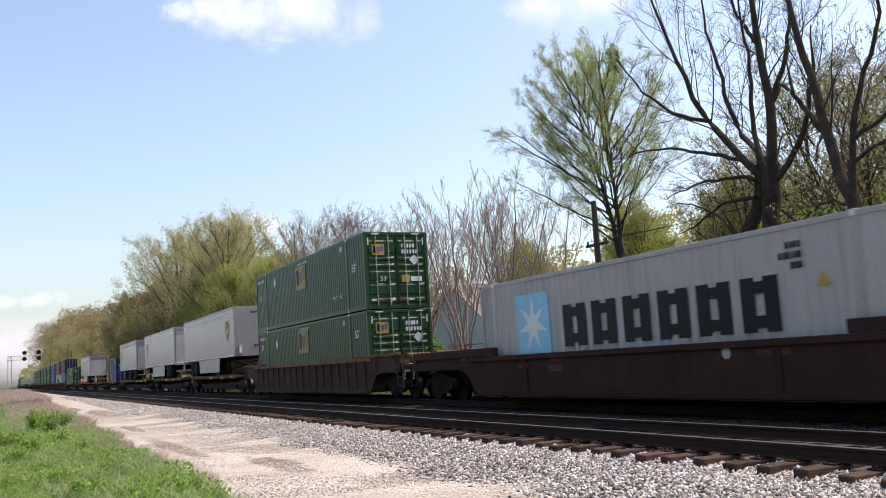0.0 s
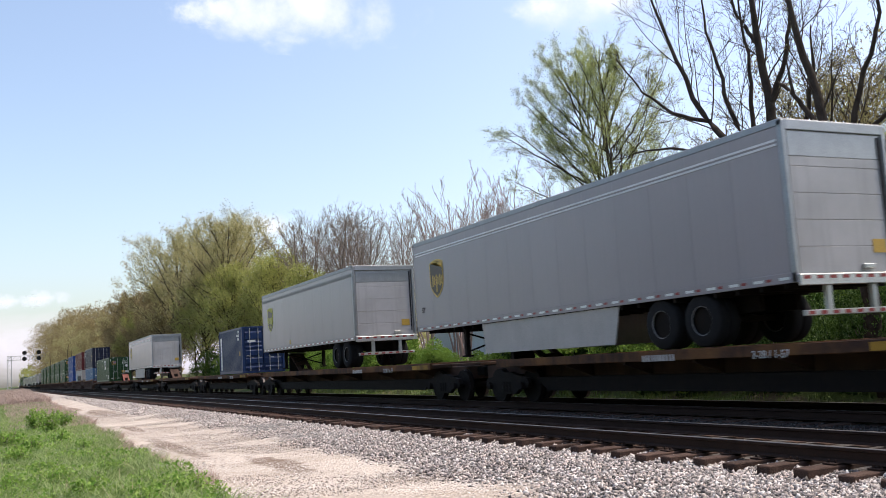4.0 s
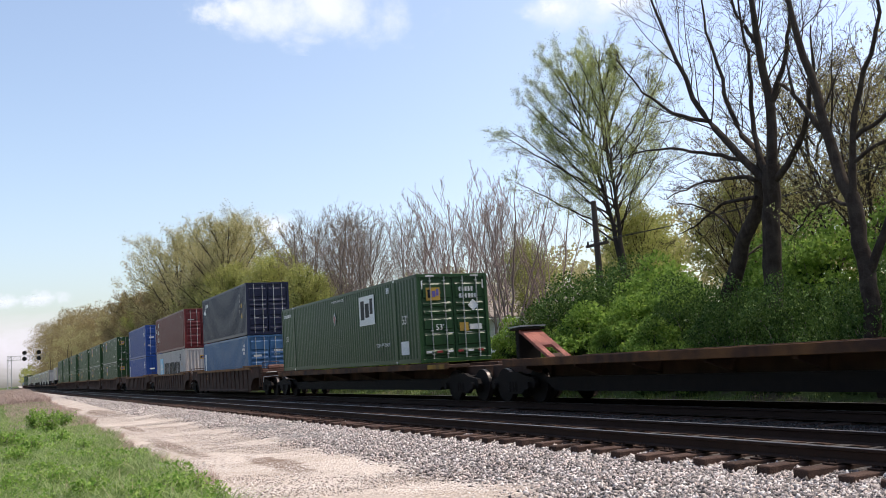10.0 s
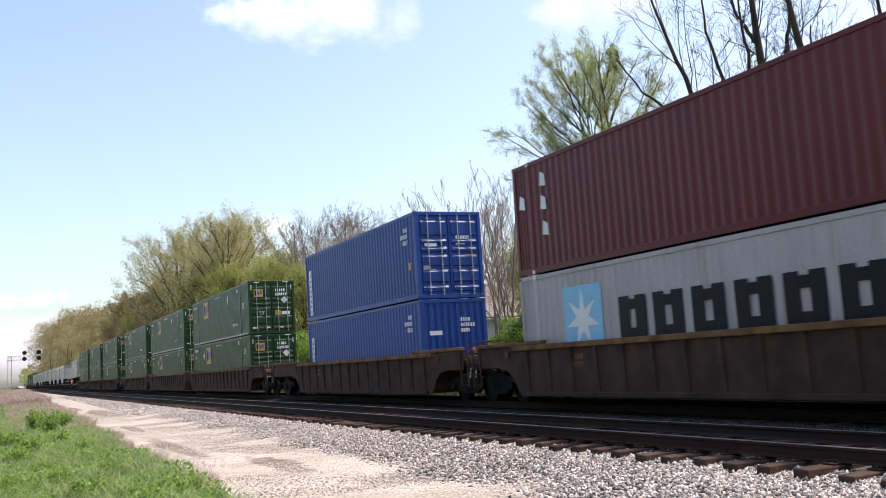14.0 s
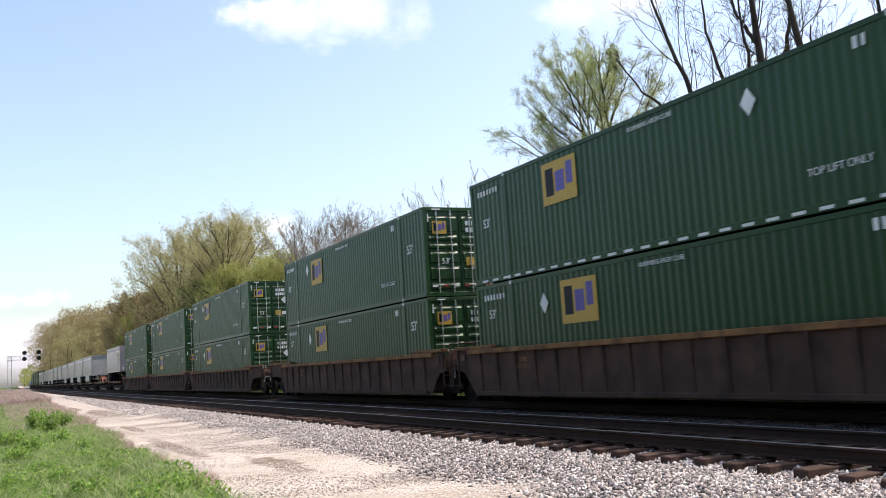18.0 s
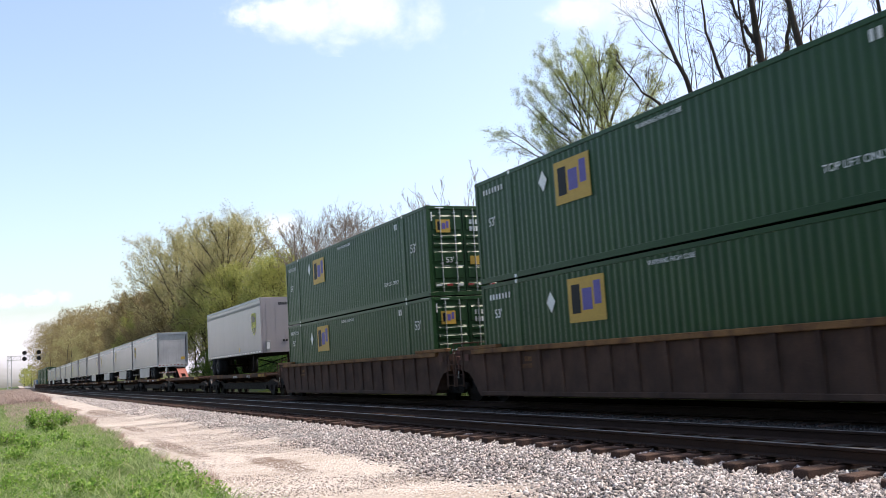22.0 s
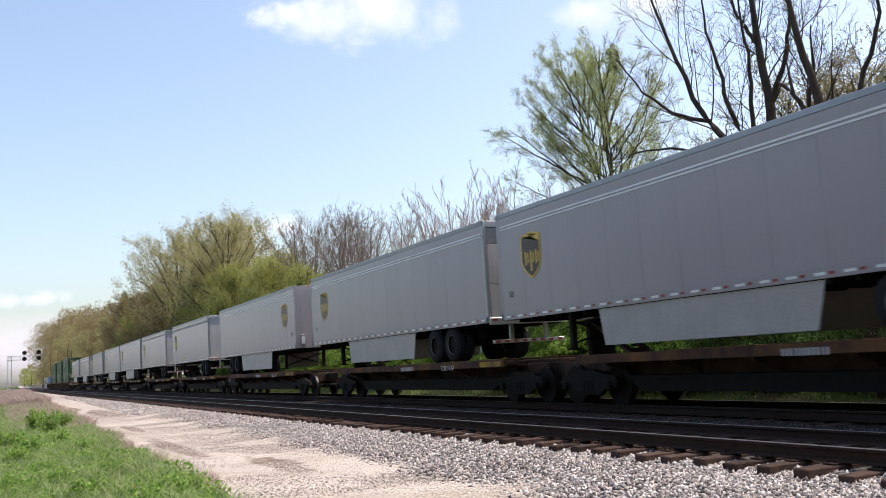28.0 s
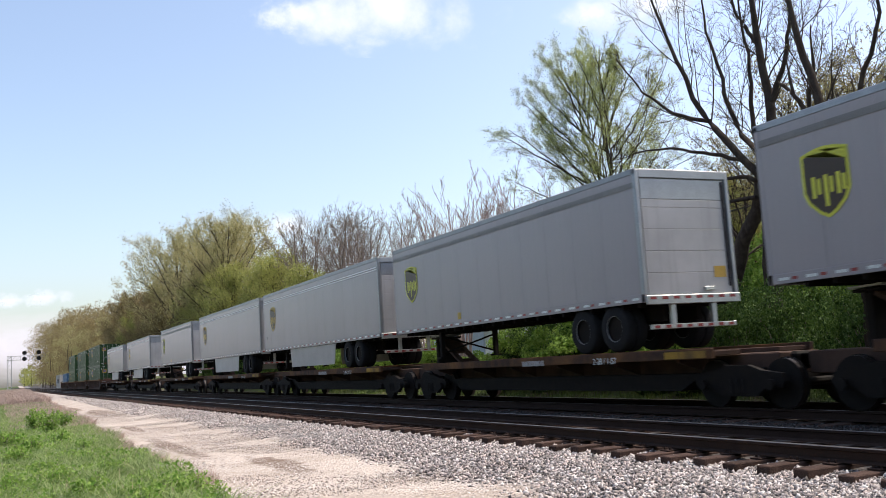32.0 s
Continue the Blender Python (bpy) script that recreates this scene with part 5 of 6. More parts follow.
def leaf_mesh(name, rng, points, size, material, flatness=0.3):
    """Small diamond leaves at the points, each turned its own way."""
    points = np.asarray(points)
    n = len(points)
    u = rng.standard_normal((n, 3)); u /= np.linalg.norm(u, axis=1)[:, None]
    w = rng.standard_normal((n, 3)); w[:, 2] *= flatness
    w -= u * (w * u).sum(1)[:, None]; w /= np.linalg.norm(w, axis=1)[:, None]
    s = size * rng.uniform(0.55, 1.3, (n, 1))
    v = np.stack([points - u * s * 0.5, points + w * s * 0.3, points + u * s * 0.5, points - w * s * 0.3], 1).reshape(-1, 3)
    return flat_mesh(name, v, np.arange(4 * n).reshape(n, 4), material)


def leaf_points(rng, paths, per, jitter):
    a, b = paths[:, 0], paths[:, -1]
    t = rng.uniform(0.1, 1.1, (len(paths), per, 1))
    q = a[:, None] + (b - a)[:, None] * t + jitter * rng.standard_normal((len(paths), per, 3))
    return q.reshape(-1, 3)


def make_tree(label, limbs, plan, seed, bark=BARK, leaf=None, per=2, size=0.1, jitter=0.12, category="tree", group="lineside trees", twig=0.007, m=None, leaf_share=1.0, name="tree"):
    rng = np.random.default_rng(seed)
    t = thing(name, label, category, group, m=m)
    wood, fine, ends = grow(rng, limbs, plan, twig)
    me = flat_mesh("trunk", *wood, bark)
    me.shade_smooth()
    part("trunk", me, bark, t, "trunk and main limbs")
    part("branchwork", flat_mesh("branchwork", *fine, bark), bark, t, "net of fine twigs")["kind"] = "stuff"
    if leaf:
        ends = ends[rng.random(len(ends)) < leaf_share]
        part("crown", leaf_mesh("crown", rng, leaf_points(rng, ends, per, jitter), size, leaf), leaf, t, "sparse new leaves")
    return t


def low(x, y):
    return float(ground_z(x, y)) - 0.15



# ---- trees: limbs that sweep out from a trunk, then three orders of branches ----
def fan_limbs(foot, top, centre, radii, n, seed, r0, spread=112, bow=0.5, first=0.3, last=0.85, dome=0.85):
    """A leading stem and n limbs that end on an egg-shaped crown; wide limbs leave the stem lower down."""
    rng = np.random.default_rng(seed)
    foot, top, centre, radii = (np.array(v, dtype=float) for v in (foot, top, centre, radii))
    sway = 0.05 * np.linalg.norm(top - foot) * rng.standard_normal(3) * (1, 1, 0)
    limbs = [([foot, foot + (top - foot) * 0.4, foot + (top - foot) * 0.7 + sway, top], r0, r0 * 0.16)]
    for i in range(n):
        a = i * 2.39996 + rng.uniform(-0.4, 0.4)
        k = (i + 0.5) / n
        p = radians(10 + (spread - 10) * k ** dome + rng.uniform(-6, 6))
        o = np.array((math.sin(p) * math.cos(a), math.sin(p) * math.sin(a), math.cos(p)))
        end = centre + o * radii * rng.uniform(0.66, 0.9)
        start = foot + (top - foot) * (last - (last - first) * k ** 0.8)
        mid = start + (end - start) * (bow, bow, 1 - bow) + 0.25 * rng.standard_normal(3)
        path = [(1 - t) ** 2 * start + 2 * t * (1 - t) * mid + t * t * end for t in (0, 0.2, 0.4, 0.6, 0.8, 1.0)]
        limbs.append((path, r0 * rng.uniform(0.3, 0.46), 0.012))
    return limbs


PLAIN = [(9, 0.4, 40, 0.12, 0.08, 4, 0.2, 0.42), (6, 0.44, 40, 0.1, 0.1, 3, 0.15, 0.5), (4, 0.5, 42, 0.08, 0.14, 2, 0.15, 0.6)]


def at(x, y, turn=0.0):
    return pose(x, y, low(x, y) + 0.1, 0, 0, turn)


# the tall leafing tree with two stems
make_tree("tall round-crowned tree with two stems and sparse pale green leaves",
          [([(26, 34.7, low(26, 35)), (26.0, 34.8, 3.2), (26.0, 34.85, 4.6)], 0.25, 0.2, True)]
          + fan_limbs((26, 34.85, 4.4), (25.7, 37.0, 15.0), (25.8, 37.4, 11.4), (5.0, 4.8, 5.5), 25, 11, 0.125, 122, 0.52, 0.16, dome=1.05)
          + fan_limbs((26, 34.85, 4.4), (26.3, 35.7, 15.6), (26.3, 35.8, 11.6), (4.9, 4.7, 5.6), 24, 12, 0.12, 112, 0.52, 0.18, dome=1.05),
          [(9, 0.3, 40, 0.12, 0.06, 4, 0.25, 0.42), (7, 0.44, 40, 0.1, 0.08, 3, 0.2, 0.5), (5, 0.55, 42, 0.06, 0.12, 2, 0.15, 0.6)], 11, GREY_BARK, LEAF_NEW, 6, 0.062, 0.12, twig=0.006)

# the big dark trees on the bank
DARK_PLAN = [(14, 0.36, 42, 0.16, 0.08, 5, 0.2, 0.3), (7, 0.44, 44, 0.12, 0.1, 4, 0.15, 0.45), (5, 0.5, 46, 0.08, 0.13, 2, 0.15, 0.55)]
make_tree("big dark spreading tree, still bare, on the bank",
          [([(20, 20.0, low(20, 20)), (20, 19.9, 3.1), (20, 19.7, 4.8), (20, 19.5, 6.2)], 0.3, 0.24, True),
           ([(20, 19.5, 6.1), (20.1, 19.4, 8.0), (20.2, 19.7, 9.8), (20.3, 19.9, 11.3), (20.4, 20.1, 13.6)], 0.165, 0.04),
           ([(20, 19.6, 5.6), (20, 20.3, 6.3), (19.9, 21.2, 7.5), (19.8, 22.0, 8.3), (19.7, 22.5, 9.9), (19.5, 23.3, 12.0), (19.4, 23.7, 13.8)], 0.13, 0.02),
           ([(20, 19.7, 6.0), (20.2, 20.4, 7.0), (20.4, 21.2, 7.9), (20.5, 21.7, 9.5), (20.6, 22.2, 11.0), (20.7, 22.5, 12.9)], 0.1, 0.02),
           ([(20, 19.7, 6.0), (20.2, 20.3, 7.2), (20.3, 20.3, 8.3), (20.5, 20.4, 9.5), (20.6, 20.7, 10.8), (20.7, 20.8, 12.4)], 0.09, 0.02),
           ([(20, 19.5, 5.7), (20, 18.5, 6.4), (19.9, 18.0, 7.1), (19.9, 17.6, 8.2), (19.8, 17.4, 9.6)], 0.11, 0.02),
           ([(20.1, 19.4, 8.0), (20.3, 18.9, 9.0), (20.4, 18.6, 10.3), (20.4, 18.4, 12.0)], 0.08, 0.02),
           ([(20.2, 19.7, 9.8), (20.3, 20.6, 11.2), (20.3, 20.9, 12.6)], 0.07, 0.02),
           ([(20, 21.8, 8.1), (19.6, 23.0, 8.6), (19.2, 24.0, 9.6), (18.9, 24.8, 11.0)], 0.07, 0.015),
           ([(20, 19.9, 5.9), (20, 21.2, 6.2), (19.8, 22.6, 6.25), (19.7, 23.8, 6.0)], 0.08, 0.012),
           ([(20, 20.2, 5.4), (20.1, 21.8, 5.5), (20.2, 23.1, 5.0), (20.3, 24.2, 4.9)], 0.07, 0.012),
           ([(20, 20.6, 6.6), (19.6, 22.4, 7.3), (19.2, 24.0, 7.7), (18.9, 25.2, 7.6)], 0.07, 0.012)],
          DARK_PLAN, 12, BARK, twig=0.0055)
make_tree("dark leaning trunk with ragged limbs beside the big tree",
          [([(20.3, 22.7, low(20.3, 23)), (20.3, 22.1, 2.6), (20.3, 21.3, 4.1), (20.3, 20.4, 5.3), (20.3, 20.1, 6.6)], 0.33, 0.16),
           ([(20.3, 21.3, 4.1), (20.1, 21.7, 5.0), (19.8, 22.6, 5.6), (19.7, 23.4, 5.8)], 0.06, 0.012),
           ([(20.3, 20.9, 4.7), (20.5, 20.2, 5.6), (20.7, 19.6, 7.2)], 0.07, 0.02)],
          [(6, 0.3, 55, 0.1, 0.12, 4, 0.45, 0.25), (5, 0.4, 45, 0.1, 0.12, 3, 0.2, 0.5), (3, 0.5, 45, 0.1, 0.14, 2, 0.2, 0.6)], 13, BARK)
make_tree("dark forked tree with a few young leaves, leaning over the line",
          [([(18, 14.9, low(18, 15)), (18, 15.0, 2.4), (18, 15.2, 4.5)], 0.22, 0.17, True),
           ([(18, 15.2, 4.4), (18, 15.6, 5.4), (18, 15.8, 6.2), (18, 15.75, 6.9), (18, 16.1, 8.0), (18, 16.4, 9.3), (18.1, 16.7, 11.4)], 0.15, 0.04),
           ([(18, 15.85, 6.2), (17.9, 16.5, 7.3), (17.8, 16.9, 7.75)], 0.08, 0.04, True),
           ([(17.9, 16.5, 7.3), (17.85, 16.55, 8.1)], 0.045, 0.02, True),
           ([(18, 15.15, 4.5), (18.1, 15.0, 5.8), (18.2, 14.9, 7.1), (18.2, 14.2, 7.9), (18.3, 14.1, 8.8), (18.4, 13.9, 10.4)], 0.09, 0.02),
           ([(18.1, 15.0, 5.8), (18.4, 14.4, 6.2), (18.6, 13.7, 6.7), (18.8, 12.8, 7.6)], 0.06, 0.012),
           ([(18, 15.1, 5.2), (18.3, 14.5, 5.6), (18.6, 13.6, 5.8), (18.9, 12.8, 6.4)], 0.055, 0.012),
           ([(18, 14.95, 2.6), (18, 14.5, 3.3), (18.1, 14.3, 4.0), (18.2, 13.8, 5.2), (18.3, 13.4, 6.8)], 0.11, 0.03),
           ([(18, 15.2, 4.2), (18.5, 16.2, 4.6), (18.9, 17.2, 4.5), (19.2, 18.2, 4.0)], 0.055, 0.012)],
          DARK_PLAN, 14, BARK, LEAF_NEW, 3, 0.06, 0.12, leaf_share=0.2, twig=0.0055)


def free_tree(label, h, spread, n, seed, bark, leaf=None, per=2, size=0.1, jitter=0.15, fork=0.25, plan=PLAIN, bow=0.5, fan=112, r0=0.14, twig=0.01, share=1.0, m=None):
    z = h * (1 + fork) / 2
    limbs = fan_limbs((0, 0, -0.3), (0.2, 0.1, h * 0.86), (0, 0, z), (spread, spread, h - z), n, seed, r0, fan, bow, fork * 0.75)
    return make_tree(label, limbs, plan, seed, bark, leaf, per, size, jitter, twig=twig, m=m, leaf_share=share)


def vase_tree(label, h, spread, stems, seed, bark, plan, m, leaf=None, per=1, size=0.05, share=0.3, twig=0.013):
    """A many-stemmed tree whose stems open from the ground."""
    rng = np.random.default_rng(seed)
    limbs = []
    for i in range(stems):
        a = 2 * math.pi * (i + rng.uniform(-0.3, 0.3)) / stems
        o = np.array((math.cos(a), math.sin(a), 0.0)) * spread * rng.uniform(0.35, 1)
        hh = h * rng.uniform(0.82, 1.0)
        up = np.array((0, 0, 1.0))
        limbs.append(([o * 0.06 - 0.2 * up, o * 0.2 + hh * 0.25 * up, o * 0.55 + hh * 0.55 * up, o * 0.85 + hh * 0.82 * up, o + hh * up], 0.075 * rng.uniform(0.7, 1.2), 0.016))
    return make_tree(label, limbs, plan, seed, bark, leaf, per, size, 0.06, m=m, leaf_share=share, twig=twig)


UPRIGHT = [(8, 0.42, 34, 0.22, 0.09, 4, 0.22, 0.55), (6, 0.42, 34, 0.28, 0.1, 3, 0.2, 0.6), (3, 0.45, 32, 0.3, 0.12, 2, 0.2, 0.75)]
TREE_KINDS = {
    "bare": free_tree("bare grey-brown tree with a dense net of twigs", 15.5, 5.4, 13, 1, PALE_BARK, LEAF_TAN, 1, 0.07, fork=0.2, bow=0.52, fan=98, share=0.3, m=at(27, 84)),
    "slim": free_tree("slender bare tree, pale brown, among its neighbours", 14.0, 4.2, 11, 2, PALE_BARK, LEAF_TAN, 1, 0.06, fork=0.25, bow=0.5, fan=92, share=0.25, m=at(26.5, 76)),
    "vase": vase_tree("bare pinkish many-stemmed tree with stubby upright twigs", 9.6, 3.7, 6, 3, PINK_BARK, UPRIGHT, at(25, 49.5), LEAF_TAN),
    "leafing": free_tree("tall tree with dark limbs and pale olive new foliage", 18.6, 7.4, 20, 4, GREY_BARK, LEAF_OLIVE, 7, 0.16, 0.34, 0.3, r0=0.24, bow=0.5, twig=0.013, m=at(22, 99)),
    "willow": free_tree("yellow-green leafy tree with a soft rounded crown", 12.5, 4.0, 13, 5, GREY_BARK, LEAF_YELLOW, 6, 0.18, 0.32, 0.12, bow=0.45, fan=105, r0=0.16, m=at(21, 92)),
    "brown": free_tree("brown budding tree with a tangled rounded crown", 13.0, 4.2, 13, 7, GREY_BARK, LEAF_BROWN, 6, 0.17, 0.3, 0.14, r0=0.16, twig=0.015, m=at(20.6, 142)),
    "tan": free_tree("tree with brownish-tan buds and yellowish young leaves", 12.0, 4.4, 14, 6, GREY_BARK, LEAF_TAN, 4, 0.09, 0.18, 0.24, r0=0.15, twig=0.01, m=at(29, 26)),
}
for kind, places in {
    "bare": ((28.5, 79, 200, 0.98), (31, 71, 120, 0.92), (26.5, 68, 20, 0.84), (33, 92, 20, 1.18), (29, 95, 250, 1.15), (34, 62, 80, 0.85)),
    "slim": ((25.4, 84, 100, 1.06), (27.2, 72, 150, 0.98), (29.5, 64, 230, 0.85), (31, 56, 300, 0.8), (30.5, 84, 60, 1.1)),
    "vase": ((25.2, 44.4, 80, 1.0), (28, 56.5, 200, 1.05), (28.5, 45, 300, 0.9), (24.5, 54, 130, 0.85)),
    "leafing": ((21, 123, 90, 1.12), (25, 108, 210, 1.02), (27, 135, 250, 1.1)),
    "willow": ((22, 82, 70, 0.93), (22.5, 73.5, 150, 0.76), (25, 88, 220, 1.0), (20.6, 104, 10, 1.02), (30, 39, 30, 0.66), (33, 35, 90, 0.7), (36, 46, 200, 0.66), (32, 21, 280, 0.62), (36, 27, 10, 0.74), (30, 16, 150, 0.6), (39, 38, 250, 0.8), (33, 96, 140, 0.85), (26, 80, 330, 0.74), (37, 62, 60, 0.75), (20.5, 158, 100, 1.05)),
    "brown": ((20.4, 128, 60, 0.95), (21, 112, 160, 0.8), (21.5, 152, 240, 1.12), (20.6, 168, 300, 1.2), (23, 163, 20, 1.3), (25, 150, 200, 1.35), (22, 182, 120, 1.35), (24, 100, 30, 0.75), (24, 93, 110, 0.7)),
    "tan": ((27.5, 22.4, 100, 0.86), (32, 33.5, 190, 0.86), (27, 18, 280, 0.95), (34, 27, 20, 1.06), (25, 13, 60, 0.9)),
}.items():
    for x, y, turn, size in places:
        copy_thing(TREE_KINDS[kind], at(x, y, turn) @ Matrix.Diagonal((size, size, size, 1)))


# ---- far woods along the line: too many to tell apart ----
def far_woods(name, label, material, stems, seed, clumps, size):
    rng = np.random.default_rng(seed)
    pts = []
    trunk = Shape()
    for x, y, h in stems:
        z = low(x, y)
        k = 26
        a = rng.uniform(0, 2 * math.pi, k)
        u = rng.uniform(0.1, 0.92, k)
        wide = h * 0.25 * np.sqrt(np.clip(1 - (2 * (u - 0.48)) ** 2, 0.08, 1)) * rng.uniform(0.3, 1, k)
        heart = np.stack([x + wide * np.cos(a), y + wide * np.sin(a), z + h * u], 1)
        pick = rng.integers(0, k, clumps)
        v = units(rng.standard_normal((clumps, 3)))
        rad = h * rng.uniform(0.06, 0.11, k)[pick][:, None] * rng.uniform(0.3, 1, (clumps, 1)) ** 0.4
        pts.append(heart[pick] + v * rad)
        trunk.tube([np.array((x, y, z)), np.array((x + 0.2, y, z + h * 0.3)), np.array((x, y + 0.3, z + h * 0.6))], [0.2, 0.13, 0.04], 5)
    ob = tagged(new(name, leaf_mesh(name, rng, np.concatenate(pts), size, material, 1.0)), label, "woods", kind="stuff")
    part("trunks", trunk, BARK, ob)


def wood_rows(seed, y0, y1, n, x0, x1, h0, h1):
    rng = np.random.default_rng(seed)
    return [(rng.uniform(x0, x1), y0 + (y1 - y0) * (i + rng.uniform(0, 1)) / n, (h0 + (h1 - h0) * (i / n)) * rng.uniform(0.84, 1.05)) for i in range(n)]


far_woods("far_woods", "far belt of brown and tan budding woodland beside the line", LEAF_BROWN, wood_rows(41, 176, 300, 26, 19.5, 30, 15, 24) + wood_rows(47, 300, 520, 34, 18, 32, 25, 34), 51, 2600, 0.42)
far_woods("far_woods", "far belt of yellow-green leafing woodland beside the line", LEAF_OLIVE, wood_rows(42, 195, 500, 26, 19.5, 30, 15, 27), 52, 2400, 0.42)
far_woods("far_woods", "distant low line of green woodland on the horizon", LEAF_YELLOW, wood_rows(43, 620, 1300, 50, 20, 60, 15, 22) + wood_rows(44, 420, 1300, 24, -60, -4, 10, 16), 53, 350, 1.1)
far_woods("far_woods", "light green thicket behind the house", LEAF_OLIVE, wood_rows(45, 20, 150, 50, 46, 66, 11, 13), 54, 1500, 0.42)
# Out of view on the near side: added to dim skylight on the train.
far_woods("far_woods", "unseen dark wood on the near side, added to hold back skylight", LEAF_DARK, wood_rows(46, -70, 60, 44, -26, -14, 10, 12), 55, 500, 1.0)


# ---- shrubs along the far verge ----
def make_shrub(label, w, d, h, seed, leaf, sprays, size, m):
    """A dome of leafy sprays on arching stems, with shadowed gaps between them."""
    rng = np.random.default_rng(seed)
    t = thing("shrub", label, "shrub", "lineside shrubs", m=m)
    stems, pts = Shape(), []
    for i in range(sprays):
        a = i * 2.39996 + rng.uniform(-0.3, 0.3)
        e = math.asin(((i + 0.5) / sprays) ** 0.8)
        o = np.array((math.cos(a) * math.cos(e), math.sin(a) * math.cos(e), 0.08 + 0.92 * math.sin(e)))
        c = o * (w / 2, d / 2, h) * rng.uniform(0.62, 1.0)
        if i % 3 == 0:
            root = np.array((c[0] * 0.25, c[1] * 0.25, -0.2))
            stems.tube([root, root + (c - root) * (0.3, 0.3, 0.55), root + (c - root) * (0.65, 0.65, 0.85), c], [0.035, 0.025, 0.016, 0.006], 5)
        r = h * rng.uniform(0.09, 0.19)
        n = int(240 * (r / (0.14 * h)) ** 2)
        v = units(rng.standard_normal((n, 3)) + 0.5 * o)
        v[:, 2] = np.where(v[:, 2] < 0, v[:, 2] * 0.45, v[:, 2])
        shell = rng.uniform(0.35, 1.1, (n, 1)) ** 0.5
        pts.append(c + v * shell * r * (1.25, 1.25, 1.0))
    # Inner leaves are larger and coloured dark, standing for shade within the shrub.
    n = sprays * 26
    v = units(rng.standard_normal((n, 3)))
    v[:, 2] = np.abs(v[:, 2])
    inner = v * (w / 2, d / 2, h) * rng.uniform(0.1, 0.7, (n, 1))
    part("stems", stems, PALE_BARK, t)["kind"] = "stuff"
    pts = np.concatenate(pts)
    part("foliage", leaf_mesh("foliage", rng, pts[pts[:, 2] > -0.1], size, leaf, 0.8), leaf, t, "dense sprays of small leaves")
    part("inner_foliage", leaf_mesh("inner_foliage", rng, inner, size * 2.6, LEAF_DARK, 1.0), LEAF_DARK, t, "inner leaves coloured dark to stand for shade in the shrub")
    return t


SHRUBS = [make_shrub("bright green leafy shrub in full spring leaf", 4.2, 3.6, 3.4, 61, LEAF_SHRUB, 46, 0.14, at(20.6, 25.6)),
          make_shrub("broad dark green shrub with small leaves", 5.0, 4.6, 3.6, 62, LEAF_DEEP, 60, 0.1, at(21.2, 32.2)),
          make_shrub("ragged light green shrub reaching over its neighbours", 3.6, 3.0, 3.0, 63, LEAF_SHRUB, 34, 0.14, at(19.4, 28.2))]
for k, x, y, turn, s, up in ((1, 20.4, 30.0, 140, 1.05, 1.1), (1, 22.4, 30.6, 60, 1.1, 1.15), (0, 19.0, 33.6, 310, 0.62, 0.8), (2, 18.8, 30.6, 20, 0.62, 0.8), (2, 19.2, 26.4, 100, 0.7, 0.85),
                             (0, 22.0, 27.4, 120, 1.0, 1.1), (1, 20.2, 23.4, 170, 0.75, 0.9), (2, 18.6, 23.6, 10, 0.65, 0.8), (1, 19.2, 20.6, 250, 0.68, 0.85), (1, 18.7, 18.2, 100, 0.66, 0.85),
                             (0, 22.8, 21.0, 60, 1.05, 1.2), (0, 23.6, 17.6, 190, 1.05, 1.2), (1, 18.6, 15.6, 290, 0.6, 0.85), (1, 19.0, 12.8, 50, 0.7, 0.9), (0, 23, 13.6, 330, 1.0, 1.1),
                             (2, 18.4, 10.6, 200, 0.8, 0.9), (0, 25.0, 24.4, 230, 1.0, 1.1), (1, 19.4, 8, 10, 0.8, 0.9), (2, 18.3, 21.8, 70, 0.42, 0.5), (2, 18.2, 13.9, 160, 0.45, 0.55),
                             (2, 19.2, 37.0, 220, 0.5, 0.55), (2, 19.8, 40.6, 50, 0.45, 0.5), (0, 20.2, 43.4, 140, 0.55, 0.6), (2, 20.0, 47.0, 130, 0.85, 0.9), (0, 20.4, 50.6, 30, 0.95, 1.0), (2, 19.6, 54.2, 260, 0.95, 1.0),
                             (0, 20.4, 58.2, 40, 1.05, 1.1), (2, 19.6, 62, 100, 0.9, 1.0), (0, 20.5, 66, 200, 0.95, 1.0), (1, 20.0, 71, 300, 0.9, 1.0), (0, 20, 77, 20, 0.95, 1.0), (1, 20, 84, 90, 1.0, 1.1), (2, 20.4, 91, 150, 1.1, 1.1), (1, 20.5, 99, 10, 1.0, 1.1), (1, 24, 62, 80, 1.0, 1.0), (1, 24.5, 70, 180, 1.0, 1.1)):
    copy_thing(SHRUBS[k], at(x, y, turn) @ Matrix.Diagonal((s, s, up, 1)))


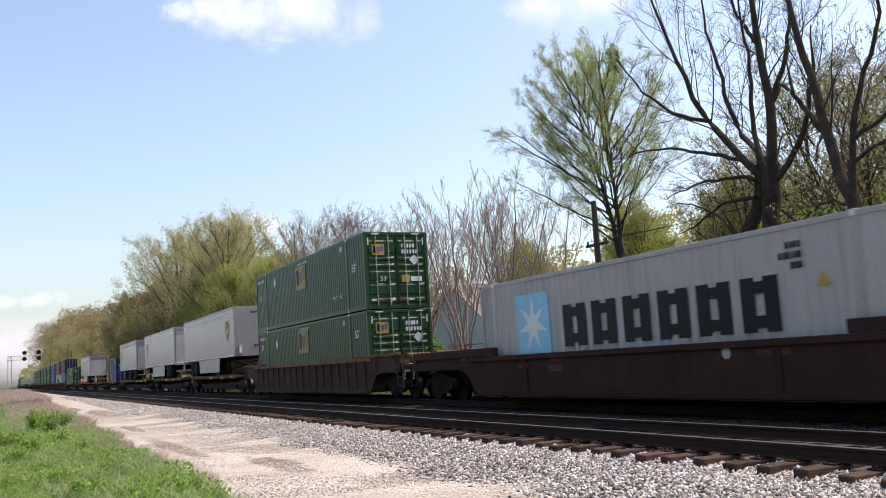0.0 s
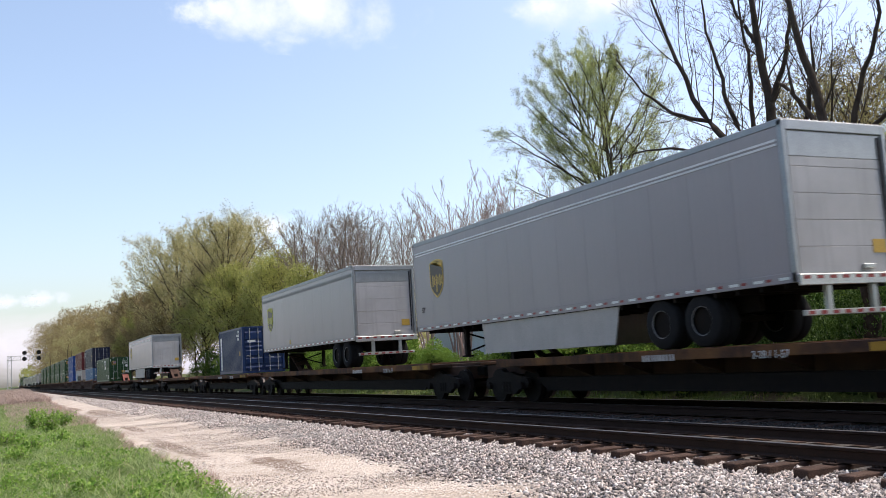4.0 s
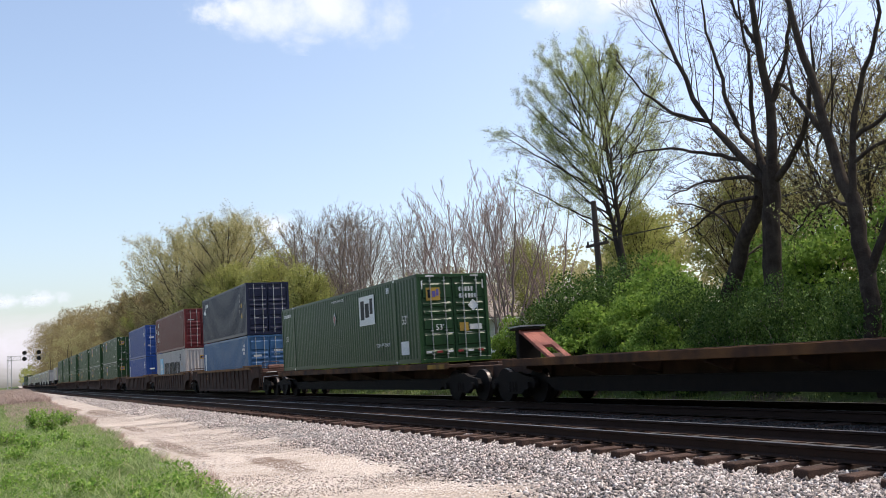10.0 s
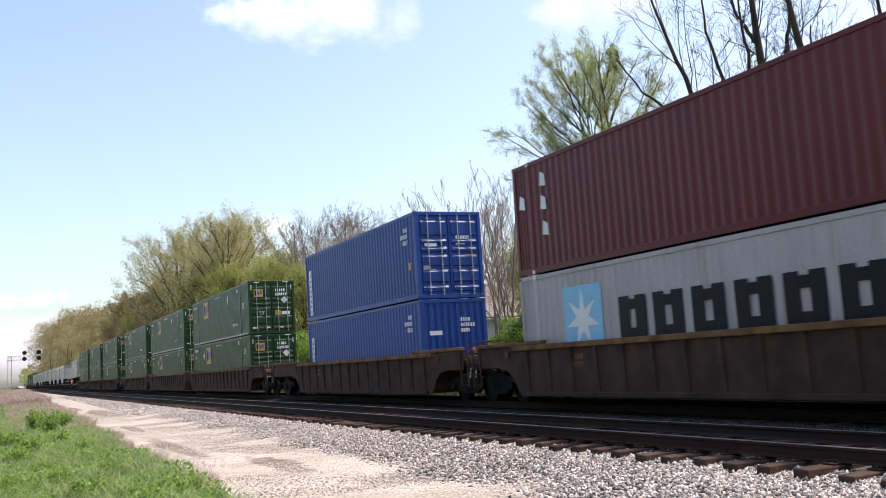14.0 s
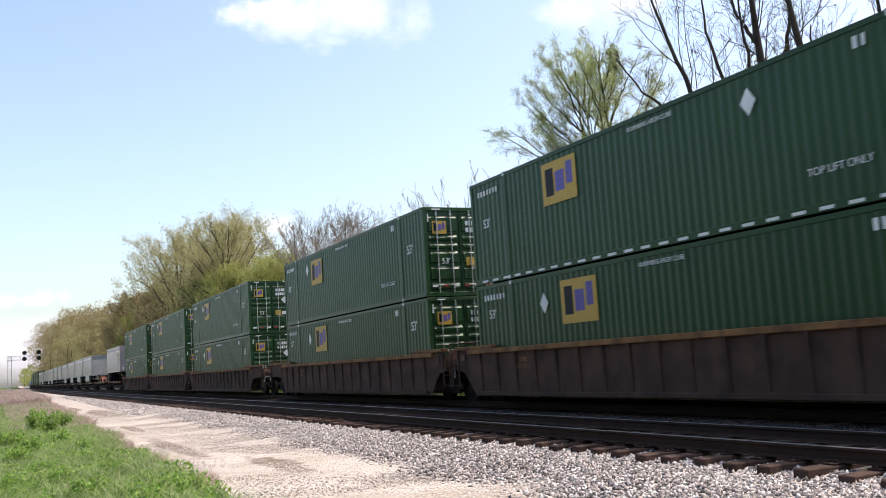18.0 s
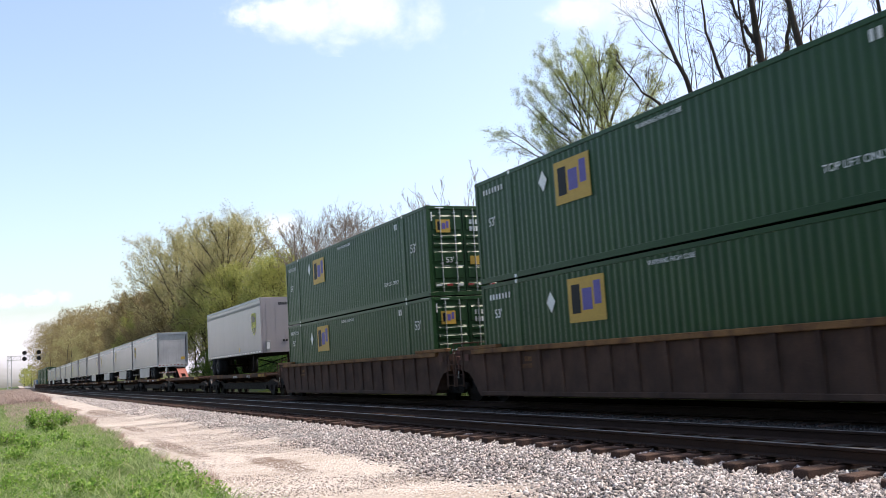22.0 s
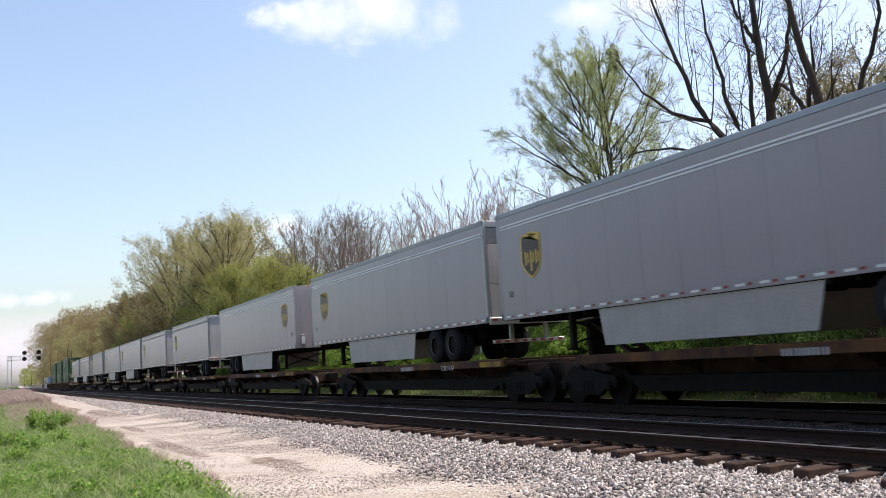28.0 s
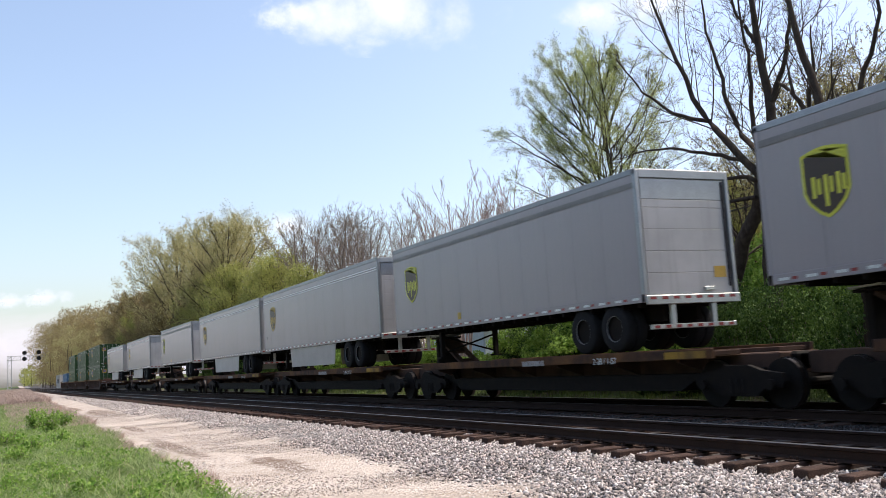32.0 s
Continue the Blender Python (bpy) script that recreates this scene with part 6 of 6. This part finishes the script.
# ---- low growth: grass, weeds, dry brush ----
def blades(name, label, rng, x, y, height, width, material, lean=0.35):
    n = len(x)
    z = ground_z(x, y) - 0.02
    h = height * rng.uniform(0.5, 1.25, n)
    a = rng.uniform(0, 2 * math.pi, n)
    dx, dy = np.cos(a), np.sin(a)
    k = lean * rng.uniform(0.2, 1.6, n) * h
    b = rng.uniform(0, 2 * math.pi, n)
    base = np.stack([x, y, z], 1)
    side = np.stack([-dy, dx, 0 * dx], 1) * (width * rng.uniform(0.6, 1.3, n))[:, None]
    mid = base + np.stack([dx * k * 0.3, dy * k * 0.3, h * 0.6], 1)
    tip = base + np.stack([dx * k, dy * k, h], 1)
    v = np.stack([base - side, base + side, mid + side * 0.75, tip, mid - side * 0.75], 1).reshape(-1, 3)
    ob = new(name, flat_mesh(name, v, (np.array(((0, 1, 2), (0, 2, 4), (4, 2, 3)))[None] + 5 * np.arange(n)[:, None, None]).reshape(-1, 3), material))
    return tagged(ob, label, "grass", kind="stuff")


def verge(rng, n, y0, y1, x0=-1.0, edge=2.68, power=1.7):
    y = y0 + (y1 - y0) * rng.uniform(0, 1, n) ** power
    x = x0 + (edge + 0.016 * (y - 20) - x0 + 0.18 * np.sin(y * 1.3) + 0.15 * np.sin(y * 0.47)) * rng.uniform(0, 1, n) ** 0.8
    return x, y


def tufted(seed, n, y0, y1, x0=-1.0, edge=2.68, power=1.7):
    """Places that gather in tufts."""
    rng = np.random.default_rng(seed)
    cx, cy = verge(rng, max(40, n // 60), y0, y1, x0, edge, power)
    k = rng.integers(0, len(cx), n)
    return cx[k] + 0.11 * rng.standard_normal(n), cy[k] + 0.13 * rng.standard_normal(n)


blades("grass", "uneven bright green spring grass on the verge", np.random.default_rng(71), *verge(np.random.default_rng(72), 46000, 9, 46), 0.14, 0.012, GRASS_BLADE, 1.2)
blades("grass", "taller tufts of green grass on the verge", np.random.default_rng(87), *tufted(88, 44000, 9, 50), 0.3, 0.012, GRASS_BLADE, 1.1)
blades("grass", "grey-green seeding grass on the verge", np.random.default_rng(83), *tufted(84, 24000, 9, 50), 0.24, 0.006, GRASS_GREY, 1.0)
blades("grass", "longer green grass further along the verge", np.random.default_rng(73), *tufted(74, 42000, 40, 130, power=1.3), 0.28, 0.016, GRASS_BLADE, 0.9)
blades("dry_grass", "thin mauve-brown dry stalks along the edge of the lane", np.random.default_rng(77), *verge(np.random.default_rng(78), 16000, 15, 46, x0=2.1, edge=2.95, power=1.0), 0.2, 0.006, MAUVE, 1.2)
blades("dry_grass", "dry mauve-brown brush further along the verge", np.random.default_rng(79), *verge(np.random.default_rng(80), 26000, 36, 120, x0=0.4, edge=3.05, power=1.0), 0.34, 0.012, MAUVE, 1.0)
blades("dry_grass", "tall dry mauve and tan brush far along the verge", np.random.default_rng(89), *verge(np.random.default_rng(90), 24000, 90, 420, x0=-2.0, edge=3.0, power=1.3), 0.75, 0.04, MAUVE, 0.8)
blades("dry_grass", "a few dry straw-coloured stalks", np.random.default_rng(75), *verge(np.random.default_rng(76), 500, 10, 40, edge=2.8), 0.42, 0.004, STRAW, 1.2)
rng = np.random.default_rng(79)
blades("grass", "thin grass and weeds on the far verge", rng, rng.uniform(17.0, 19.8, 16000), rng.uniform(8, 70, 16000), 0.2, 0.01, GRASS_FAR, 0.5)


def leaf_litter(label, seed, n, y0, y1, size, material, top):
    rng = np.random.default_rng(seed)
    x, y = verge(rng, n, y0, y1, x0=-0.6, edge=2.6)
    patch = 0.5 + 0.5 * np.sin(x * 2.3 + 1.7 * np.sin(y * 0.9)) * np.cos(y * 0.75)
    p = np.stack([x, y, ground_z(x, y) + top * rng.uniform(0.1, 1, n) * (0.35 + patch)], 1)
    tagged(new("ground_leaves", leaf_mesh("ground_leaves", rng, p, size, material, 0.25)), label, "weeds", kind="stuff")


leaf_litter("small broad leaves of low weeds in the grass", 85, 42000, 9, 46, 0.075, LEAF_WEED, 0.26)
leaf_litter("pale grey-green leaves of low weeds in the grass", 86, 12000, 9, 50, 0.06, GRASS_GREY, 0.26)


def make_weed(label, h, w, count, seed, leaf, size, m):
    rng = np.random.default_rng(seed)
    t = thing("weed", label, "weed", "verge weeds", m=m)
    stems, pts = Shape(), []
    for i in range(10):
        a = rng.uniform(0, 2 * math.pi)
        o = np.array((math.cos(a), math.sin(a), 0)) * rng.uniform(0.1, 0.5) * w
        path = wander_path(rng, o * 0.3, unit(o + (0, 0, h * 1.2)), h * rng.uniform(0.7, 1.05), 5, 0.12, 0.08)
        stems.tube(path, [0.008, 0.007, 0.006, 0.005, 0.004, 0.003], 4)
        for _ in range(count // 10):
            p, _d = along(path, rng.uniform(0.15, 0.999))
            pts.append(p + rng.standard_normal(3) * 0.1 * w)
    part("stems", stems, PALE_BARK, t)["kind"] = "stuff"
    part("leaves", leaf_mesh("leaves", rng, np.array(pts), size, leaf), leaf, t)
    return t


weed = make_weed("tall leafy green weed at the edge of the lane", 0.95, 0.7, 900, 81, LEAF_WEED, 0.09, pose(1.5, 33, -0.48))
copy_thing(weed, pose(1.2, 36, -0.48, 0, 0, 70))
copy_thing(weed, pose(2.2, 37, -0.48, 0, 0, 150) @ Matrix.Diagonal((0.8, 0.8, 0.8, 1)))
low_weed = make_weed("low bright green weed beside the lane", 0.36, 0.5, 700, 82, LEAF_WEED, 0.06, pose(2.2, 14, -0.47))
for x, y, turn, s in ((1.95, 15, 90, 0.9), (1.80, 13.2, 200, 1.0), (2.30, 16.2, 10, 0.7), (0.40, 13, 40, 1.0), (0.15, 16, 140, 1.1), (0.80, 19, 250, 1.0), (0.30, 22, 20, 1.3), (1.60, 21, 300, 0.9), (0.50, 11.5, 80, 0.9), (2.35, 13.4, 30, 1.1), (2.55, 12.6, 110, 0.9), (1.10, 14.2, 60, 1.2), (1.60, 12.4, 10, 1.0), (0.70, 25, 200, 1.5), (1.50, 27, 330, 1.4), (0.20, 28, 50, 1.6), (1.80, 17.6, 240, 1.0), (0.90, 16.6, 120, 1.1), (1.90, 24, 290, 1.1)):
    copy_thing(low_weed, pose(x, y, -0.47, 0, 0, turn) @ Matrix.Diagonal((s, s, s, 1)))


# ---- ballast and gravel ----
def stones(name, label, rng, x, y, size, sink=0.25, material=STONE):
    """Broken stones, six-cornered and uneven, lying on the ground."""
    n = len(x)
    z = ground_z(x, y)
    base = np.array(((1, 0, 0), (-1, 0, 0), (0, 1, 0), (0, -1, 0), (0, 0, 1), (0, 0, -1)), dtype=float)
    tri = np.array(((0, 2, 4), (2, 1, 4), (1, 3, 4), (3, 0, 4), (2, 0, 5), (1, 2, 5), (3, 1, 5), (0, 3, 5)))
    s = size * rng.uniform(0.5, 1.35, (n, 1, 1))
    v = base[None] * rng.uniform(0.55, 1.15, (n, 6, 3)) + 0.3 * rng.standard_normal((n, 6, 3))
    v = v * rng.uniform(0.6, 1.2, (n, 1, 3)) * s * (1, 1, 0.75)
    a = rng.uniform(0, 2 * math.pi, n)
    c, q = np.cos(a)[:, None], np.sin(a)[:, None]
    v = np.stack([v[..., 0] * c - v[..., 1] * q, v[..., 0] * q + v[..., 1] * c, v[..., 2]], -1)
    v = v + np.stack([x, y, z + size * sink * rng.uniform(0, 1.6, n)], 1)[:, None, :]
    f = tri[None] + 6 * np.arange(n)[:, None, None]
    return tagged(new(name, flat_mesh(name, v.reshape(-1, 3), f.reshape(-1, 3), material)), label, "ballast", kind="stuff")


rng = np.random.default_rng(91)
n = 72000
y = 5 + 45 * rng.uniform(0, 1, n) ** 1.75
x = 5.75 + 0.016 * (y - 20) + 0.35 * np.abs(rng.standard_normal(n)) + (8.55 - 5.75) * rng.uniform(0, 1, n) ** 0.8
x = np.minimum(x, 8.6 - 0.5 * rng.uniform(0, 1, n))
stones("ballast", "loose grey-white crushed stone shoulder of the track", rng, x, y, 0.033)
n = 24000
y = 45 + 75 * rng.uniform(0, 1, n) ** 1.3
stones("ballast", "grey crushed stone further along the track", rng, 5.8 + 0.012 * (y - 40) + 2.5 * rng.uniform(0, 1, n) ** 0.8, y, 0.045)
# Stones here carry the train's shade in their colour.
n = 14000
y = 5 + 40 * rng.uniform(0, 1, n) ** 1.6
stones("ballast", "ballast between the two tracks, coloured dark to deepen the train's shadow", rng, rng.uniform(10.6, 12.6, n), y, 0.034, material=SHADOW_STONE)
n = 16000
y = 4 + 60 * rng.uniform(0, 1, n) ** 1.4
stones("ballast", "pale ballast shoulder beyond the far rail", rng, rng.uniform(14.7, 16.6, n), y, 0.038)
n = 9000
y = 7 + 60 * rng.uniform(0, 1, n) ** 1.7
stones("gravel", "loose pale stones strewn from the ballast over the lane", rng, 5.9 - 1.1 * np.abs(rng.standard_normal(n)) ** 1.2 + 0.016 * (y - 20), y, 0.022, material=PALE_STONE)
n = 7000
y = 9 + 50 * rng.uniform(0, 1, n) ** 1.6
stones("gravel", "drift of pale gravel along the edge of the grass", rng, 3.25 + 0.3 * rng.standard_normal(n) + 0.25 * np.sin(y * 0.5) + 0.016 * (y - 20), y, 0.02, material=PALE_STONE)
n = 30000
y = 7 + 50 * rng.uniform(0, 1, n) ** 1.7
stones("gravel", "small pale gravel scattered over the dirt lane", rng, 2.9 + 3.2 * rng.uniform(0, 1, n) ** 0.6 + 0.016 * (y - 20), y, 0.013, material=PALE_STONE)


# ---- house behind the trees ----
def build_house():
    h = thing("house", "pale blue sided gable house with a grey-brown shingle roof", "house")
    x0, x1, y0, y1, ridge, eave, base = 34.8, 46.0, 65.6, 75.6, 7.4, 4.6, 1.2
    ym = (y0 + y1) / 2
    for y in (y0, y1 - 0.2):
        part("wall", Shape().box(x0, x1, y, y + 0.2, base, eave), SIDING, h)
    for x in (x0, x1 - 0.2):
        part("wall", Shape().prism([(y0 + 0.2, base), (y1 - 0.2, base), (y1 - 0.2, eave), (ym, ridge - 0.12), (y0 + 0.2, eave)], "x", x, x + 0.2), SIDING, h, "gable wall with lap siding")
    lap = Shape()
    for i in range(int((ridge - base) / 0.2)):
        z = base + i * 0.2
        half = (y1 - y0) / 2 if z < eave else (y1 - y0) / 2 * (ridge - z) / (ridge - eave)
        lap.prism([(x0 - 0.02, z), (x0 - 0.001, z + 0.19), (x0 - 0.001, z)], "y", ym - half + 0.25, ym + half - 0.25)
        if z < eave - 0.2:
            lap.prism([(y0 - 0.02, z), (y0 - 0.001, z + 0.19), (y0 - 0.001, z)], "x", x0 + 0.05, x1 - 0.05)
    part("siding", lap, SIDING, h)["kind"] = "stuff"
    for d in (-1, 1):
        r = part("roof", Shape().prism([(ym, ridge + 0.12), (ym, ridge), (ym + d * 5.5, eave - 0.3), (ym + d * 5.5, eave - 0.18)], "x", x0 - 0.4, x1 + 0.4), SHINGLE, h, "grey-brown shingle slope")
        rows = Shape()
        for i in range(20):
            t0, t1 = i / 20, (i + 1) / 20 + 0.01
            za, zb = ridge + 0.12 - t0 * (ridge - eave + 0.3), ridge + 0.12 - t1 * (ridge - eave + 0.3)
            rows.prism([(ym + d * 5.5 * t0, za + 0.004), (ym + d * 5.5 * t1, zb + 0.004), (ym + d * 5.5 * t1, zb + 0.03)], "x", x0 - 0.4, x1 + 0.4)
        part("shingle_course", rows, SHINGLE, r)["kind"] = "stuff"
        part("rake_board", Shape().prism([(ym, ridge + 0.0), (ym, ridge - 0.2), (ym + d * 5.5, eave - 0.5), (ym + d * 5.5, eave - 0.3)], "x", x0 - 0.41, x0 - 0.36), TRIM, h, "white rake board")
        part("gutter", Shape().box(x0 - 0.4, x1 + 0.4, ym + d * 5.5 - 0.06, ym + d * 5.5 + 0.06, eave - 0.42, eave - 0.3, 0.01), TRIM, h, "white gutter")


build_house()


# ---- signal gantry, pole and wires ----
def build_gantry():
    g = thing("signal_gantry", "slender silver lattice signal gantry spanning both tracks", "signal gantry", m=pose(0, 360, -0.2))
    mast = Shape()
    for x in (2.9, 4.3):
        for y in (-0.6, 0.6):
            mast.cyl((x, y, 0), (x, y, 12.2), 0.08, 6)
    for i in range(9):
        z = i * 1.35
        for y in (-0.6, 0.6):
            mast.cyl((2.9, y, z), (4.3, y, z + 1.35), 0.045, 5).cyl((4.3, y, z), (2.9, y, z + 1.35), 0.045, 5)
    part("mast", mast, SILVER, g, "lattice mast")
    beam = Shape()
    for y in (-0.5, 0.5):
        for z in (10.6, 12.0):
            beam.cyl((2.9, y, z), (14.2, y, z), 0.07, 6)
        for i in range(8):
            x = 2.9 + i * 1.41
            beam.cyl((x, y, 10.6), (x + 1.41, y, 12.0), 0.04, 5).cyl((x, y, 12.0), (x, y, 10.6), 0.04, 5)
    part("beam", beam, SILVER, g, "lattice beam")
    for x in (8.4, 13.0):
        for z in (10.9, 13.0):
            s = part("signal_head", Shape().cyl((x, -0.75, z), (x, -0.6, z), 0.75, 20).box(x - 0.25, x + 0.25, -0.6, -0.4, z - 0.5, z + 0.5), BLACK, g, "round black signal head")
            for k in (-0.36, 0, 0.36):
                part("hood", Shape().cyl((x, -1.0, z + k), (x, -0.75, z + k), 0.13, 10), BLACK, s)
    return g


build_gantry()


def build_pole(m):
    p = thing("utility_pole", "dark weathered wooden utility pole with a short crossarm", "utility pole", m=m)
    part("pole", Shape().cyl((0, 0, -0.6), (0, 0, 7.0), 0.17, 12, 0.12), POLE_WOOD, p)
    arm = part("crossarm", Shape().box(-0.07, 0.07, -0.8, 0.8, 5.0, 5.12, 0.01), POLE_WOOD, p)
    for y in (-0.7, 0.7):
        part("insulator", Shape().cyl((0, y, 5.12), (0, y, 5.28), 0.045, 8), GLASS, arm)
    return p


build_pole(pose(24, 34.0, 0.85))
w = Shape()
for dy in (-0.6, 0.6):
    path = [np.array((24 - 5 * t, 34 + dy - 34 * t, 6.1 - 3.2 * t * (1 - t) + 0.8 * t)) for t in np.linspace(0, 1, 18)]
    w.tube(path, [0.012] * 18, 4)
tagged(new("overhead_wire", w.mesh("overhead_wire", BLACK)), "thin dark overhead wires hanging from the wooden pole", "wire")


# ---- clouds ----
def cloud_material(name, ragged, grain=0.014, tone=(0.88, 0.96, 1.1, 1)):
    m, n, l, p = nodes_of(name)
    co = n.new("ShaderNodeTexCoord")
    geo = n.new("ShaderNodeNewGeometry")
    info = n.new("ShaderNodeObjectInfo")
    sep = n.new("ShaderNodeSeparateXYZ"); l.new(co.outputs["Generated"], sep.inputs[0])
    def maths(op, a, b):
        k = n.new("ShaderNodeMath"); k.operation = op
        for i, v in enumerate((a, b)):
            if isinstance(v, (int, float)):
                k.inputs[i].default_value = v
            else:
                l.new(v, k.inputs[i])
        return k.outputs[0]
    dx = maths("MULTIPLY", maths("SUBTRACT", sep.outputs["X"], 0.5), 2.0)
    dz = maths("MULTIPLY", maths("SUBTRACT", sep.outputs["Y"], 0.5), 2.0)
    r = maths("SQRT", maths("ADD", maths("MULTIPLY", dx, dx), maths("MULTIPLY", dz, dz)), 0.0)
    t = n.new("ShaderNodeTexNoise"); t.noise_dimensions = "4D"; t.inputs["Scale"].default_value = grain; t.inputs["Detail"].default_value = 7; t.inputs["Roughness"].default_value = 0.55
    l.new(co.outputs["Object"], t.inputs["Vector"])
    l.new(maths("MULTIPLY", info.outputs["Random"], 40.0), t.inputs["W"])
    edge = maths("ADD", maths("SUBTRACT", 0.62, r), maths("MULTIPLY", maths("SUBTRACT", t.outputs[0], 0.5), ragged))
    mr = n.new("ShaderNodeMapRange"); mr.interpolation_type = "SMOOTHSTEP"
    mr.inputs["From Min"].default_value, mr.inputs["From Max"].default_value = -0.3, 0.75
    l.new(edge, mr.inputs["Value"])
    em = n.new("ShaderNodeEmission"); em.inputs[0].default_value = tone; em.inputs[1].default_value = 1.15
    tr = n.new("ShaderNodeBsdfTransparent")
    ms = n.new("ShaderNodeMixShader")
    l.new(mr.outputs[0], ms.inputs[0]); l.new(tr.outputs[0], ms.inputs[1]); l.new(em.outputs[0], ms.inputs[2])
    l.new(ms.outputs[0], n["Material Output"].inputs[0])
    return m


CLOUD = cloud_material("sunlit cloud", 1.7)
HAZE = cloud_material("thin horizon haze", 0.35, tone=(0.95, 0.94, 1.12, 1))
PUFF = cloud_material("small ragged cloud", 2.2, 0.045)
CLOUDS = []


def cloud(label, way0, way1, w, h, dist=1800, vapour=CLOUD):
    """A drifting cloud: a shallow dome of thin vapour far behind everything."""
    nx, nz = 24, 12
    vs = [((i / nx - 0.5) * w, (j / nz - 0.5) * h, -0.12 * w * (((i / nx - 0.5) * 2) ** 2 + ((j / nz - 0.5) * 2) ** 2)) for j in range(nz + 1) for i in range(nx + 1)]
    fs = [(j * (nx + 1) + i, j * (nx + 1) + i + 1, (j + 1) * (nx + 1) + i + 1, (j + 1) * (nx + 1) + i) for j in range(nz) for i in range(nx)]
    me = flat_mesh("cloud", vs, fs, vapour)
    me.shade_smooth()
    ob = thing("cloud", label, "cloud", "clouds")
    part("billow", me, vapour, ob)
    wisp = part("wisp", me, vapour, ob, "thin trailing wisp")
    wisp.matrix_basis = Matrix.Translation((-0.3 * w, -0.05 * h, 6)) @ Matrix.Diagonal((0.4, 0.4, 0.3, 1))
    ends = []
    for way in (way0, way1):
        p = Vector(EYE) + Vector(way).normalized() * dist
        ends.append(look(p, 2 * p - Vector(EYE), -3.6) @ pose(0, 0, 0))
    ob.matrix_basis = ends[0]
    CLOUDS.append((ob, ends[0], ends[1]))
    return ob


cloud("bright white cumulus cloud drifting high over the line", (0.2711, 0.8918, 0.366), (0.36, 0.8618, 0.361), 520, 170)
cloud("white cloud behind the crowns of the tall trees", (0.5453, 0.7584, 0.357), (0.5925, 0.7281, 0.3446), 340, 140)
cloud("small white cloud low behind the trees", (0.2469, 0.9575, 0.1489), (0.27, 0.9505, 0.1489), 150, 70)
cloud("small ragged cloud low over the horizon", (0.0450, 0.9954, 0.0846), (0.0486, 0.9951, 0.0856), 80, 40, vapour=PUFF)
cloud("small pale cloud low over the horizon", (0.0131, 0.9965, 0.0823), (0.0171, 0.9964, 0.0832), 90, 36, vapour=PUFF)
# Glowing sheet, added to whiten the sky along the horizon.
cloud("pale haze lying along the horizon", (0.2, 0.98, 0.025), (0.2, 0.98, 0.025), 4200, 330, 2900, HAZE)


def motions():
    for ob, s, z in TRAIN:
        walk(ob, [(t, pose(TRAIN_X, s - SPEED * t, z)) for t in (0, 8, 16, 24, 32)])
    for ob, a, b in CLOUDS:
        walk(ob, [(0, a), (32, b)])


motions()
